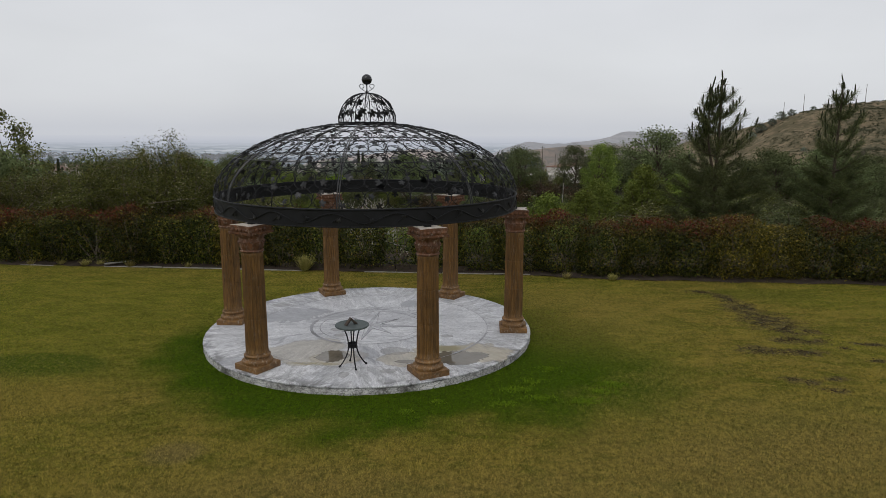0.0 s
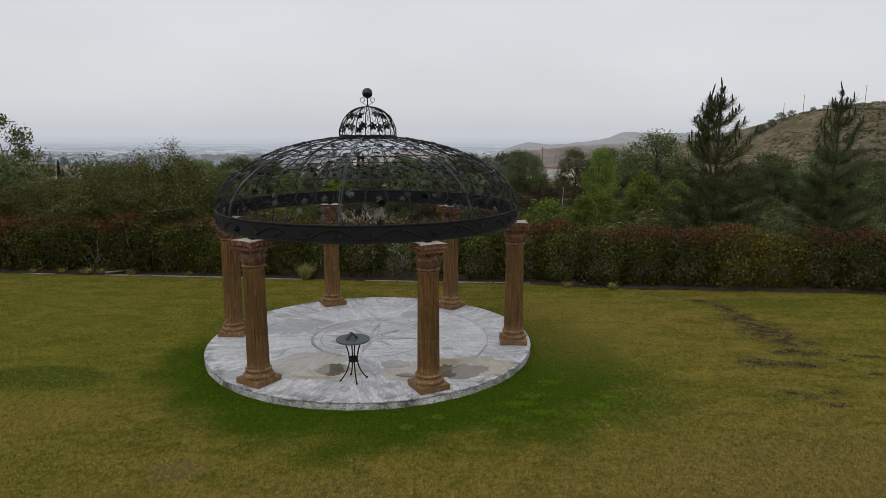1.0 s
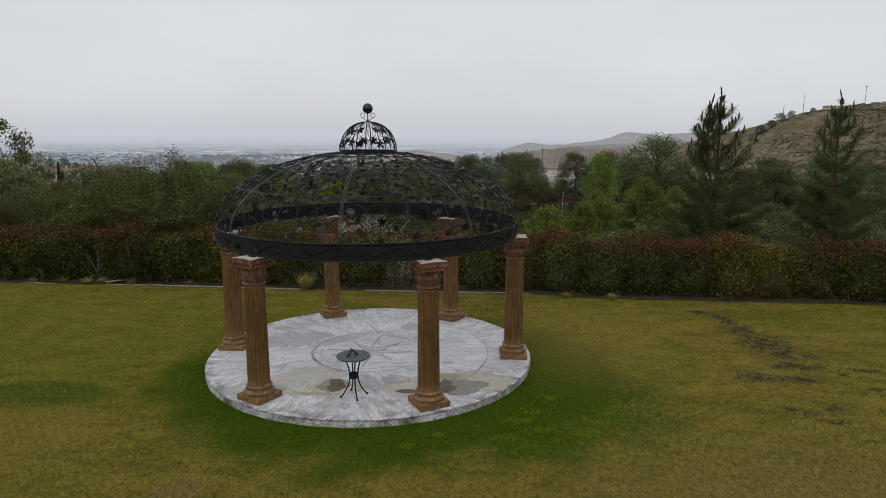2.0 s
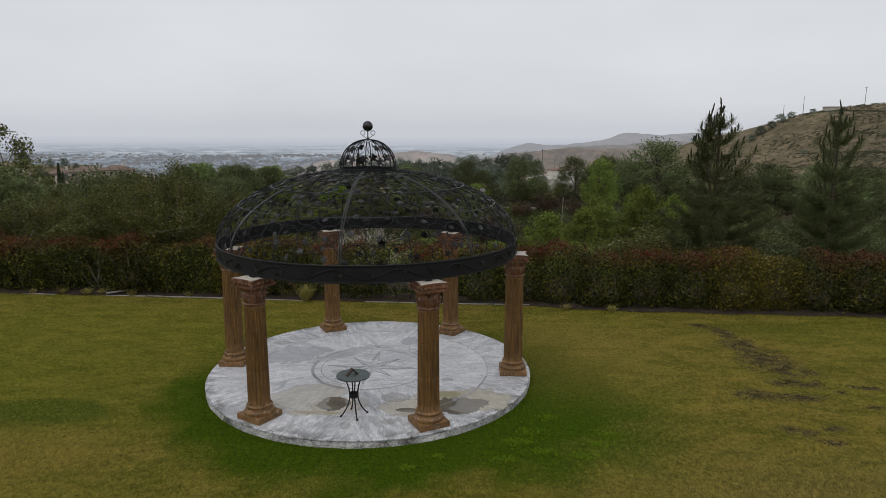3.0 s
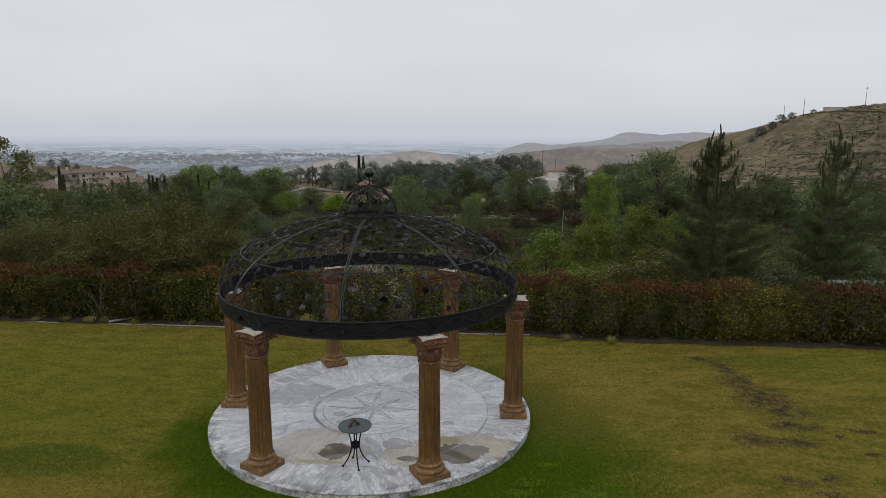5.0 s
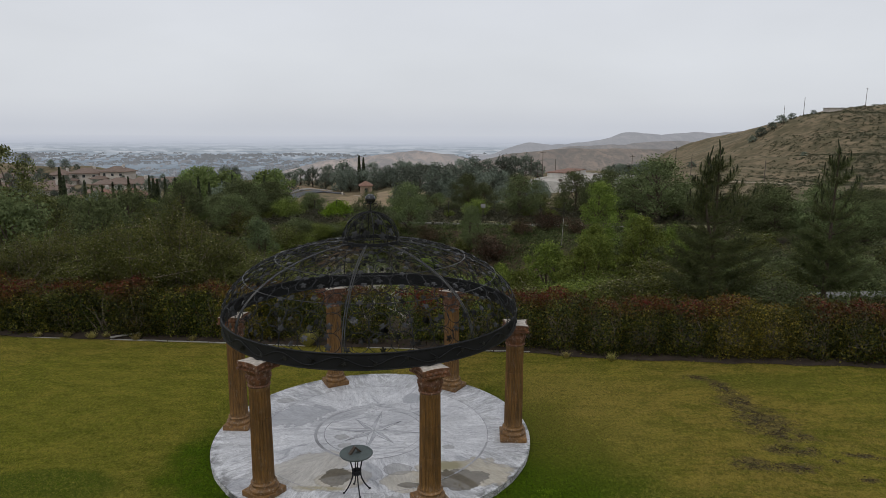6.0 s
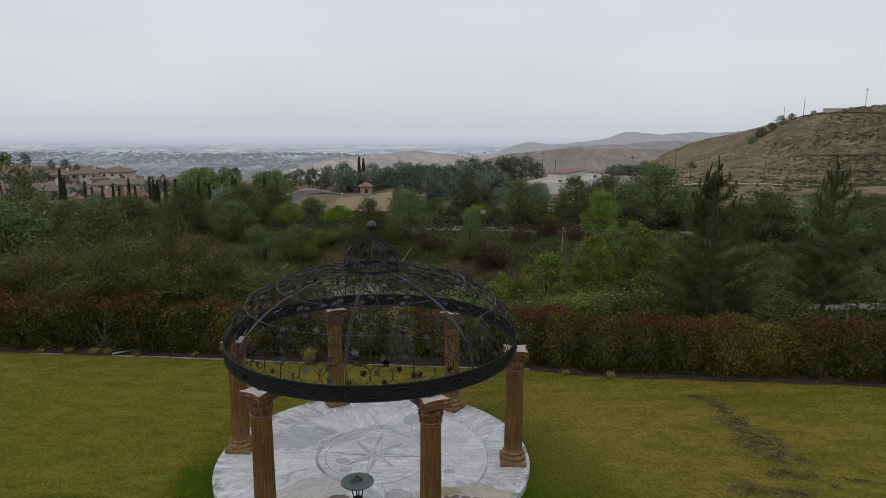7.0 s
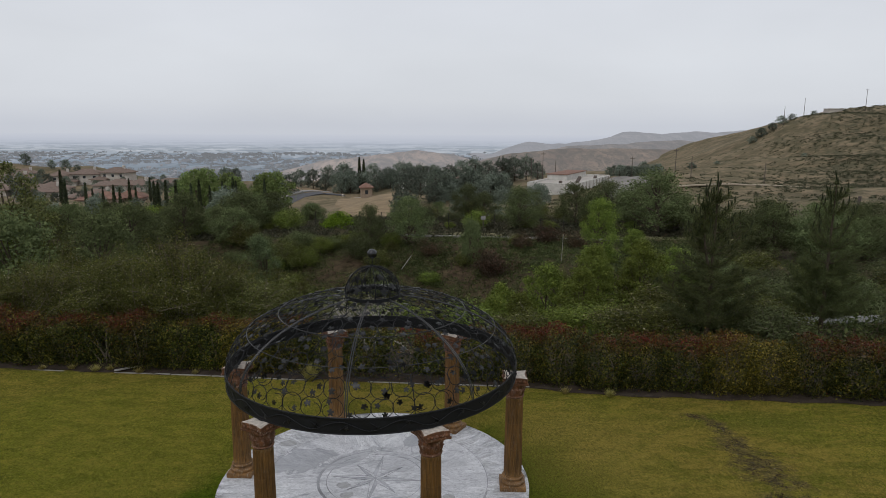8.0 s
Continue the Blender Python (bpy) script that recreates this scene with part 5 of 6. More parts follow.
# ---- the ravine's far bank: road, fence, trees ----
ASPHALT = plain("grey_asphalt", (0.10, 0.10, 0.105), 0.9, vary=0.2, scale=2)
CONCRETE = plain("pale_concrete", (0.29, 0.28, 0.26), 0.9, vary=0.25, scale=1.5)
DARKROAD = plain("dusty_road", (0.17, 0.155, 0.085), 0.95, vary=0.3, scale=1.0)
DRIVE = plain("grey_concrete_edge", (0.17, 0.168, 0.16), 0.9, vary=0.25, scale=1.5)
LOT = plain("cracked_grey_paving", (0.19, 0.178, 0.16), 0.9, vary=0.45, scale=0.25, bump=0.4)
DIRT = plain("pale_dirt_track", (0.30, 0.25, 0.18), 0.95, vary=0.25, scale=0.8)
OLDPOST = plain("dark_old_post", (0.05, 0.045, 0.04), 0.9, vary=0.3)
POST = plain("weathered_post", (0.12, 0.10, 0.085), 0.9, vary=0.3)


def ribbon(name, label, category, points, width, mat, lift=0.08, n=60, thick=0.3):
    """A strip of road that follows the land."""
    pts = np.array(points, float)
    u = np.linspace(0, len(pts) - 1, n)
    line = np.stack([np.interp(u, np.arange(len(pts)), pts[:, i]) for i in (0, 1)], 1)
    way = unit(np.gradient(line, axis=0))
    side = np.stack([-way[:, 1], way[:, 0]], 1) * width / 2
    bm = bmesh.new()
    rows = []
    for p, s in zip(line, side):
        z = float(max(land(*(p + s)), land(*(p - s)), land(*p))) + lift
        rows.append([bm.verts.new((p[0] + f * s[0], p[1] + f * s[1], z - d)) for f, d in ((-1, thick), (-1, 0), (0, -0.02), (1, 0), (1, thick))])
    for a, b in zip(rows, rows[1:]):
        for i in range(4):
            bm.faces.new((a[i], b[i], b[i + 1], a[i + 1]))
    return tagged(put(name, mesh_of(bm, mat)), label, category, kind="structure")


ribbon("road_far_bank", "narrow dusty road along the top of the far bank", "road", [(-4.5, 52.6), (4, 51.8), (16, 50.6), (40, 46)], 1.5, DARKROAD, 0.02)
ribbon("kerb_far_bank", "pale kerb along the far bank road", "kerb", [(-4.6, 51.2), (2, 50.4), (14, 49.1)], 0.24, KERB, 0.12)
ribbon("driveway", "pale concrete driveway edge behind the hedge", "driveway", [(12.5, 25.4), (14.8, 25.9), (18.2, 26.5), (26, 28.5)], 0.9, DRIVE, 0.06)
ribbon("road_west", "curved asphalt road through the trees", "road", [(-36, 232), (-43, 228), (-49, 218), (-51.5, 204), (-52.5, 188), (-51, 170), (-50, 150)], 6, ASPHALT, 0.12)
ribbon("verge_west", "pale pavement beside the curved road", "pavement", [(-41, 237), (-48, 232), (-54, 222), (-57, 206), (-58, 188), (-56, 170)], 3.2, CONCRETE, 0.2)
ribbon("track_hill_foot", "pale dirt track along the foot of the hill", "track", [(70, 230), (95, 222), (120, 212), (160, 200), (220, 195)], 4.0, DIRT, 0.25)
ribbon("path_east", "pale concrete drive running down between trees", "road", [(28, 92), (40, 130), (50, 170), (57, 206)], 4.5, CONCRETE, 0.05, thick=0.6)

FIELD = plain("dry_mown_field", (0.235, 0.175, 0.105), 0.95, vary=0.35, scale=0.35, bump=0.4)


def patch(name, label, category, x, y, rx, ry, turn, mat, lift=0.12, seed=0.0):
    """A piece of open ground with an uneven outline, laid on the land."""
    bm = bmesh.new()
    c, sn = math.cos(radians(turn)), math.sin(radians(turn))
    rings = []
    for q in np.linspace(0.02, 1, 14):
        ring = []
        for k in range(56):
            a = 2 * math.pi * k / 56
            w = q * (1 + 0.13 * math.sin(3 * a + seed) + 0.08 * math.sin(7 * a + 2 * seed) + 0.05 * math.sin(13 * a + seed))
            px, py = rx * w * math.cos(a), ry * w * math.sin(a)
            wx, wy = x + px * c - py * sn, y + px * sn + py * c
            ring.append(bm.verts.new((wx, wy, float(land(wx, wy)) + lift - 0.4 * (q > 0.97))))
        rings.append(ring)
    bm.faces.new(rings[0])
    for lo, hi in zip(rings, rings[1:]):
        for k in range(56):
            bm.faces.new((lo[k], hi[k], hi[(k + 1) % 56], lo[(k + 1) % 56]))
    return tagged(put(name, mesh_of(bm, mat)), label, category, kind="structure")


patch("field_dry_grass", "dry mown grass field below the gatehouse", "field", -20.5, 178, 9.5, 56, 8, FIELD, 0.15, 0.6)
patch("paved_lot", "cracked pale paved lot", "pavement", 66, 240, 9.5, 30, -16, LOT, 0.2, 1.1)
patch("field_dry_verge", "dry grass beside the curved road", "field", -50, 236, 9, 5, 0, FIELD, 0.15, 2.0)

fence = thing("fence", "wire fence with weathered posts along the road", "fence")
for i in range(22):
    x = -11 + 1.9 * i
    y = 54.6 - 0.10 * x
    z = float(land(x, y))
    bm = bmesh.new()
    tube(bm, [(x, y, z - 0.2), (x, y, z + 1.35)], 0.03, 6)
    part("post", bm, OLDPOST, fence)
for h in (0.5, 0.9, 1.3):
    bm = bmesh.new()
    tube(bm, [(x, 54.6 - 0.10 * x, float(land(x, 54.6 - 0.10 * x)) + h) for x in np.linspace(-11, 28.9, 30)], 0.006, 4)
    part("wire", bm, OLDPOST, fence)
sign = thing("road_sign", "small pale sign on a post", "sign")
part("panel", box(bmesh.new(), -0.19, -0.015, 0.95, 0.19, 0.015, 1.25, 0.01), CONCRETE, sign)
part("post", box(bmesh.new(), -0.03, 0.016, -0.2, 0.03, 0.076, 1.3, 0.005), POST, sign)
sign.matrix_basis = pose(3.25, 53.6, float(land(3.25, 53.6)))
for i, (a, b) in enumerate((((-9.2, 37.5), (-6.2, 37.8)), ((-2.9, 44.0), (-2.3, 45.5)), ((7.4, 40.5), (7.5, 40.7)))):
    pipe = thing("drain_pipe" if i < 2 else "stake", "pale plastic drain pipe on the bank" if i < 2 else "pale upright marker stake on the bank", "pipe" if i < 2 else "stake")
    bm = bmesh.new()
    tube(bm, [(*a, float(land(*a)) + 0.25), (*b, float(land(*b)) + (0.3 if i < 2 else 1.9))], 0.025 if i < 2 else 0.018, 6)
    part("tube", bm, KERB, pipe)

oaks = [build_tree("oak_tree", "dark green round-crowned oak", "tree", "oaks across the ravine", s, 6.0, 2.5, OAK, 0.17, 10500, 0.22, 52, 0.03, 0.85, clump_r=0.15) for s in (111, 112, 113)]
willow = build_tree("willow_tree", "tall mid-green tree with feathery foliage", "tree", "oaks across the ravine", 121, 7.0, 2.1, FRESH, 0.16, 11000, 0.12, 50, 0.022, 0.8, clump_r=0.12)
cedar = build_tree("cedar_tree", "grey-green pointed conifer on the slope", "tree", "", 125, 6.0, 1.9, foliage("cedar_leaf", [(0.0, (0.075, 0.105, 0.045)), (0.5, (0.13, 0.17, 0.075)), (1.0, (0.20, 0.24, 0.12))]), 0.11, 15000, 0.02, 70, 0.02, 0.42, clump_r=0.085)
bush_far = build_tree("round_bush", "clipped round lime-green bush", "bush", "", 131, 2.0, 1.65, LIME, 0.13, 12000, 0.02, 90, 0.02, 0.55, clump_r=0.26)


def crown_at(proto, full, x, y, top, wide=1.0, label=""):
    """Plants a tree so that its crown ends at the height top."""
    base = float(land(x, y))
    h = max(2.0, top - base)
    s = wide * (h / full) ** 0.5
    return plant(proto, x, y, s, None, 0.2, h / full / s, label=label)


for x, y, top, wide, i in ((1.85, 44.5, 1.1, 0.48, 0), (-2.65, 48.0, 2.35, 0.82, 1), (-5.4, 47.6, 1.7, 0.62, 2), (2.3, 62, 1.95, 0.72, 2), (6.35, 54, 2.45, 0.95, 0), (11.4, 57, 2.6, 0.72, 1), (17.1, 52, 3.9, 1.25, 2), (21.6, 43.5, 2.7, 0.95, 0), (28.0, 44, 2.2, 0.9, 1), (33.5, 46, 2.0, 0.9, 2), (-16.0, 60, 1.4, 0.95, 1), (-20.5, 58, 0.2, 1.0, 0), (-12.6, 62, -0.6, 0.9, 2), (-28.5, 52, 0.3, 0.95, 1), (4.2, 68, 0.6, 0.8, 0), (-0.6, 70, -0.8, 0.8, 1)):
    crown_at(oaks[i], 6.0, x, y, top, wide)
for x, y, top, wide in ((9.5, 39.5, 3.3, 0.72), (12.6, 43.0, 0.9, 0.8), (8.6, 29.5, 1.5, 0.6)):
    crown_at(willow, 7.0, x, y, top, wide)
crown_at(cedar, 6.0, -11.0, 38.5, 1.15, 0.9)
bush_far.matrix_basis = pose(-9.1, 56, -2.15)
USED.add(bush_far)

# woods down the slope, thinner towards the dry field to fit the camera's view
g = np.random.default_rng(207)
kinds = [(oaks[0], 6.0), (oaks[1], 6.0), (oaks[2], 6.0), (willow, 7.0)]


def sight_gaps(x, y):
    r = x / y
    return (-0.19 < r < 0.0 and y > 58) or (-0.26 < r < -0.16 and y > 74) or (0.10 < r < 0.36 and y > 70) or (0.0 <= r < 0.22 and y > 58)


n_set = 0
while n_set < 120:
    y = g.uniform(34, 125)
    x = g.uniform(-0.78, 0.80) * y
    if sight_gaps(x, y) or (x / y > 0.36 and y > 47) or (-0.28 < x / y < 0.30 and y < 58) or (x / y > 0.2 and y < 40):
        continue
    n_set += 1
    # tops held below a sight line from the camera
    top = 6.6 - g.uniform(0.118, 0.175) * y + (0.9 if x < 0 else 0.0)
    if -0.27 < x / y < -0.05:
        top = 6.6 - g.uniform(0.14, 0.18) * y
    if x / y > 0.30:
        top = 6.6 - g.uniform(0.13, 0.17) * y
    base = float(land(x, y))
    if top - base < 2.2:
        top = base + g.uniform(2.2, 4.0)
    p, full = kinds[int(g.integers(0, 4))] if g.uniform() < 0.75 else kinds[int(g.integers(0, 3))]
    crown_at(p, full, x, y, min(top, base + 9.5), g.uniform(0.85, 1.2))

far_oaks = [build_tree("woodland_tree", "distant woodland tree with haze put into its leaf colour", "tree", "distant woodland", s, 7.0, 3.2, m, 0.55, 1500, 0.1, 30, 0.03, 0.85, clump_r=0.17) for s, m in ((141, HAZED_OAK), (142, HAZED_OAK), (143, HAZED_FRESH))]
n_set = 0
while n_set < 120:
    y = g.uniform(120, 330)
    r = g.uniform(-0.72, 0.34)
    x = r * y
    if -0.17 < r < -0.065 and y < 232 or -0.26 < r < -0.16 and 130 < y < 232 or r > 0.10 and y < 300 or (r < -0.37 and y > 186) or (-0.30 < r < -0.16 and y > 130):
        continue
    n_set += 1
    which = 2 if (-0.42 < r < -0.22 and 150 < y < 230 and g.uniform() < 0.7) else int(g.integers(0, 2))
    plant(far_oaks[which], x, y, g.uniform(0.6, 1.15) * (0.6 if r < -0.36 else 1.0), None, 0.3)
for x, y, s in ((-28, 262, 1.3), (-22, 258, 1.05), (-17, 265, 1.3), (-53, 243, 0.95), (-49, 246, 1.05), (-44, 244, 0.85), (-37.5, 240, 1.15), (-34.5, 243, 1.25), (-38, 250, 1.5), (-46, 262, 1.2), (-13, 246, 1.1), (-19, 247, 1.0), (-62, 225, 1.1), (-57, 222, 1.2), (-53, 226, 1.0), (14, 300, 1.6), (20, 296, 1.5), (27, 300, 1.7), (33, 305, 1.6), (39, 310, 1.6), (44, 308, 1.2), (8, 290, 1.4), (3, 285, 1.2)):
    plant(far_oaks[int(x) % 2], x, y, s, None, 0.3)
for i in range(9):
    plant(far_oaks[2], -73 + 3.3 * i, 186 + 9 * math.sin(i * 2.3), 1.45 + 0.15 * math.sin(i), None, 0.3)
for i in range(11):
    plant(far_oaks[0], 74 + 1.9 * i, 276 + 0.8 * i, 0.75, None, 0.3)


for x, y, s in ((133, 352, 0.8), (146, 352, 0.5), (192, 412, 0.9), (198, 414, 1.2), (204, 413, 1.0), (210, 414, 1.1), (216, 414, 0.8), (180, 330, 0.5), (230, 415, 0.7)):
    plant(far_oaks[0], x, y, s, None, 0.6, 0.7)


for i in range(26):
    y = 96 + 5.2 * i
    plant(far_oaks[i % 2], (0.012 + 0.145 * ((i * 0.618) % 1.0)) * y, y, 0.45 + 0.3 * ((i * 0.37) % 1.0), None, 0.3)


def build_cypress():
    g = np.random.default_rng(151)
    tree = thing("cypress_tree", "slender dark Italian cypress", "tree", "cypresses among the houses")
    bm = bmesh.new()
    limb(bm, g, (0, 0, -0.5), (0, 0, 7.0), 0.14, 0.03, 0.0, 6, 6)
    part("trunk", bm, BARK, tree)
    n = 1500
    u, a = g.uniform(0, 1, n), g.uniform(0, 6.283, n)
    r = 0.62 * np.minimum(1, u * 6) * (1 - u) ** 0.6 * g.uniform(0.6, 1.05, n)
    at = np.stack([r * np.cos(a), r * np.sin(a), 0.2 + 7.6 * u], 1)
    put("crown", leaf_cloud(g, at, np.stack([np.cos(a), np.sin(a), 0.6 + 0 * a], 1), np.full(n, 0.42), CYPRESS, 0.4, 0.6), tree)
    tree.matrix_basis = pose(0, 0, -400)
    return tree


cypress = build_cypress()
g = np.random.default_rng(33)
for i in range(24):
    y = g.uniform(150, 185)
    r = -0.58 + 0.0135 * i + g.normal() * 0.008
    plant(cypress, r * y, y, g.uniform(0.8, 1.25))
for x, y, s in ((-31.5, 246, 1.7), (-30, 247, 1.6), (-8, 262, 1.1), (-5, 264, 1.2), (2, 268, 1.1), (-92, 205, 1.0), (-100, 208, 1.0)):
    plant(cypress, x, y, s)

# ---- houses and other far buildings ----
STUCCO = plain("cream_stucco", (0.46, 0.42, 0.37), 0.9, vary=0.15, scale=1.0)
PINK = plain("rose_stucco", (0.34, 0.27, 0.23), 0.9, vary=0.15, scale=1.0)
TILE = plain("brown_clay_roof", (0.175, 0.13, 0.105), 0.9, vary=0.3, scale=1.2, bump=0.5)
TERRA = plain("terracotta_roof", (0.21, 0.125, 0.095), 0.9, vary=0.3, scale=1.2, bump=0.5)
DARKPANE = plain("dark_window_glass", (0.035, 0.04, 0.045), 0.2, vary=0.2)
WHITE = plain("white_painted_wall", (0.52, 0.50, 0.46), 0.85, vary=0.18, scale=0.6)
TANROOF = plain("pale_flat_roof", (0.40, 0.37, 0.33), 0.9, vary=0.2, scale=0.5)
FIELDSTONE = plain("tan_fieldstone", (0.30, 0.23, 0.17), 0.9, vary=0.4, scale=3, bump=0.6)


def hip_roof(bm, w, d, z, rise, eave=0.7):
    a, b = w / 2 + eave, d / 2 + eave
    ridge = max(0.1, a - b)
    lo = [bm.verts.new(p) for p in ((-a, -b, z), (a, -b, z), (a, b, z), (-a, b, z))]
    le = [bm.verts.new((v.co.x, v.co.y, z - 0.25)) for v in lo]
    r0, r1 = bm.verts.new((-ridge, 0, z + rise)), bm.verts.new((ridge, 0, z + rise))
    for f in ((lo[0], lo[1], r1, r0), (lo[1], lo[2], r1), (lo[2], lo[3], r0, r1), (lo[3], lo[0], r0)):
        bm.faces.new(f)
    for i in range(4):
        j = (i + 1) % 4
        bm.faces.new((le[i], le[j], lo[j], lo[i]))
    bm.faces.new(le[::-1])
    return bm


def house(x, y, w, d, storeys, turn, wall_mat, roof_mat, label, wing=True, name="house", lift=0.0):
    h = thing(name, label, "house", "houses on the hillside")
    tall = 3.0 * storeys
    part("wall", box(bmesh.new(), -w / 2, -d / 2, -3, w / 2, d / 2, tall), wall_mat, h)
    part("roof", hip_roof(bmesh.new(), w, d, tall, 2.2), roof_mat, h)
    part("chimney", box(bmesh.new(), w * 0.2, -0.5, tall, w * 0.2 + 1.0, 0.5, tall + 2.9, 0.05), wall_mat, h)
    if wing:
        part("wing", box(bmesh.new(), -w * 0.75, -d / 2 - 3, -3, -w * 0.2, d / 2 - 1, 3.0), wall_mat, h)
        part("wing_roof", hip_roof(bmesh.new(), w * 0.55, d + 2, 3.0, 1.7), roof_mat, h, m=pose(-w * 0.475, -2, 0.02))
    for s in range(storeys):
        for i in range(max(2, int(w / 3.2))):
            u = -w / 2 + w * (i + 0.5) / max(2, int(w / 3.2))
            if wing and s == 0 and u < -w * 0.15:
                continue
            win = part("window", box(bmesh.new(), u - 0.75, -d / 2 - 0.06, 3 * s + 0.9, u + 0.75, -d / 2 + 0.05, 3 * s + 2.3), WHITE, h)
            part("pane", box(bmesh.new(), u - 0.62, -d / 2 - 0.09, 3 * s + 1.02, u + 0.62, -d / 2 - 0.05, 3 * s + 2.18), DARKPANE, win)
    h.matrix_basis = pose(x, y, float(land(x, y)) + lift, 0, 0, turn)
    return h


two = "two-storey cream stucco house with brown hipped tile roof"
low = "low rose stucco house with terracotta tile roof"
broad = "broad low house with brown tile roof"
small_one = "small cream house with brown tile roof"
upper_houses = (
    (-163, 301, 15, 11, 2, 8, STUCCO, TILE, two, 1.0), (-148, 299, 14, 10, 2, -8, STUCCO, TILE, two, 1.2), (-176, 303, 11, 9, 2, 14, STUCCO, TILE, two, 1.4),
    (-186, 288, 12, 9, 1, 0, STUCCO, TILE, broad, 0.9), (-118, 287, 19, 12, 1, -6, STUCCO, TILE, broad, 0.8), (-110, 298, 11, 9, 1, 10, STUCCO, TILE, small_one, 0.2),
    (-119, 226, 13, 9, 1, 6, STUCCO, TILE, broad, 1.4), (-109, 211, 10, 6, 1, -6, PINK, TERRA, low, 1.6), (-101, 212, 9, 6, 1, 4, PINK, TERRA, low, 1.6))
lower_houses = (
    (-150, 232, 11, 9, 1, 10, STUCCO, TILE, broad, 0.8), (-146, 245, 12, 9, 1, -15, STUCCO, TILE, small_one, 0.5), (-137, 228, 11, 9, 1, 18, STUCCO, TILE, small_one, 0.8),
    (-116, 252, 10, 8, 1, -20, STUCCO, TILE, small_one, 0.3), (-178, 330, 12, 9, 1, 3, STUCCO, TILE, small_one, 0.2), (-205, 322, 11, 9, 1, 12, STUCCO, TILE, broad, 1.8),
    (-132, 268, 13, 9, 1, 4, STUCCO, TILE, broad, 0.6))
for x, y, w, d, st, turn, wm, rm, lab, drop in upper_houses + lower_houses:
    house(x, y, w * 0.85, d * 0.85, st, turn, wm, rm, lab, lift=-drop)
for i in range(48):
    y = 206 + 2.6 * i
    plant(far_oaks[i % 2], -(0.37 + 0.30 * ((i * 0.618) % 1.0)) * y, y, 0.42 + 0.35 * ((i * 0.37) % 1.0), None, 0.3)
for x, y, s in ((-222, 350, 0.9), (-208, 349, 0.7), (-201, 350, 0.9), (-196, 352, 0.6)):
    plant(far_oaks[0], x, y, s, None, 0.3)
tower = thing("stone_gatehouse", "small stone gatehouse with hipped tile roof", "gatehouse")
part("wall", box(bmesh.new(), -2.0, -2.0, -1, 2.0, 2.0, 5.0), FIELDSTONE, tower)
part("roof", hip_roof(bmesh.new(), 4.0, 4.0, 5.0, 1.5, 0.5), TERRA, tower)
part("garden_wall", box(bmesh.new(), -8.5, -2.6, -1, -2.0, -2.1, 1.6), STUCCO, tower)
part("garden_wall", box(bmesh.new(), -8.5, -2.1, -1, -8.0, 2.6, 2.4), STUCCO, tower)
part("window", box(bmesh.new(), -0.5, -2.05, 2.6, 0.5, -1.98, 4.0), DARKPANE, tower)
tower.matrix_basis = pose(-27.2, 230, float(land(-27.2, 230)) - 1.2, 0, 0, 10)
house(-10.5, 236, 9.5, 5, 1, 0, WHITE, TANROOF, "low white garden building with pale roof", False, "garden_building", -1.6)
house(7.2, 262, 4.2, 4, 1, 20, STUCCO, TILE, "small cream house with brown tile roof", False, lift=2.0)

plant_hall = thing("flat_roofed_building", "long white flat-roofed industrial building", "building")
part("wall", box(bmesh.new(), 0, 0, -4, 17, 50, 3.0), WHITE, plant_hall)
part("roof", box(bmesh.new(), 0.4, 0.4, 3.01, 16.6, 49.6, 3.1), TANROOF, plant_hall)
for b in ((0, 0, 3.0, 17, 0.4, 3.7), (0, 49.6, 3.0, 17, 50, 3.7), (0, 0.41, 3.0, 0.4, 49.59, 3.7), (16.6, 0.41, 3.0, 17, 49.59, 3.7)):
    part("parapet", box(bmesh.new(), *b), WHITE, plant_hall)
part("raised_hall", box(bmesh.new(), 0.6, 20, 3.1, 8, 46, 5.2), WHITE, plant_hall)
part("raised_roof", box(bmesh.new(), 0.3, 19.7, 5.21, 8.3, 46.3, 5.5), TERRA, plant_hall, "dull red roof edge")
for i in range(9):
    part("roof_unit", box(bmesh.new(), 9 + (i * 5) % 6, 8 + 4 * i, 3.1, 10 + (i * 5) % 6, 9.2 + 4 * i, 3.95, 0.05), POST, plant_hall)
for i in range(11):
    part("pilaster", box(bmesh.new(), 16.99, 1.5 + 4.6 * i, -4, 17.2, 2.0 + 4.6 * i, 3.5), TANROOF, plant_hall)
part("door", box(bmesh.new(), 3, -0.06, -1.2, 5.4, 0.02, 1.4), POST, plant_hall)
plant_hall.matrix_basis = pose(29.7, 233, float(land(45, 230)) - 0.6, 0, 0, -28)


def pole(x, y, h, arms=1):
    p = thing("utility_pole", "weathered wooden utility pole with cross-arm" if arms else "bare weathered wooden pole", "pole", "poles along the hill")
    bm = bmesh.new()
    tube(bm, [(0, 0, -1), (0, 0, h)], 0.17, 7, taper=0.11)
    part("shaft", bm, POST, p)
    for a in range(arms):
        part("cross_arm", box(bmesh.new(), -1.3, -0.08, h - 0.8 - a, 1.3, 0.08, h - 0.6 - a, 0.01), POST, p)
    p.matrix_basis = pose(x, y, float(land(x, y)), 0, 0, 25)


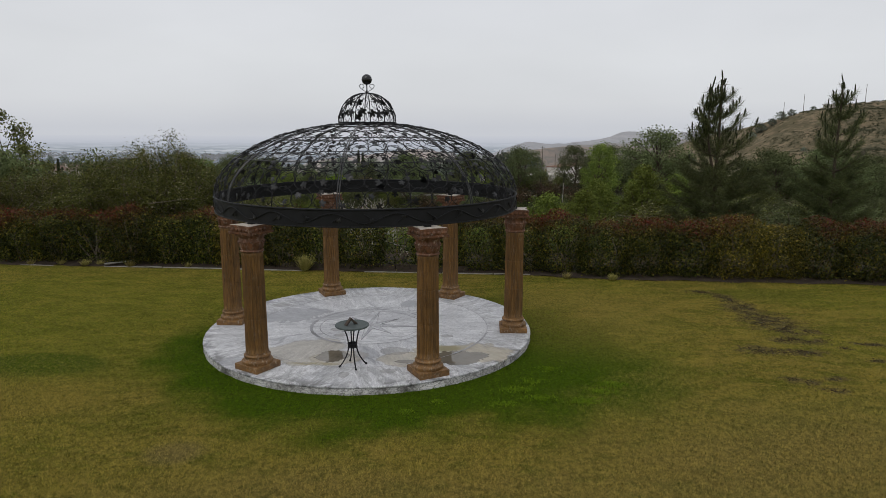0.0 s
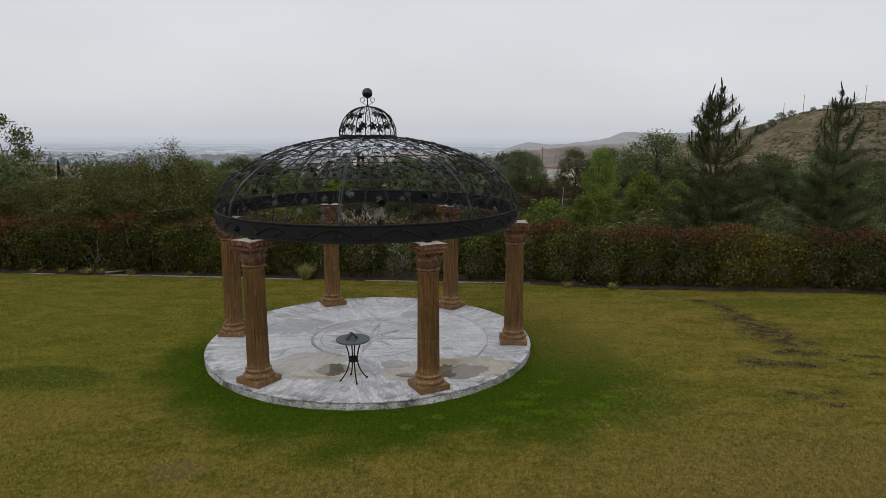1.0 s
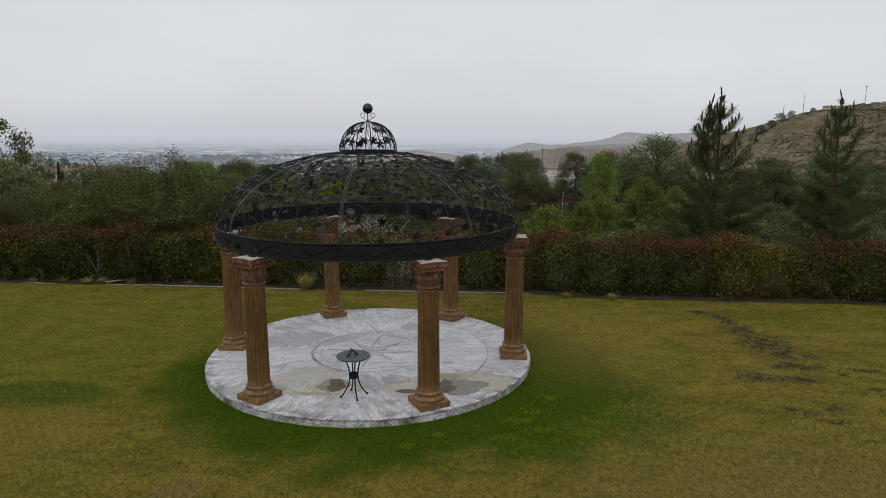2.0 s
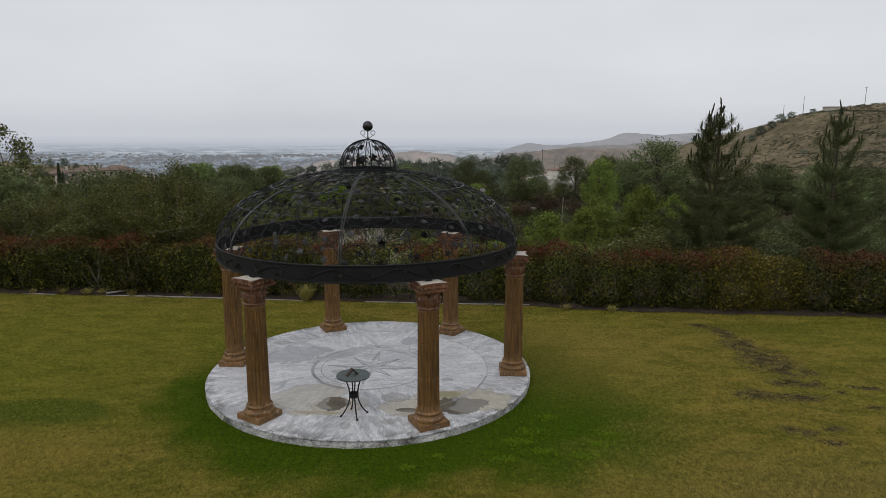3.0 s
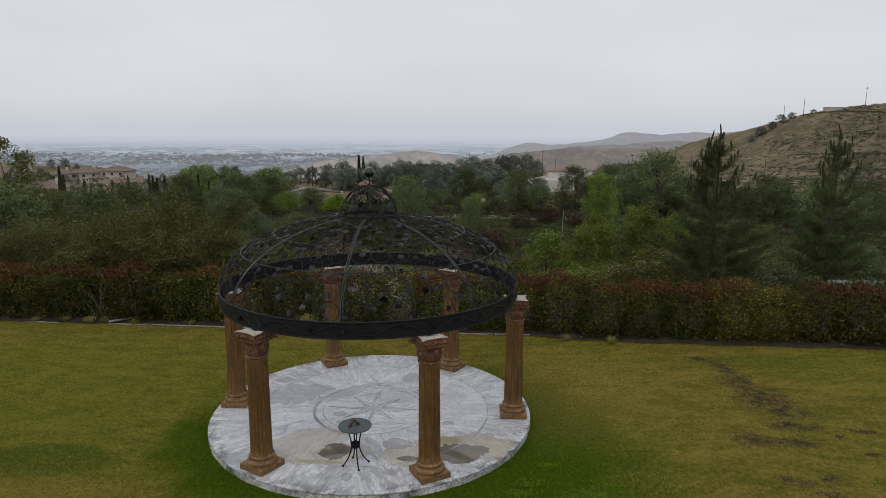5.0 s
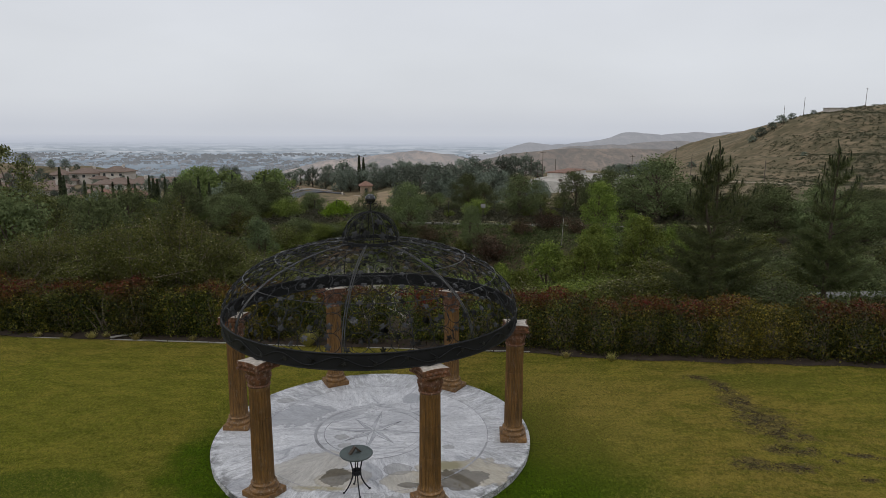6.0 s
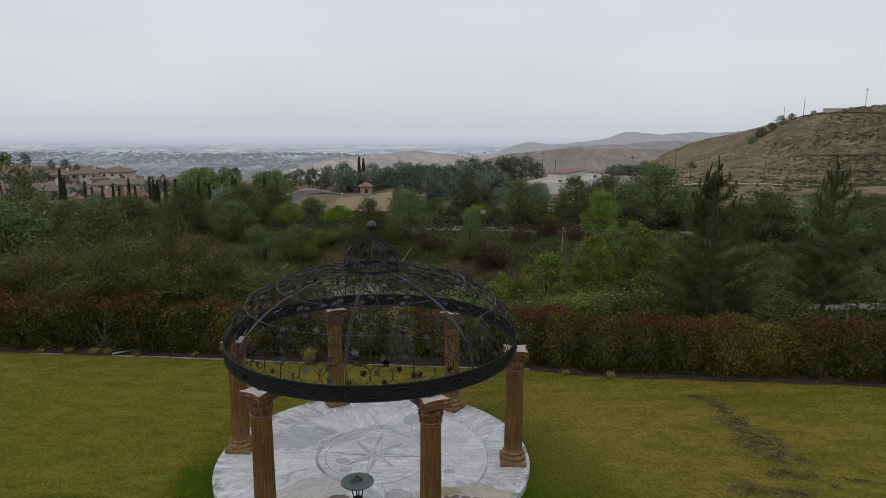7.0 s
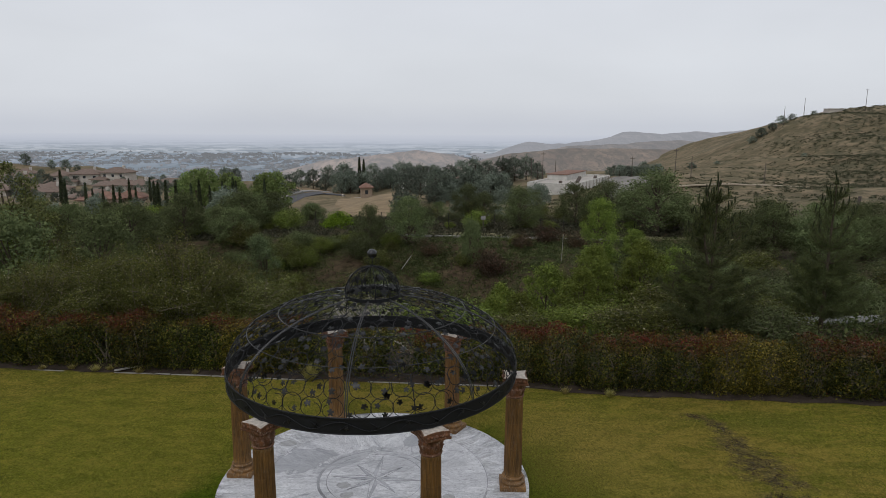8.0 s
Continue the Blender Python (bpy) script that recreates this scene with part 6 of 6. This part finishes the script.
for x, y, h, arms in ((38, 285, 12, 1), (44, 292, 13, 1), (49, 288, 9, 0), (75, 262, 8, 1), (88, 250, 11, 1), (96, 255, 9, 0), (209, 410, 11, 0), (222, 412, 11, 0), (252, 400, 13, 1), (110, 225, 8, 0), (190, 225, 7, 0), (30.5, 48, 3.6, 0)):
    pole(x, y, h, arms)
tank = thing("hilltop_building", "pale block building on the hill crest", "building")
part("wall", box(bmesh.new(), -5, -3, -2, 5, 3, 3.2), STUCCO, tank)
part("roof", box(bmesh.new(), -5.3, -3.3, 3.2, 5.3, 3.3, 3.6), TANROOF, tank)
tank.matrix_basis = pose(244, 418, float(land(244, 418)) - 1.6)
tower_b = thing("hilltop_tower", "grey square tower at the hilltop", "tower")
part("wall", box(bmesh.new(), -2.5, -2.5, -2, 2.5, 2.5, 8), POST, tower_b)
part("cap", box(bmesh.new(), -2.8, -2.8, 8, 2.8, 2.8, 8.5), POST, tower_b)
tower_b.matrix_basis = pose(274.6, 408, float(land(274.6, 408)) - 1.5)

# ---- scrub and ground cover ----
def cover(name, label, seed, count, area, leaf, mat, clump, height, keep=None):
    """Low plants in clumps on the land: one object of many leaves."""
    g = np.random.default_rng(seed)
    cx, cy = g.uniform(area[0], area[1], count), g.uniform(area[2], area[3], count)
    if keep is not None:
        ok = keep(cx, cy, g)
        cx, cy = cx[ok], cy[ok]
    size = g.uniform(0.5, 1.2, len(cx))
    per = 22
    cx, cy, size = np.repeat(cx, per), np.repeat(cy, per), np.repeat(size, per)
    n = len(cx)
    off = unit(g.normal(size=(n, 3))) * g.uniform(0.3, 1, (n, 1)) * np.stack([clump * size, clump * size, height * size], 1)
    at = np.stack([cx + off[:, 0], cy + off[:, 1], land(cx + off[:, 0], cy + off[:, 1]) + np.abs(off[:, 2])], 1)
    ob = put(name, leaf_cloud(g, at, unit(off), leaf * size, mat, 0.5, 0.4))
    return tagged(ob, label, "ground cover", kind="stuff")


hill_keep = lambda x, y, g: (g.uniform(0, 1, len(x)) < np.clip(0.10 + 4.6 * (x / y - 0.43) + 0.28 * np.sin(x * 0.09 + 1 + 0.05 * y) * np.sin(x * 0.041 - y * 0.06) - 0.0020 * (y - 230), 0.05, 0.9)) & (x > 0.30 * y)
cover("hill_scrub", "grey-green sage scrub scattered over the hill", 5, 24000, (60, 330, 195, 430), 0.5, SAGE, 1.1, 0.6, hill_keep)
cover("bank_ground_cover", "dark green ground cover on the far bank", 6, 9500, (-18, 18, 34, 50.2), 0.15, IVY, 0.5, 0.3, lambda x, y, g: g.uniform(0, 1, len(x)) < 0.45 + 0.5 * np.sin(x * 0.7) * np.sin(y * 0.5 + 1))
cover("verge_weeds", "dry weeds and grass along the road", 10, 3800, (-30, 32, 50.5, 66), 0.22, SAGE, 0.5, 0.35)
cover("slope_ground_cover", "mixed low shrubs on the slope below the hedge", 7, 2400, (-22, 24, 21.5, 34), 0.18, IVY, 0.6, 0.5)
cover("slope_shrubs", "fresh green low shrubs on the slope", 9, 700, (-8, 9, 22.5, 36), 0.2, FRESH, 0.5, 0.7)
cover("field_weeds", "dry weeds in the field", 8, 1100, (-5, 120, 60, 250), 0.6, SAGE, 1.2, 0.5)
rose = build_bush("flowering_shrub", "reddish flowering shrub on the bank", "bush", "flowering shrubs on the bank", 66, 2.2, 1.7, foliage("russet_leaf", [(0.0, (0.03, 0.03, 0.014)), (0.6, (0.07, 0.05, 0.025)), (0.9, (0.16, 0.07, 0.05)), (1.0, (0.36, 0.28, 0.22))]), 4500, 0.13, 16, spiky=0.22)
for i in range(46):
    x, y = -24 + 1.05 * i + 0.7 * math.sin(i * 3.3), 59 + 4.5 * math.sin(i * 2.1)
    if not -11.2 < x < -3.4:
        plant(mid_bush[(i * 2) % 3], x, y, 0.55 + 0.25 * math.sin(i * 1.3), None, 0.1, 0.8)
for i in range(15):
    x, y = -13 + 1.8 * i + 0.6 * math.sin(i * 5.1), 42.5 + 5.5 * math.sin(i * 2.7)
    plant(mid_bush[i % 3], x, y, 0.36 + 0.14 * math.sin(i * 1.9), None, 0.1, 0.7)
for i in range(30):
    x, y = -15.5 + 0.42 * i + 1.2 * math.sin(i * 2.9), 43.5 + 4.5 * math.sin(i * 1.7)
    plant(mid_bush[(0, 2, 2, 1)[i % 4]], x, y, 0.62 + 0.2 * math.sin(i * 2.3), None, 0.15, 0.7 + 0.15 * math.sin(i))
for x, y, s in ((3.2, 43.0, 1.0), (7.6, 47.6, 0.9), (9.4, 46.0, 0.7), (5.6, 46.5, 0.7), (-1.0, 46.0, 0.7)):
    plant(rose, x, y, s)

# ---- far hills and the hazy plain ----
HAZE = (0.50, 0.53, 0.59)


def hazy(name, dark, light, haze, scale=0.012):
    """Far land with haze put into the colour: base dimmed, pale blue glow added."""
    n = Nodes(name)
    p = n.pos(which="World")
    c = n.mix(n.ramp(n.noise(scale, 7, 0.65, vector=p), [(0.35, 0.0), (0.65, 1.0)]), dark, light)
    # stretched dark patches put scrub and gully shade into the colour
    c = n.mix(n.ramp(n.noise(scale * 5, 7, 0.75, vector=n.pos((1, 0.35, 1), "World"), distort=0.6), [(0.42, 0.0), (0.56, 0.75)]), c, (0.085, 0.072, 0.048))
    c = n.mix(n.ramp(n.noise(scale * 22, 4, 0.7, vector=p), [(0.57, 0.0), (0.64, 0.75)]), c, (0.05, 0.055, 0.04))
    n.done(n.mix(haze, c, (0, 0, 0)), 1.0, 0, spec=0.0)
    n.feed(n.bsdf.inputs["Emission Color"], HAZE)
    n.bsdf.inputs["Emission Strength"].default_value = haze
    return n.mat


def ridge(name, label, x0, x1, y0, y1, base, crest, mat, rough=2.0, seed=0.0):
    """A rolling hill between two distances; crest(x) is its height along the top."""
    top_at = y0 + 0.55 * (y1 - y0)

    def height(x, y):
        u = np.where(y < top_at, smoothstep(y0, top_at, y), smoothstep(y1, top_at, y))
        w = x + 14 * np.sin(y * 0.016 + seed)
        folds = np.abs(np.sin(w * 0.026 + seed)) + 0.5 * np.abs(np.sin(w * 0.061 + y * 0.012 + seed)) + 0.25 * np.abs(np.sin(w * 0.15 + y * 0.03)) - 0.9
        ripple = 0.13 * rough * (np.sin(x * 0.031 + seed) + 0.6 * np.sin(x * 0.083 + 2 * seed) + 0.4 * np.sin(x * 0.19 + seed))
        return base + (crest(x) + ripple - base) * u + rough * folds * u * (1.15 - u) * 4

    return tagged(new(name, grid_mesh(np.linspace(x0, x1, 220), np.linspace(y0, y1, 60), height, mat)), label, "hill", kind="structure")


def bumps(*humps):
    return lambda x: sum(h * np.exp(-((x - c) / w) ** 2) for c, w, h in humps)


def swell(first, step, width, heights):
    """A crest line of even swells."""
    return bumps(*[(first + step * i, width, h) for i, h in enumerate(heights)])


ridge("backdrop_hill_middle", "dry brown rolling hill, haze put into its colour", -260, 120, 560, 860, -66, lambda x: -66 + swell(-190, 25, 28, (10, 13.7, 16.6, 18.8, 18.3, 20.7, 25.5, 21.8, 20.4, 17.8, 10))(x), hazy("hazy_dry_hill", (0.25, 0.175, 0.12), (0.40, 0.29, 0.20), 0.33), 3.5, 1.0)
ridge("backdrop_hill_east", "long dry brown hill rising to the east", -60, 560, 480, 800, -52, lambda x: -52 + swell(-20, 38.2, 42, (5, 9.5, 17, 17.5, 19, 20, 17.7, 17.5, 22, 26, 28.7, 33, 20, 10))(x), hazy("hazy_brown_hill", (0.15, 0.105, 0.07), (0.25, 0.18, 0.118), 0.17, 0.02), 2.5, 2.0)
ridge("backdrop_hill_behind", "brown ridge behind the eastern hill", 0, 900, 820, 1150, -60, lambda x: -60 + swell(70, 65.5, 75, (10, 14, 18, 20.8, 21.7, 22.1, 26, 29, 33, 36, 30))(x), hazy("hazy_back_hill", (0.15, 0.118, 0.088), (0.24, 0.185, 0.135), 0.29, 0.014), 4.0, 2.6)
ridge("backdrop_ridge_far", "far ridge paled by haze put into its colour", 60, 1300, 1200, 1650, -62, lambda x: -62 + swell(149, 49.5, 60, (11, 21, 9, 18.5, 12.5, 34, 21, 26.5, 25, 26.2, 27.3, 28.3, 30.5, 31, 33.4, 33.6, 35, 35, 35))(x), hazy("hazy_far_ridge", (0.12, 0.105, 0.095), (0.21, 0.175, 0.148), 0.49, 0.009), 5.0, 3.0)


def plain_material():
    n = Nodes("hazy_plain")
    p = n.pos(which="World")
    sep = n.add("SeparateXYZ")
    n.feed(sep.inputs[0], p)
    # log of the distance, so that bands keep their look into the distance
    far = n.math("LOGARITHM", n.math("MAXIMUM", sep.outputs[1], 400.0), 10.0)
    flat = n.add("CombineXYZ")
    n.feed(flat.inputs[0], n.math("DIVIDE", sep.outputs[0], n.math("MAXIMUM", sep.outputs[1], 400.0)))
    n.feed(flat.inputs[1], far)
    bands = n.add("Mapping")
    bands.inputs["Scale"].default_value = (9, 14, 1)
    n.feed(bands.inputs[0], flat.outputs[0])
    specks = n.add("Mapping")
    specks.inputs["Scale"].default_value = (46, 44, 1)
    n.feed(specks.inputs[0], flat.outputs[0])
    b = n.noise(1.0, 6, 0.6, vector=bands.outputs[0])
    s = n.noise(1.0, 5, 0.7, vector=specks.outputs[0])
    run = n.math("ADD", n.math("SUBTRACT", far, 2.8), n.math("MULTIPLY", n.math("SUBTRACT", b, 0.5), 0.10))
    # haze painted by distance: colours turn paler towards the horizon
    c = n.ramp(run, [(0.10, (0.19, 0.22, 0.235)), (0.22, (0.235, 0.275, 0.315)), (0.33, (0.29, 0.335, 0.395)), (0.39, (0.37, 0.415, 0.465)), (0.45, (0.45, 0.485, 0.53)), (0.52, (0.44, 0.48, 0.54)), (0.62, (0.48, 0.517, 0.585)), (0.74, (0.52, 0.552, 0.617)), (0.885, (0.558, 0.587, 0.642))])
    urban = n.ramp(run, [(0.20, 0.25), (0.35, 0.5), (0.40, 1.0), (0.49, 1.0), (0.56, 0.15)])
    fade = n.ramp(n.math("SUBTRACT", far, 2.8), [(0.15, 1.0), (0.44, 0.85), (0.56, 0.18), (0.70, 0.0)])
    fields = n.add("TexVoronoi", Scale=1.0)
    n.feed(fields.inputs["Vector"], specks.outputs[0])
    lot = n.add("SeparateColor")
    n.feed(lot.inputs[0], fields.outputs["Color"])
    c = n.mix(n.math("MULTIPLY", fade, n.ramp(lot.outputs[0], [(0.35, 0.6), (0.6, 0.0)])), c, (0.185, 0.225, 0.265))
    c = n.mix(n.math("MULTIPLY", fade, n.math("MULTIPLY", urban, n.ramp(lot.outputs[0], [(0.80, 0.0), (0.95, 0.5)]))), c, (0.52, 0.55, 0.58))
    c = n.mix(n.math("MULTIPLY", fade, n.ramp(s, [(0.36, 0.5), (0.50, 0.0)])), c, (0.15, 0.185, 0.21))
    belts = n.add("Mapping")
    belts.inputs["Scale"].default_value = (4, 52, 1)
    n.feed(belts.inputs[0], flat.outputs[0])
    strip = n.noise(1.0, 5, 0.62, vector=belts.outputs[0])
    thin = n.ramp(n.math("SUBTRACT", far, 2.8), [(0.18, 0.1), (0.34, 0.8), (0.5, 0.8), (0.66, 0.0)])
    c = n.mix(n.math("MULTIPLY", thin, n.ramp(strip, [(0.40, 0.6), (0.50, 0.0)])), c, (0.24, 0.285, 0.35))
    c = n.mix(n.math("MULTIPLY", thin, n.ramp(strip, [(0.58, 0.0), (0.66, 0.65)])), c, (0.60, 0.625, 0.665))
    # black base; the painted colour glows by itself
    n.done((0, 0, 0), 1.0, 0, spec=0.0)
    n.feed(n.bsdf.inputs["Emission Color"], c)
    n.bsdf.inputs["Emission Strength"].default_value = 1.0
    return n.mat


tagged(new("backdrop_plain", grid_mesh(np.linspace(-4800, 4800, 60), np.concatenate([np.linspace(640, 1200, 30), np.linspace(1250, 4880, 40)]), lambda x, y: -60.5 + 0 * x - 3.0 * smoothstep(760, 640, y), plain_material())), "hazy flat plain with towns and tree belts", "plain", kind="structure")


def far_trees():
    """Tree belts and groves on the plain."""
    g = np.random.default_rng(401)
    cx, cy, cs = [], [], []
    for k in range(560):
        y = 680 * (2.3 ** g.uniform(0, 1))
        x = g.uniform(-0.75, 0.25) * y
        length, m = g.uniform(0.01, 0.06) * y, int(g.integers(4, 16))
        cx.append(x + length * g.uniform(-1, 1, m)), cy.append(y + 0.02 * y * g.normal(size=m)), cs.append(g.uniform(2.0, 5.0, m) * (y / 1000) ** 0.4)
    cx, cy, cs = np.concatenate(cx), np.concatenate(cy), np.concatenate(cs)
    per = 12
    cx, cy, cs = np.repeat(cx, per), np.repeat(cy, per), np.repeat(cs, per)
    off = unit(g.normal(size=(len(cx), 3))) * cs[:, None] * np.array([1, 1, 0.55])
    at = np.stack([cx + off[:, 0], cy + off[:, 1], -60.5 + np.abs(off[:, 2])], 1)
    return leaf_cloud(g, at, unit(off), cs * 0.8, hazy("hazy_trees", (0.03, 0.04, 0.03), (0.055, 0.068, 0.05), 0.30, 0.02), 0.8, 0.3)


tagged(put("backdrop_tree_belts", far_trees()), "hazy blue-grey tree belts on the plain", "trees", kind="stuff")


def far_town():
    """Small pale roofs and sheds scattered over the plain."""
    g = np.random.default_rng(402)
    n = 260
    y = 740 * (2.1 ** g.uniform(0, 1, n))
    x = g.uniform(-0.72, 0.30, n) * y
    w, d, h = g.uniform(4, 11, n), g.uniform(4, 8, n), g.uniform(2.0, 3.6, n)
    c = np.array([[-1, -1, 0], [1, -1, 0], [1, -1, 1], [-1, -1, 1], [-1, -1, 1], [1, -1, 1], [1, 1, 1.25], [-1, 1, 1.25]], float)
    co = c[None] * np.stack([w / 2, d / 2, h], 1)[:, None] + np.stack([x, y, np.full(n, -60.6)], 1)[:, None]
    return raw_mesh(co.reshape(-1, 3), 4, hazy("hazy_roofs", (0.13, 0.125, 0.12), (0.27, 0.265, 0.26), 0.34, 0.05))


tagged(put("backdrop_town", far_town()), "hazy pale roofs of distant towns", "town", kind="stuff")


# ---- grass on the lawn ----
def lawn_blades():
    g = np.random.default_rng(300)
    n = 420000
    y = 4.0 + 14.6 * g.uniform(0, 1, n) ** 1.25
    x = g.uniform(-0.74, 0.74, n) * (y + 1.0)
    ok = (np.hypot(x - GX, y - GY) > PR + 0.02) & (y < 18.0 - 0.082 * x)
    for sx, sy, rx, ry, t in SOIL:
        ok &= (np.hypot((x - sx) / rx, (y - sy) / ry) > 0.9) | (g.uniform(0, 1, n) < 0.25)
    x, y = x[ok], y[ok]
    n = len(x)
    root = np.stack([x, y, np.full(n, -0.003)], 1)
    a = g.uniform(0, 6.283, n)
    near_rim = np.hypot(x - GX, y - GY) < PR + 0.12
    h = g.uniform(0.014, 0.038, n) * np.where(near_rim, 1.5, 1.0)
    tip = root + np.stack([np.cos(a) * h * 0.8, np.sin(a) * h * 0.8, h], 1)
    side = np.stack([-np.sin(a), np.cos(a), 0 * a], 1) * 0.0046
    co = np.stack([root - side, root + side, tip], 1).reshape(-1, 3)
    return raw_mesh(co, 3, BLADE)


tagged(put("grass", lawn_blades()), "short mown grass blades, green and straw", "grass", kind="stuff")


def bright_grass():
    """Patches of vivid, longer young grass round the platform."""
    g = np.random.default_rng(310)
    spots = ((1.44, 10.08, 0.22, 0.12), (1.8, 10.64, 0.18, 0.10), (2.49, 9.67, 0.24, 0.12), (0.9, 9.2, 0.22, 0.10), (1.52, 9.41, 0.30, 0.10), (-0.08, 9.26, 0.14, 0.08), (-0.53, 8.9, 0.14, 0.08), (2.15, 9.3, 0.30, 0.12), (1.2, 9.75, 0.3, 0.12), (2.7, 9.95, 0.3, 0.12))
    root = np.concatenate([np.stack([x + 0.5 * rx * g.normal(size=m), y + 0.6 * ry * g.normal(size=m), np.full(m, -0.003)], 1) for x, y, rx, ry in spots for m in [int(15000 * rx * ry)]])
    n = len(root)
    a, h = g.uniform(0, 6.283, n), g.uniform(0.016, 0.036, n)
    tip = root + np.stack([np.cos(a) * h, np.sin(a) * h, h], 1)
    side = np.stack([-np.sin(a), np.cos(a), 0 * a], 1) * 0.0055
    return raw_mesh(np.stack([root - side, root + side, tip], 1).reshape(-1, 3), 3, foliage("young_grass_blade", [(0.0, (0.07, 0.12, 0.003)), (0.5, (0.13, 0.19, 0.004)), (1.0, (0.21, 0.27, 0.012))], gloom=0.1))


tagged(put("young_grass", bright_grass()), "vivid green young grass in small patches", "grass", kind="stuff")


def soil_clods():
    """Broken earth and stones along the worn line."""
    g = np.random.default_rng(77)
    at = []
    for x, y, rx, ry, t in SOIL:
        m = int(620 * rx * ry / 0.1)
        q = g.normal(size=(m, 2)) * np.array([rx, ry]) * 0.55
        c, sn = math.cos(radians(t)), math.sin(radians(t))
        q = np.stack([x + q[:, 0] * c - q[:, 1] * sn, y + q[:, 0] * sn + q[:, 1] * c], 1)
        at.append(q[np.sin(q[:, 0] * 9 + 3 * np.sin(q[:, 1] * 7)) + np.sin(q[:, 1] * 11 + 2 * np.sin(q[:, 0] * 8)) + g.normal(size=m) * 0.7 > -0.2])
    at = np.concatenate(at)
    n = len(at)
    s = g.uniform(0.006, 0.026, n)
    a = g.uniform(0, 6.283, n)
    e = np.array([[1, 0, 0], [-0.5, 0.87, 0], [-0.5, -0.87, 0], [0, 0, 0.7]])
    co = e[None] * s[:, None, None]
    ca, sa = np.cos(a)[:, None], np.sin(a)[:, None]
    co = np.stack([co[..., 0] * ca - co[..., 1] * sa + at[:, 0:1], co[..., 0] * sa + co[..., 1] * ca + at[:, 1:2], co[..., 2] - 0.002], -1)
    sides = np.stack([co[:, [0, 1, 3]], co[:, [1, 2, 3]], co[:, [2, 0, 3]]], 1)
    return raw_mesh(sides.reshape(-1, 3), 3, foliage("broken_earth", [(0.0, (0.04, 0.03, 0.018)), (0.5, (0.085, 0.064, 0.040)), (0.75, (0.12, 0.10, 0.06)), (0.9, (0.10, 0.12, 0.04)), (0.985, (0.17, 0.155, 0.12)), (1.0, (0.34, 0.33, 0.29))], 0.95, None, 0.02))


tagged(put("soil_clods", soil_clods()), "dark broken earth and small stones in the lawn", "soil", kind="stuff")
